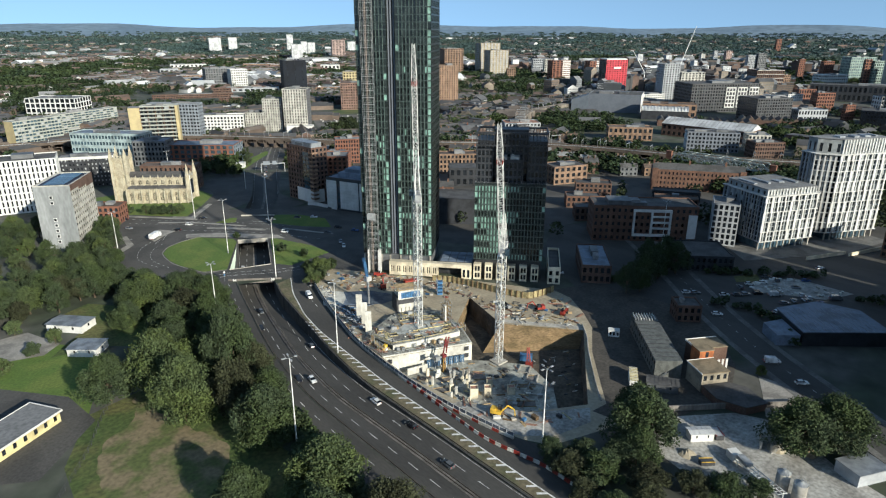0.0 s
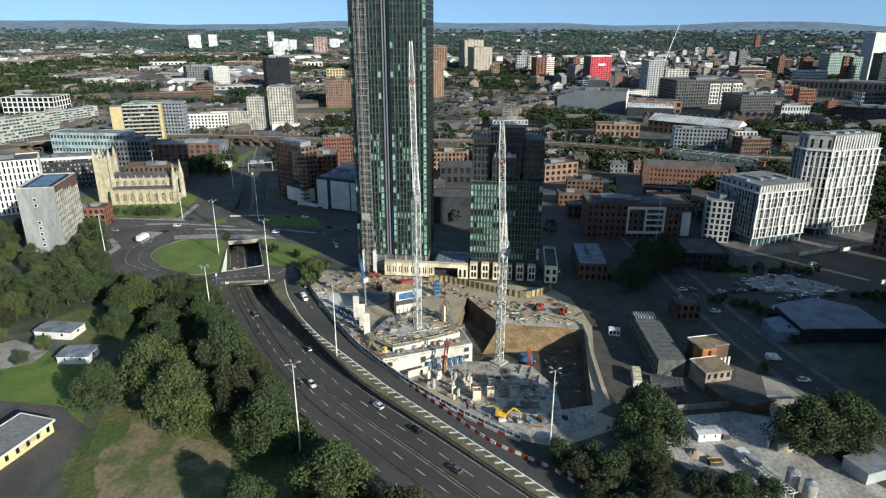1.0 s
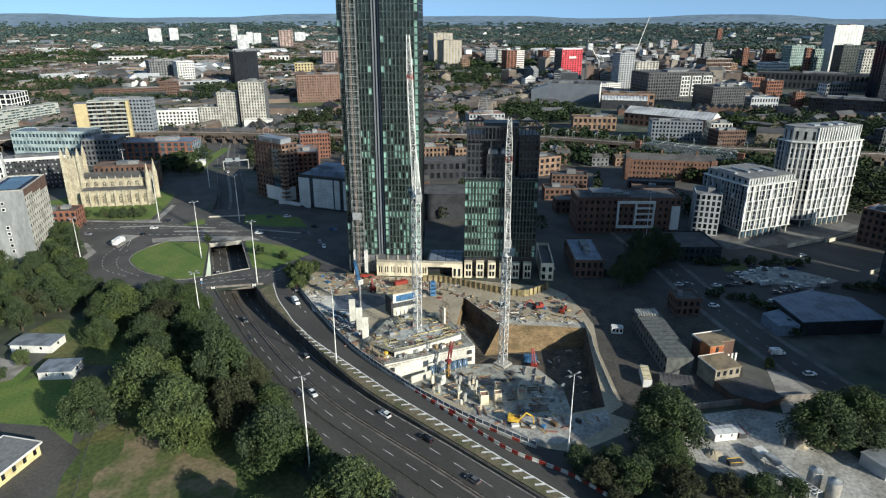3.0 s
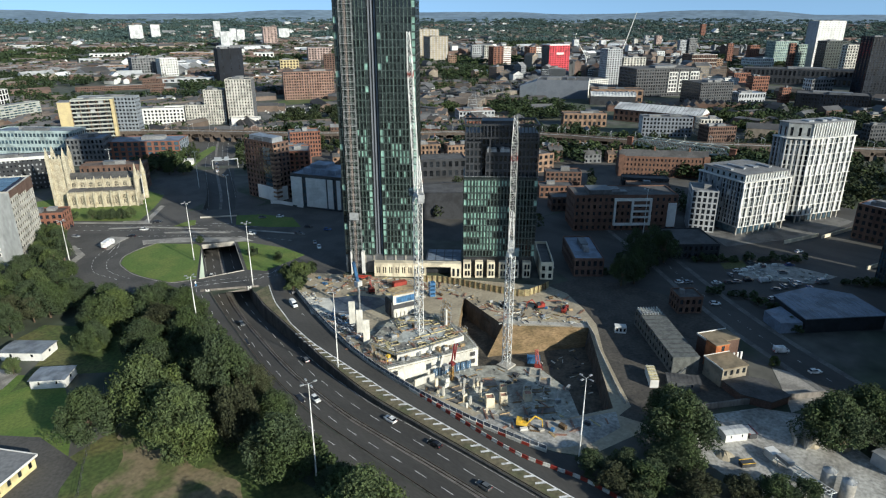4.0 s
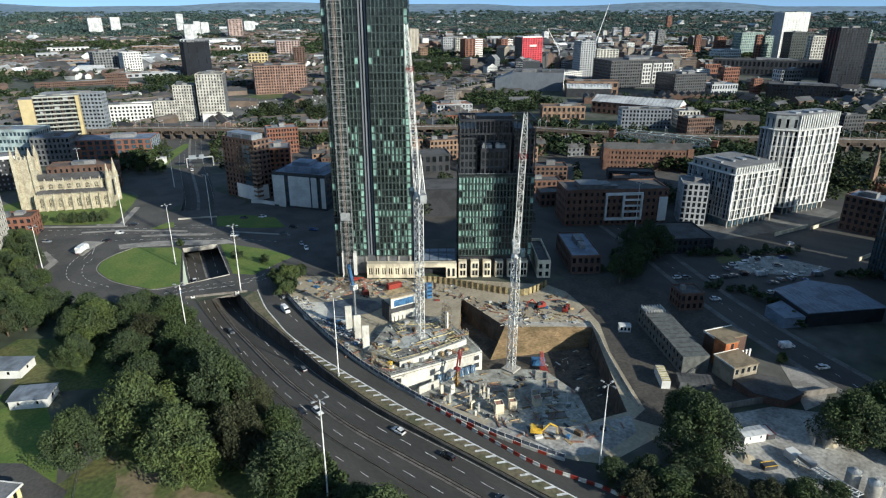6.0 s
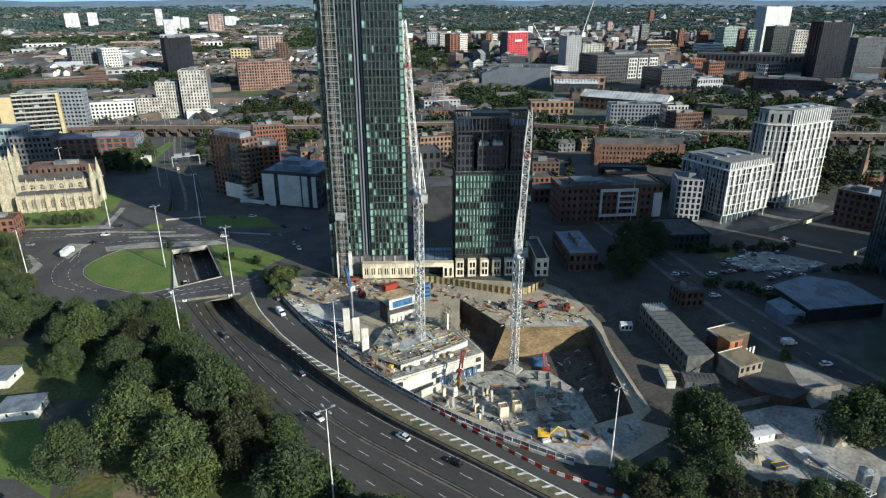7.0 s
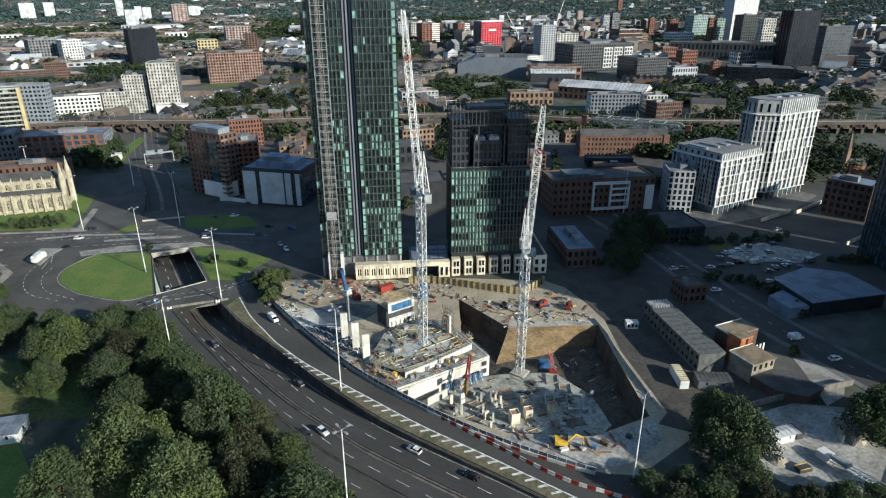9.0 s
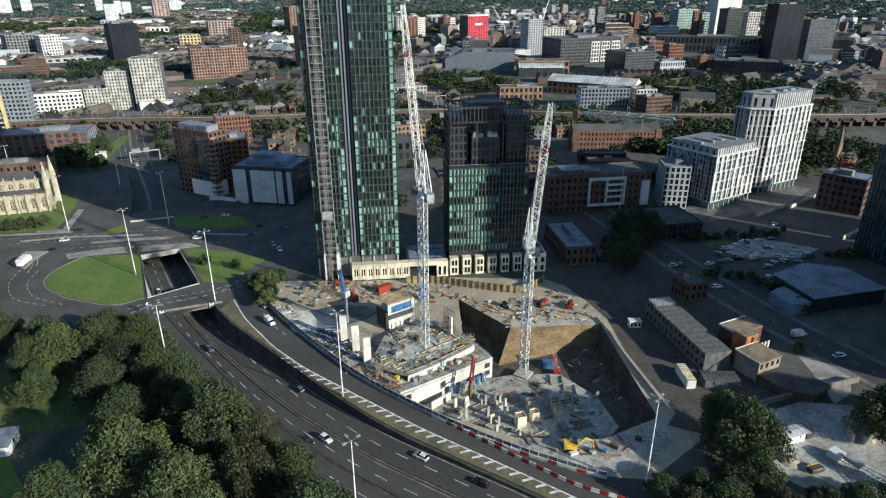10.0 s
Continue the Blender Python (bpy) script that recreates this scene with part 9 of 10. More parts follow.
for k in range(60):
    x, y = rj.uniform(272, 300), rj.uniform(68, 104)
    if not inside((x, y), [(283, 104), (300, 92), (300, 68), (284, 74), (270, 98)]):
        continue
    o = thing("rubble_block", at(x, y, rj.uniform(0, 180)), "broken pale rubble block on the plot", "rubble", "rubble")
    Geo().box(0, rj.uniform(0.6, 2.5), 0, rj.uniform(0.5, 1.6), 0, rj.uniform(0.3, 1.3)).ob("block", rj.choice((concrete_white, concrete, steel_grey, render_white)), o)
for x, y, a, L in ((330, 98, -22, 26), (352, 86, -18, 30), (318, 60, -20, 20)):
    wall_along("low_wall", [np.array((x, y, 0.0)), np.array((x + L * math.cos(radians(a)), y + L * math.sin(radians(a)), 0.0))], 0.5, 0, 1.8, stone_pale, "pale low wall beside the street", "wall")
sp = thing("spire_church", at(452, 72, -40), "small brick church with a slim spire", "church")
Geo().box(1.2, 3.8, 1.2, 3.8, 0, 16).box(1.0, 4.0, 1.0, 4.0, 16, 16.6).ob("tower", brick_tan, sp)
g = Geo()
g.box(1.5, 3.5, 1.5, 3.5, 16.6, 19)
pyramid(g, 2.5, 2.5, 19, 28, 1.0)
g.ob("spire", roof_brown, sp)
g = Geo().box(4.4, 17, 0, 7, 0, 6)
g.ob("nave", brick_red, sp)
g = Geo()
gable(g, 4.4, 17, 0, 7, 6, 9.5, True, 0.3)
g.ob("nave_roof", roof_dark, sp)

# ---- things on the building site ----
rs = random.Random(101)


def plank_stack(x, y, z, ang, n, L, mt, label, name="timber_stack"):
    root = thing(name, pose(x, y, z, 0, 0, ang), label, "timber")
    for k in range(n):
        lay, col = divmod(k, 4)
        Geo().box(rs.uniform(-0.2, 0.2), L + rs.uniform(-0.2, 0.2), 0.28 * col, 0.28 * col + 0.22, 0.16 * lay, 0.16 * lay + 0.13).ob("plank", mt, root)
    return root


def crate(x, y, z, ang, w, d, h, mt, label, name="crate"):
    root = thing(name, pose(x, y, z, 0, 0, ang), label, "crate")
    Geo().box(0, w, 0, d, 0.1, h).ob("body", mt, root)
    Geo().box(0.05, w - 0.05, 0.1, 0.25, 0, 0.1).box(0.05, w - 0.05, d - 0.25, d - 0.1, 0, 0.1).ob("skid", timber_dark, root)
    return root


def rebar(x, y, z, ang, L):
    root = thing("rebar_bundle", pose(x, y, z, 0, 0, ang), "bundle of rusty steel reinforcing bars", "rebar")
    rust = MATS["mast_rust"]
    g = Geo()
    for k in range(9):
        yy = rs.uniform(0, 0.8)
        g.bar((rs.uniform(-0.3, 0.3), yy, 0.1 + 0.1 * (k % 3)), (L + rs.uniform(-0.5, 0.5), yy + rs.uniform(-0.2, 0.2), 0.1 + 0.1 * (k % 3)), 0.045)
    tagged(g.ob("reinforcement", rust, root), kind="stuff")


def excavator(x, y, z, ang, mt, label):
    root = thing("excavator", pose(x, y, z, 0, 0, ang), label, "excavator", "site machines")
    for s in (-1.2, 0.7):
        Geo().box(-1.9, 1.9, s, s + 0.5, 0.05, 0.75).ob("track", tyre, root)
    Geo().box(-1.9, 1.3, -1.2, 1.2, 0.85, 1.7).box(-1.9, -0.4, -1.1, 1.1, 1.7, 2.3).ob("house", mt, root)
    Geo().box(0.1, 1.4, 0.1, 1.1, 1.7, 2.9).ob("cab", glass_dark, root)
    g = Geo()
    g.bar((1.2, -0.4, 1.4), (3.2, -0.4, 4.0), 0.24).bar((3.2, -0.4, 4.0), (5.2, -0.4, 3.1), 0.22)
    g.ob("boom", mt, root)
    Geo().bar((5.2, -0.4, 3.1), (5.5, -0.4, 1.0), 0.17).ob("stick", mt, root)
    Geo().box(5.1, 6.1, -0.9, 0.1, 0.3, 1.0).ob("bucket", steel_dark, root)


def telehandler(x, y, z, ang, mt, label):
    root = thing("telehandler", pose(x, y, z, 0, 0, ang), label, "telehandler", "site machines")
    Geo().box(-2.2, 1.8, -0.7, 0.7, 0.6, 1.3).box(-2.2, -1.0, -0.9, 0.9, 0.9, 1.7).ob("chassis", mt, root)
    Geo().box(-0.7, 0.8, 0.15, 0.95, 1.2, 2.4).ob("cab", glass_dark, root)
    Geo().bar((-1.9, -0.3, 1.9), (3.4, -0.3, 1.4), 0.2).box(3.3, 3.5, -0.9, 0.4, 0.3, 1.5).ob("boom", mt, root)
    for xx in (-1.4, 1.4):
        for s in (-0.95, 0.95):
            Geo().bar((xx, s - 0.18, 0.55), (xx, s + 0.18, 0.55), 0.55, 12).ob("wheel", tyre, root)


DECK_Z, UP_Z, SLAB_Z = 0.38, 2.02, PIT_Z + 1.52
UPPER = [(118.4, 172.5), (119.6, 161.6), (127, 158.4), (143.4, 154), (146, 160.6), (147.6, 170), (141.5, 176.6), (133.4, 179)]
# formwork on the upper deck
k = 0
while k < 34:
    x, y = rs.uniform(117, 149), rs.uniform(151, 180)
    if not inside((x, y), UPPER) or math.hypot(x - 135, y - 165) < 3.0:
        continue
    k += 1
    r = rs.random()
    ang = rs.choice((-20, 70, -20, 68, -24))
    if r < 0.2:
        plank_stack(x, y, UP_Z, ang, rs.randint(1, 3), rs.uniform(3.0, 6.0), ply_yellow, "loose yellow formwork beams on the deck", "formwork_beams")
    elif r < 0.62:
        plank_stack(x, y, UP_Z, ang, rs.randint(2, 3), rs.uniform(1.5, 3.5), timber, "stack of pale sawn timber", "timber_stack")
    elif r < 0.75:
        crate(x, y, UP_Z, ang, rs.uniform(1, 2.2), rs.uniform(0.8, 1.4), rs.uniform(0.6, 1.5), rs.choice((timber, steel_grey, timber_dark, paint_yellow)), "site crate on the part-built deck")
    elif r < 0.88:
        rebar(x, y, UP_Z, ang, rs.uniform(3, 5))
    else:
        o = thing("ply_sheet", pose(x, y, UP_Z, 0, 0, ang), "pale plywood shutter sheet lying flat", "plywood")
        Geo().box(0, 3.0, 0, 1.6, 0, 0.08).ob("sheet", ply_yellow, o)
# patches of fresh slab in cooler grey
plate("fresh_slab", [(124, 168), (131, 160), (141, 157.5), (145, 164), (137, 171), (128, 173.5)], UP_Z + 0.02, mat("fresh_slab", (0.42, 0.43, 0.4), 0.8, var=0.25, scale=0.3, fine=1.5), "fresh grey concrete pour on the deck", "slab", thick=0.02)
# edge rails and props of the deck
def edge_rail(pts, z, step=2.0, h=1.2, label="scaffold guard rail along the deck edge"):
    root = thing("edge_rail", pose(0, 0, 0), label, "guard rail", "deck edge rails")
    line = [np.array((*p, z)) for p in pts]
    g = Geo()
    for zz in (0.5, 1.1):
        for a, b in zip(line, line[1:]):
            g.bar((a[0], a[1], a[2] + zz), (b[0], b[1], b[2] + zz), 0.05)
    g.ob("rail", steel_grey, root)
    for p, hd in along(line, step):
        Geo().bar((0, 0, 0), (0, 0, h), 0.045).ob("post", steel_grey, root).matrix_basis = pose(p[0], p[1], z)


edge_rail([(117.6, 173), (118.9, 160.6), (126.7, 157.2), (144, 152.6), (147.2, 160.4), (149, 171)], UP_Z)
edge_rail([(113.6, 171), (113.3, 158.6), (119, 156.2), (143.4, 146), (150.5, 160.6)], DECK_Z)
for k in range(46):
    t = rs.random()
    x, y = (114.2 + 3 * rs.random(), 159.5 + 11 * rs.random()) if t < 0.5 else (118 + 22 * rs.random(), 0)
    if t >= 0.5:
        y = 157.6 - (x - 118) * 0.4 + rs.uniform(0.2, 1.6)
    z = DECK_Z
    r = rs.random()
    if r < 0.45:
        plank_stack(x, y, z, rs.uniform(-30, 80), rs.randint(2, 3), rs.uniform(1.2, 2.6), rs.choice((timber, ply_yellow)), "scaffold boards and timber on the lower deck")
    elif r < 0.7:
        crate(x, y, z, rs.uniform(-30, 60), rs.uniform(0.8, 1.8), rs.uniform(0.7, 1.2), rs.uniform(0.6, 1.5), rs.choice((render_white, steel_grey, paint_yellow, timber)), "small site crate on the lower deck")
    else:
        rebar(x, y, z, rs.uniform(0, 180), 3)


def scaffold(x, y, z, ang, nx, ny, nz, label):
    root = thing("scaffold", pose(x, y, z, 0, 0, ang), label, "scaffold", "scaffolds")
    B, D, H = 1.8, 1.2, 1.9
    for i in range(nx + 1):
        for j in range(ny + 1):
            Geo().bar((i * B, j * D, 0), (i * B, j * D, nz * H + 1), 0.06).ob("standard", steel_grey, root)
    for kz in range(1, nz + 1):
        Geo().box(-0.2, nx * B + 0.2, 0, ny * D, kz * H - 0.06, kz * H).ob("board_lift", timber, root)
        g = Geo()
        for j in (0, ny * D):
            g.bar((-0.2, j, kz * H + 0.9), (nx * B + 0.2, j, kz * H + 0.9), 0.045)
            g.bar((0, j, kz * H - H), (nx * B, j, kz * H), 0.04)
        g.ob("ledger", steel_grey, root)


scaffold(147.4, 161.5, 0.36, 66, 2, 2, 4, "steel scaffold tower at the corner of the deck")
scaffold(151.6, 157.0, PIT_Z, 66, 1, 1, 4, "steel stair scaffold rising out of the pit")
scaffold(150.2, 163.5, 0.36, 66, 3, 1, 4, "steel scaffold along the far end of the deck")
scaffold(115.4, 160, DECK_Z, 85, 3, 1, 1, "low scaffold along the deck edge")
scaffold(116.2, 167.4, DECK_Z, 60, 2, 1, 1, "low scaffold along the deck edge")
pier = thing("concrete_pier", pose(146.0, 161.8, 2, 0, 0, 64), "tall fresh white concrete pier in scaffolding", "pier")
Geo().box(0, 1.6, 0, 0.6, -2, 6.6).ob("shaft", concrete_white, pier)

# lift core with blue shutters
core = thing("lift_core", at(139.6, 183.4, -20), "part-built concrete core with blue shutters on top", "core")
g, panes = Geo(), []
facade(g, panes, (0, 0, 0), (1, 0, 0), 0, 3.4, 10.5, 6, 1, 0.5, 0.62, 0.5, 0.0)
plain(g, (10.5, 0, 0), (0, 1, 0), 0, 3.4, 8)
plain(g, (0, 8, 0), (0, -1, 0), 0, 3.4, 8)
g.box(0.3, 10.2, 0.5, 8, 0, 3.4)
g.ob("lower_wall", concrete_white, core, "white wall with arched openings")
Geo().box(0.2, 10.3, 0.6, 7.6, 3.4, 5.6).ob("dark_storey", steel_dark, core)
for k in range(5):
    Geo().box(-0.6, 0.2, 0.5 + 1.4 * k, 1.4 + 1.4 * k, 0, 6.5).ob("side_shutter", steel_dark, core)
Geo().box(0, 10.5, 0.1, 7.8, 5.6, 6.0).box(0, 1.2, 0.1, 0.5, 6.0, 9.2).box(9.3, 10.5, 0.1, 0.5, 6.0, 9.2).box(1.2, 9.3, 0.1, 0.5, 8.6, 9.2).ob("upper_frame", concrete_white, core)
for k in range(8):
    Geo().box(1.25 + k * 1.0, 2.15 + k * 1.0, 0.2, 0.45, 6.0, 8.6).ob("shutter", paint_blue, core, "blue steel shutter")
Geo().box(0.2, 10.3, 0.5, 7.6, 9.2, 9.4).ob("platform", timber, core)
edge_rail([(141, 191), (139.8, 183.6), (149.3, 180.2), (152, 187)], 9.4)
rc = thing("red_container", at(158.5, 203.0, -18), "red steel container on site", "container")
Geo().box(0, 6.0, 0, 2.4, 0, 2.6).box(0.3, 0.5, -0.06, 2.46, 0, 2.62).box(5.5, 5.7, -0.06, 2.46, 0, 2.62).ob("body", paint_red, rc)
bt = thing("blue_tower", at(163.0, 186.5, -30), "blue steel stair tower standing on site", "stair tower")
for k in range(4):
    Geo().box(0, 2.4, 0, 2.4, 1.7 * k, 1.7 * k + 0.9).ob("bay", paint_blue, bt)
for q in ((0, 0), (2.3, 0), (0, 2.3), (2.3, 2.3)):
    Geo().box(q[0], q[0] + 0.12, q[1], q[1] + 0.12, 0, 7.4).ob("leg", steel_grey, bt)
# placing boom with blue head
pb = thing("placing_boom", pose(135.5, 198.5, 0), "concrete placing boom with a folded blue arm", "placing boom")
Geo().box(-0.35, 0.35, -0.35, 0.35, 0, 11).ob("mast", steel_grey, pb)
Geo().box(-1.2, 1.2, -1.0, 1.0, 10.5, 12.5).ob("platform", render_white, pb)
Geo().bar((0, 0, 11), (-1.2, 0.8, 20.5), 0.7, 6).bar((-1.2, 0.8, 20.5), (0.2, 0.4, 12), 0.45, 6).ob("arm", paint_blue, pb, "folded blue boom arm")
# concrete pump with red arm beside the white wall
pr2 = thing("placing_boom", pose(129.6, 145.0, SLAB_Z), "small placing boom with yellow mast and red arm", "placing boom")
g = Geo()
lattice(g, (0, 0, 0), (0, 0, 6.2), 0.9, 0.9, 0.12, 0.07)
g.bar((0, 0, 0), (0, 0, 6.2), 0.22).ob("mast", mat("mast_ochre", (0.36, 0.2, 0.05), 0.7, var=0.3, fine=2.0), pr2)
arm_red = mat("arm_red", (0.2, 0.03, 0.03), 0.55, var=0.3, fine=2.0)
Geo().box(-0.8, 0.8, -0.8, 0.8, 5.9, 6.9).bar((-0.3, 0, 6.5), (0.9, -0.3, 13.5), 0.3, 6).ob("arm", arm_red, pr2, "dark red folded arm")
Geo().bar((0.9, -0.3, 13.5), (0.8, -0.5, 7.4), 0.24, 6).bar((0.8, -0.5, 7.4), (1.9, -0.5, 13.2), 0.2, 6).bar((1.9, -0.5, 13.2), (2.6, -0.4, 12.6), 0.16, 6).ob("arm_tip", arm_red, pr2, "dark red folded arm")
Geo().bar((0.0, 0.25, 7), (0.6, 0.0, 11.5), 0.12, 6).ob("ram", render_white, pr2)
Geo().box(-4.2, -2.4, -0.8, 0.8, 5.8, 7.4).bar((-3, 0, 6.2), (0, 0, 6.2), 0.25).ob("counterweight", steel_grey, pr2)
# blue shutters against the wall foot, low white wall
shutter_blue = mat("shutter_blue", (0.06, 0.115, 0.19), 0.6, var=0.3, fine=2.0, rnd=0.25)
for k in range(7):
    t = k / 7
    x, y = 127.0 + 13.4 * t, 151.2 - 5.6 * t
    o = thing("wall_shutter", pose(x, y, SLAB_Z, 0, 0, -22.7), "blue steel wall shutter leaning on a wall", "shutter", "blue shutters")
    Geo().box(0, 1.7, -0.5, -0.3, 0, 3.0).ob("panel", shutter_blue, o)
    Geo().bar((0.8, -0.5, 2.4), (0.8, -1.8, 0), 0.06).ob("prop", steel_grey, o)
o = thing("low_wall", pose(118.4, 151.4, SLAB_Z, 0, 0, -14), "low white concrete wall on the slab", "wall")
Geo().box(0, 7.8, -0.2, 0.2, 0, 2.6).ob("panel", concrete_white, o)
# column boxes with rusty starter bars
for x, y, w, h in ((124.8, 126.4, 2.6, 3.6), (129.2, 124.2, 2.2, 3.2), (133.6, 127.6, 2.0, 3.0), (135.6, 119.6, 2.4, 2.8)):
    o = thing("column_box", pose(x, y, SLAB_Z, 0, 0, -40), "cream shutter box with rusty starter bars", "shutter box", "shutter boxes")
    Geo().box(0, w, 0, 0.15, 0, h).box(0, w, w - 0.15, w, 0, h).box(0, 0.15, 0.15, w - 0.15, 0, h).box(w - 0.15, w, 0.15, w - 0.15, 0, h).ob("shutter", stone_pale, o)
    Geo().box(0.15, w - 0.15, 0.15, w - 0.15, 0.2, h - 0.3).ob("rusty_cage", MATS["mast_rust"], o)
k = 0
while k < 22:
    x, y = rs.uniform(115, 136), rs.uniform(124, 147)
    if not inside((x, y), [(115, 140), (121, 148), (131, 143), (137, 134), (128, 130), (121, 122), (116, 128)]):
        continue
    k += 1
    o = thing("column", pose(x, y, SLAB_Z, 0, 0, rs.choice((-17, 30))), "short pale concrete column on the slab", "column", "short columns")
    a = rs.uniform(0.3, 0.8)
    Geo().box(-a, a, -0.3, 0.3, 0, rs.uniform(1.2, 3.2)).ob("shaft", rs.choice((concrete_white, concrete, stone_pale)), o)
k = 0
while k < 60:
    x, y = rs.uniform(113, 160), rs.uniform(102, 148)
    if not inside((x, y), slab) or math.hypot(x - 149.4, y - 137.2) < 3.4:
        continue
    k += 1
    r, a = rs.random(), rs.uniform(0, 180)
    if r < 0.4:
        rebar(x, y, SLAB_Z, a, rs.uniform(2, 5))
    elif r < 0.7:
        plank_stack(x, y, SLAB_Z, a, rs.randint(2, 3), rs.uniform(1.5, 3.5), rs.choice((timber, timber_dark, ply_yellow)), "timber lying on the base slab")
    else:
        crate(x, y, SLAB_Z, a, rs.uniform(0.8, 2.2), rs.uniform(0.6, 1.4), rs.uniform(0.5, 1.6), rs.choice((steel_dark, steel_grey, concrete_white, steel_dark, timber)), "site crate on the base slab")
for x, y, w, d, a in ((143, 112, 7, 5, 30), (148, 118, 6, 4, 30), (140, 120, 5, 3, 30), (151, 124, 5, 4, 30)):
    o = thing("slab_upstand", pose(x, y, SLAB_Z, 0, 0, a), "low concrete upstand with recesses", "upstand")
    Geo().box(0, w, 0, 0.4, 0, 0.5).box(0, w, d - 0.4, d, 0, 0.5).box(0, 0.4, 0.4, d - 0.4, 0, 0.5).box(w - 0.4, w, 0.4, d - 0.4, 0, 0.5).ob("kerb", concrete, o)
pl = thing("piling_rig", pose(157.0, 129.0, PIT_Z, 0, 0, 40), "red lattice piling rig in the pit", "piling rig")
g = Geo()
lattice(g, (0, 0, 0.5), (2.6, 0.6, 6.5), 0.9, 1.0, 0.09, 0.05)
g.bar((-1.5, -1.2, 0.4), (2.6, 0.6, 6.3), 0.1).bar((-1.5, 1.2, 0.4), (2.6, 0.6, 6.3), 0.1)
g.ob("leader", paint_red, pl)
Geo().box(-2.4, 1, -1.3, 1.3, 0.2, 1.6).ob("carriage", paint_red, pl)
bc = thing("blue_container", pose(157.5, 134, PIT_Z, 0, 0, -52), "blue steel store in the pit", "container")
Geo().box(0, 4.6, 0, 2.2, 0, 2.4).ob("body", paint_blue, bc)
excavator(118.2, 108.2, 0.06, -60, paint_yellow, "yellow excavator on the pale hardstanding")
excavator(184.5, 147.5, 0.05, 150, paint_red, "red excavator by the timber hoarding")
excavator(150, 208, 0.05, 60, paint_red, "red excavator near the tower")
telehandler(188.5, 138.5, 0.05, 20, paint_red, "red telehandler on the haul road")
telehandler(176, 158, 0.05, 80, steel_grey, "grey telehandler beside stacked material")
telehandler(157, 221, 0.05, -40, paint_red, "red telehandler under the tower")
# timber hoarding between site and podium
hd = thing("timber_hoarding", pose(0, 0, 0), "tan timber hoarding with posts", "hoarding")
olive = mat("olive_board", (0.33, 0.27, 0.14), 0.9, var=0.25, fine=2, rnd=0.2)
ln = [np.array((*p, 0.0)) for p in smooth_line([(172, 200), (177, 193.5), (180.4, 185), (184.5, 171), (188.8, 159.5), (194, 157), (202.5, 156)], 2.4)]
bd = pt0 = None
for p, h in along(ln, 2.4):
    if bd is None:
        bd = Geo().box(0, 2.35, -0.05, 0.05, 0.1, 3.0).ob("panel", olive, hd)
        pt0 = Geo().box(-0.12, 0.12, -0.5, -0.06, 0, 3.2).ob("post", timber_dark, hd)
        o, q = bd, pt0
    else:
        o, q = new("panel", bd.data), new("post", pt0.data)
        o.parent = q.parent = hd
    o.matrix_basis = q.matrix_basis = pose(p[0], p[1], 0, 0, 0, h)
plate("kerb_slab", [(164.6, 150.5), (166.8, 151.6), (186, 126.4), (183.4, 124.7)], 0.12, concrete, "pale concrete edge strip above the pit", "slab", thick=0.2)
plate("white_slab", [(128.5, 224), (136, 214), (128, 206), (123.4, 202.3), (120.8, 210)], 0.2, concrete_white, "white concrete apron by the fence", "slab", thick=0.15)
plate("wet_slab", [(136, 214), (147.6, 203), (152, 193), (141, 196), (130.6, 197.5), (124, 201.5), (128, 206)], 0.2, mat("wet_slab", (0.2, 0.23, 0.27), 0.35, var=0.25, scale=0.3, fine=1.2), "blue grey wet concrete slab", "slab", thick=0.15)
# barrier along the east lip of the pit
eb = thing("pit_barrier", pose(0, 0, 0), "concrete barriers and mesh along the pit edge", "barrier")
ln = [np.array((*p, 0.0)) for p in smooth_line([(186, 127.5), (178, 119.5), (170, 113), (155, 99.4), (147.5, 92)], 2.4)]
b0 = None
for k, (p, h) in enumerate(along(ln, 2.5)):
    if b0 is None:
        b0 = Geo().box(0, 2.4, -0.3, 0.3, 0, 0.4).box(0, 2.4, -0.12, 0.12, 0.4, 1.0).ob("barrier", concrete, eb)
        o = b0
    else:
        o = new("barrier", b0.data)
        o.parent = eb
    o.matrix_basis = pose(p[0], p[1], 0.03, 0, 0, h)

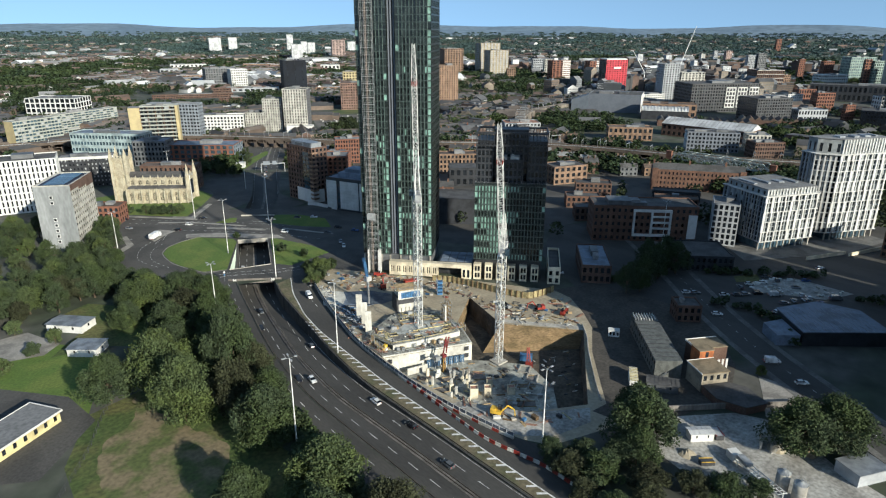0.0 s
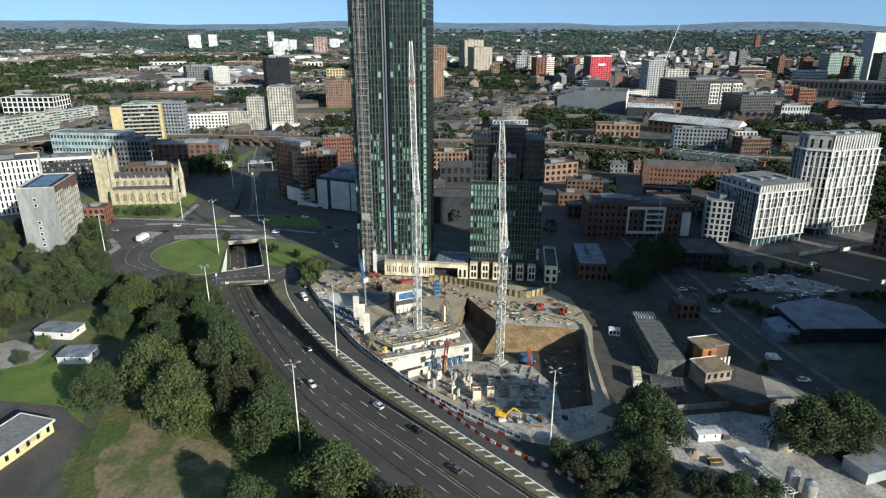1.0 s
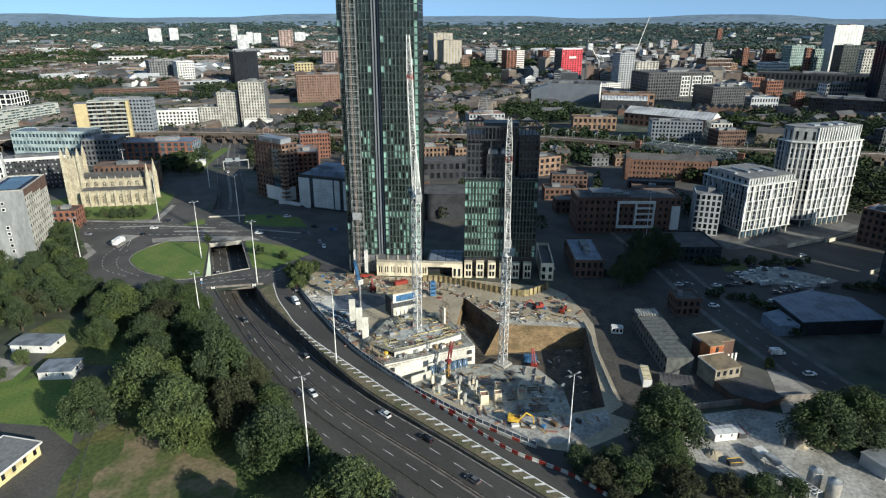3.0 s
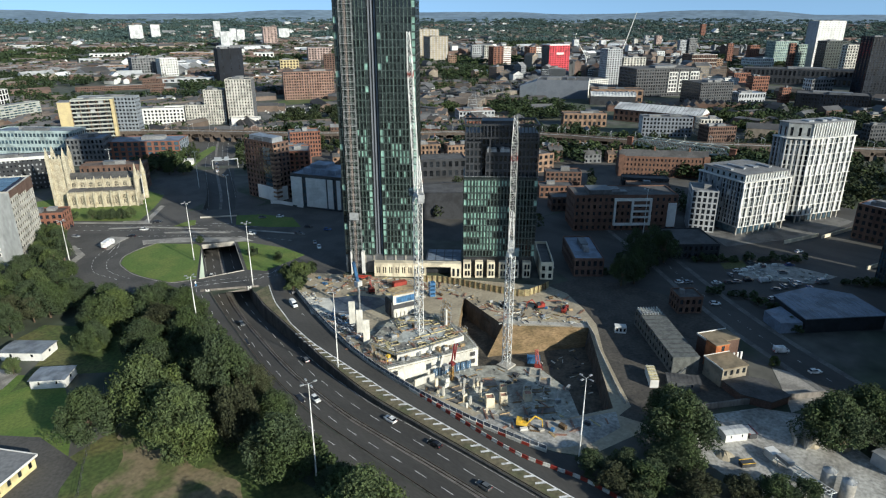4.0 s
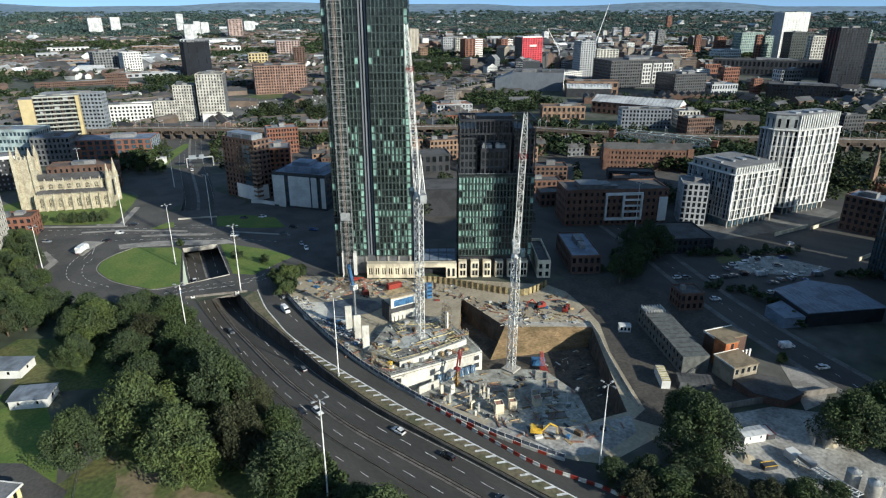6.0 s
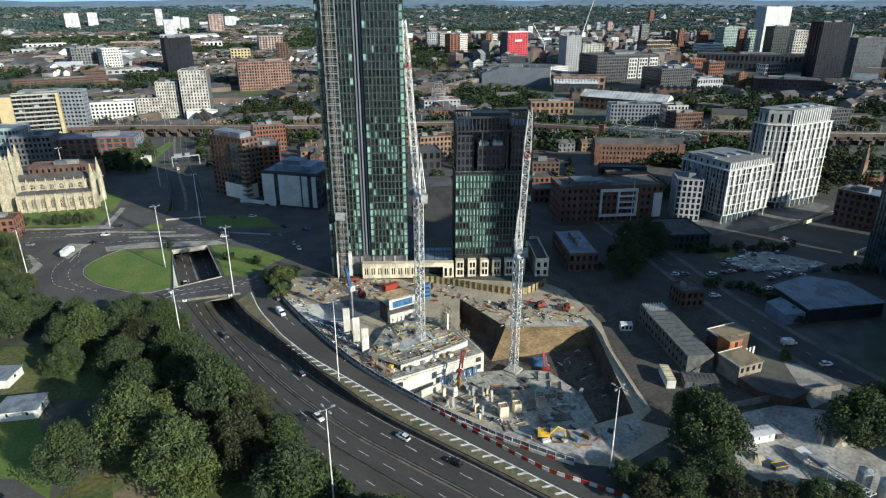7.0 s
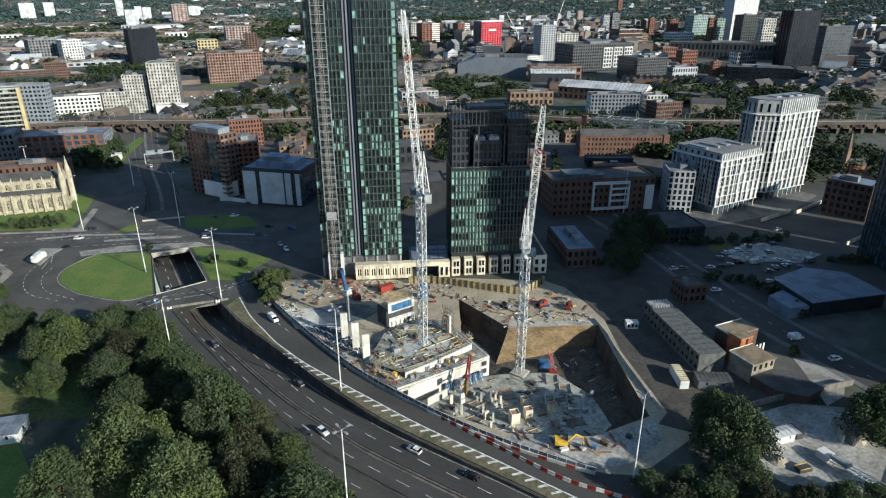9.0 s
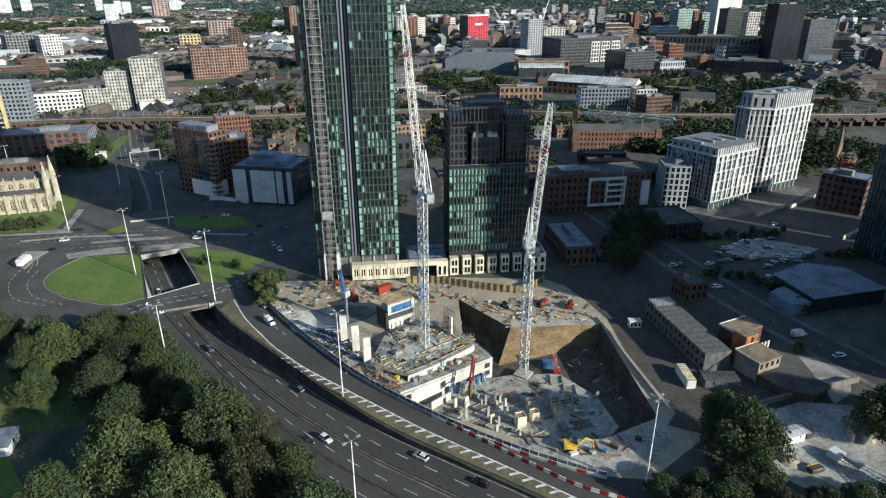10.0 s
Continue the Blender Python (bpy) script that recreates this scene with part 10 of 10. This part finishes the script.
# loose material over the rest of the site
ZONES = [([(136, 236), (144, 238), (160, 222), (170, 200), (160, 196), (146, 206), (134, 220)], 66), ([(172, 168), (184, 160), (191, 140), (190, 130), (184, 128), (168, 150), (171, 160)], 56), ([(152, 196), (168, 200), (176, 186), (172, 176), (158, 186)], 28),
         ([(119, 198), (129, 197), (125, 178), (114, 172), (114.5, 184)], 34), ([(113, 119), (114, 107), (121, 98), (130, 92), (138, 90), (124, 102), (115, 118)], 26), ([(186, 127), (194, 138), (201, 149), (196, 154)], 16)]
for poly, count in ZONES:
    k = 0
    xs, ys = [p[0] for p in poly], [p[1] for p in poly]
    while k < count:
        x, y = rs.uniform(min(xs), max(xs)), rs.uniform(min(ys), max(ys))
        if not inside((x, y), poly) or inside((x, y), [(139, 184), (150, 179), (153, 188), (142, 193)]):
            continue
        k += 1
        r, a = rs.random(), rs.uniform(0, 180)
        z = 0.22 if inside((x, y), [(128, 224), (147.6, 203), (152, 193), (124, 201.5), (120.8, 210)]) else 0.04
        if r < 0.25:
            plank_stack(x, y, z, a, rs.randint(2, 4), rs.uniform(1.8, 4), rs.choice((timber, timber_dark, ply_yellow)), "stack of timber on the site ground")
        elif r < 0.45:
            rebar(x, y, z, a, rs.uniform(3, 6))
        elif r < 0.76:
            plank_stack(x, y, z, a, rs.randint(2, 3), rs.uniform(1.5, 3), rs.choice((MATS["mast_rust"], steel_grey, steel_dark)), "stack of rolled steel sections", "steel_stack")
        else:
            crate(x, y, z, a, rs.uniform(0.8, 2.4), rs.uniform(0.6, 1.3), rs.uniform(0.4, 1.2), rs.choice((render_white, steel_grey, steel_grey, steel_dark, steel_dark, concrete, timber, timber_dark, timber_dark, brick_brown, paint_red, paint_blue)), "crate of building material on site")
plate("footing", [(152, 226), (158, 219), (153, 213), (146, 221)], 0.08, dirt, "churned reddish earth near the tower", "ground", thick=0.04)


# small debris too fine to count, dark sheets for recesses in the decks and yellow edge boards
def debris(name, label, mt, polys, count, seed, z, lo, hi):
    rng = random.Random(seed)
    g = Geo()
    for poly in polys:
        xs, ys = [p[0] for p in poly], [p[1] for p in poly]
        k = 0
        while k < count:
            x, y = rng.uniform(min(xs), max(xs)), rng.uniform(min(ys), max(ys))
            if not inside((x, y), poly):
                continue
            k += 1
            L, w, h = rng.uniform(lo, hi), rng.uniform(0.12, 0.5), rng.uniform(0.06, 0.4)
            g.box(-L / 2, L / 2, -w / 2, w / 2, 0, h, pose(x, y, z, rng.uniform(-4, 4), rng.uniform(-5, 5), rng.choice((-22, 68, -22, 68, rng.uniform(0, 180)))))
    return tagged(g.ob(name, mt), label, "debris", "", "stuff")


STRIP = [(130, 229), (123.4, 211), (116, 184.7), (112.4, 166.3), (113.4, 172), (119, 186), (126, 208), (134, 226)]
LIP = [(163, 150), (172, 177), (175, 176), (180, 150), (187, 138), (186, 127), (183, 125)]
NORTH = [(146, 240), (164, 214), (184, 187), (176, 178), (156, 196), (136, 222)]
PITEAST = [(150, 100), (163, 112), (180, 124), (166, 140), (158, 130), (153, 114)]
for nm, mt, lab, cnt, sd in (("offcuts", timber, "pale timber offcuts strewn over the site", 20, 1), ("scrap", steel_dark, "dark scrap and shuttering strewn over the site", 40, 2),
                             ("scrap", concrete_white, "white offcuts and rubble strewn over the site", 30, 3)):
    debris(nm, lab, mt, [STRIP, LIP, NORTH], cnt, sd, 0.05, 0.4, 2.4)
    debris(nm, lab.replace("site", "pit slab"), mt, [[(114, 142), (118, 152), (141, 143), (150, 134), (152, 118), (141, 105), (127, 107), (117, 123)]], cnt, sd + 10, SLAB_Z + 0.01, 0.3, 2.6)
    debris(nm, lab.replace("site", "deck"), mt, [UPPER], cnt // 2, sd + 20, UP_Z + 0.02, 0.4, 3.0)
    debris(nm, lab.replace("site", "pit floor"), mt, [PITEAST], cnt // 3, sd + 30, PIT_Z + 0.06, 0.4, 2.6)
# flat dark sheets on solid slabs stand for the shade inside openings
for x, y, w, d, a in ((122, 166, 3.0, 2.0, -20), (128.5, 158.6, 2.6, 1.6, -20), (139.5, 156.2, 3.2, 1.6, -18), (143.5, 166, 2.0, 3.2, -20), (133, 174, 3.4, 1.8, -20), (121, 172, 1.8, 2.4, -20)):
    o = thing("stair_opening", pose(x, y, UP_Z, 0, 0, a), "dark framed opening in the formwork deck", "opening", "deck openings")
    Geo().box(0, w, 0, d, 0.03, 0.06).ob("void", steel_dark, o)
    Geo().box(-0.15, w + 0.15, -0.15, 0, 0, 0.35).box(-0.15, w + 0.15, d, d + 0.15, 0, 0.35).box(-0.15, 0, 0, d, 0, 0.35).box(w, w + 0.15, 0, d, 0, 0.35).ob("upstand", ply_yellow, o)
for x, y, w, d, a in ((118, 136, 5, 3, -24), (124, 140, 7, 2.5, -22), (134, 134, 4, 5, -40), (140, 122, 8, 1.6, -40), (133, 113, 6, 3, -42), (146, 120, 3, 5, -40), (122, 116, 3, 6, -30)):
    o = thing("slab_recess", pose(x, y, SLAB_Z, 0, 0, a), "shuttered dark recess in the base slab", "recess", "slab recesses")
    Geo().box(0, w, 0, d, 0.012, 0.04).ob("void", concrete_dark, o)
    Geo().box(-0.12, w + 0.12, -0.12, 0, 0, 0.3).box(-0.12, w + 0.12, d, d + 0.12, 0, 0.3).ob("shutter_edge", timber, o)
# membrane blue, taken darker to hold the shade that falls over it
membrane_blue = mat("blue_membrane", (0.05, 0.066, 0.095), 0.5, var=0.35, scale=0.25, fine=1.2, other=(0.1, 0.12, 0.14))
plate("membrane", [(134.3, 215.6), (144, 209.7), (148.4, 200.5), (146.8, 194.4), (139.5, 194.7), (131.9, 199.4), (129.4, 204.5)], 0.24, membrane_blue, "dark blue waterproof membrane on a concrete deck", "membrane", thick=0.02)
# deck colour holds the deep shade beside the tall columns
form_dark = mat("form_shade", (0.03, 0.036, 0.046), 0.7, var=0.4, scale=0.5, fine=1.5, other=(0.08, 0.085, 0.09))
plate("formwork_deck", [(124.9, 206.6), (131.6, 199.2), (127.4, 190), (123.6, 179.6), (119.2, 175.4), (120.8, 191.6)], 0.27, form_dark, "dark wet formwork deck round the tall columns", "deck", thick=0.2)
FORM = [(124.9, 206), (130.6, 199.2), (126.4, 190), (121, 178), (121.4, 191.6)]
debris("panels", "white and grey boards strewn over the dark formwork", render_grey, [FORM], 46, 61, 0.28, 0.5, 2.6)
debris("panels", "blue shutter panels strewn over the dark formwork", paint_blue, [FORM], 14, 62, 0.28, 0.8, 2.4)

# yellow formwork girders round the upper deck and across it
for a, b in (((118.4, 172.5), (119.6, 161.6)), ((119.6, 161.6), (127, 158.4)), ((127, 158.4), (143.4, 154)), ((143.4, 154), (147.6, 170)), ((131, 164), (146, 158.8)), ((137, 178), (147, 166))):
    L = math.hypot(b[0] - a[0], b[1] - a[1])
    o = thing("formwork_girder", pose(a[0], a[1], UP_Z, 0, 0, math.degrees(math.atan2(b[1] - a[1], b[0] - a[0]))), "long yellow timber formwork girder on the deck", "girder", "formwork girders")
    Geo().box(0.3, L - 0.3, -0.12, 0.12, 0.02, 0.1).box(0.3, L - 0.3, -0.05, 0.05, 0.1, 0.3).box(0.3, L - 0.3, -0.12, 0.12, 0.3, 0.38).ob("beam", ply_yellow, o)
debris("rubble", "white and grey rubble and sheets along the site fence", concrete_white, [STRIP], 70, 51, 0.05, 0.3, 1.4)
debris("rubble", "grey steel props and tubes along the site fence", steel_grey, [STRIP, NORTH], 70, 52, 0.05, 0.5, 2.6)
debris("rubble", "pale boards and props over the upper deck", concrete, [UPPER], 60, 53, UP_Z + 0.02, 0.4, 2.2)
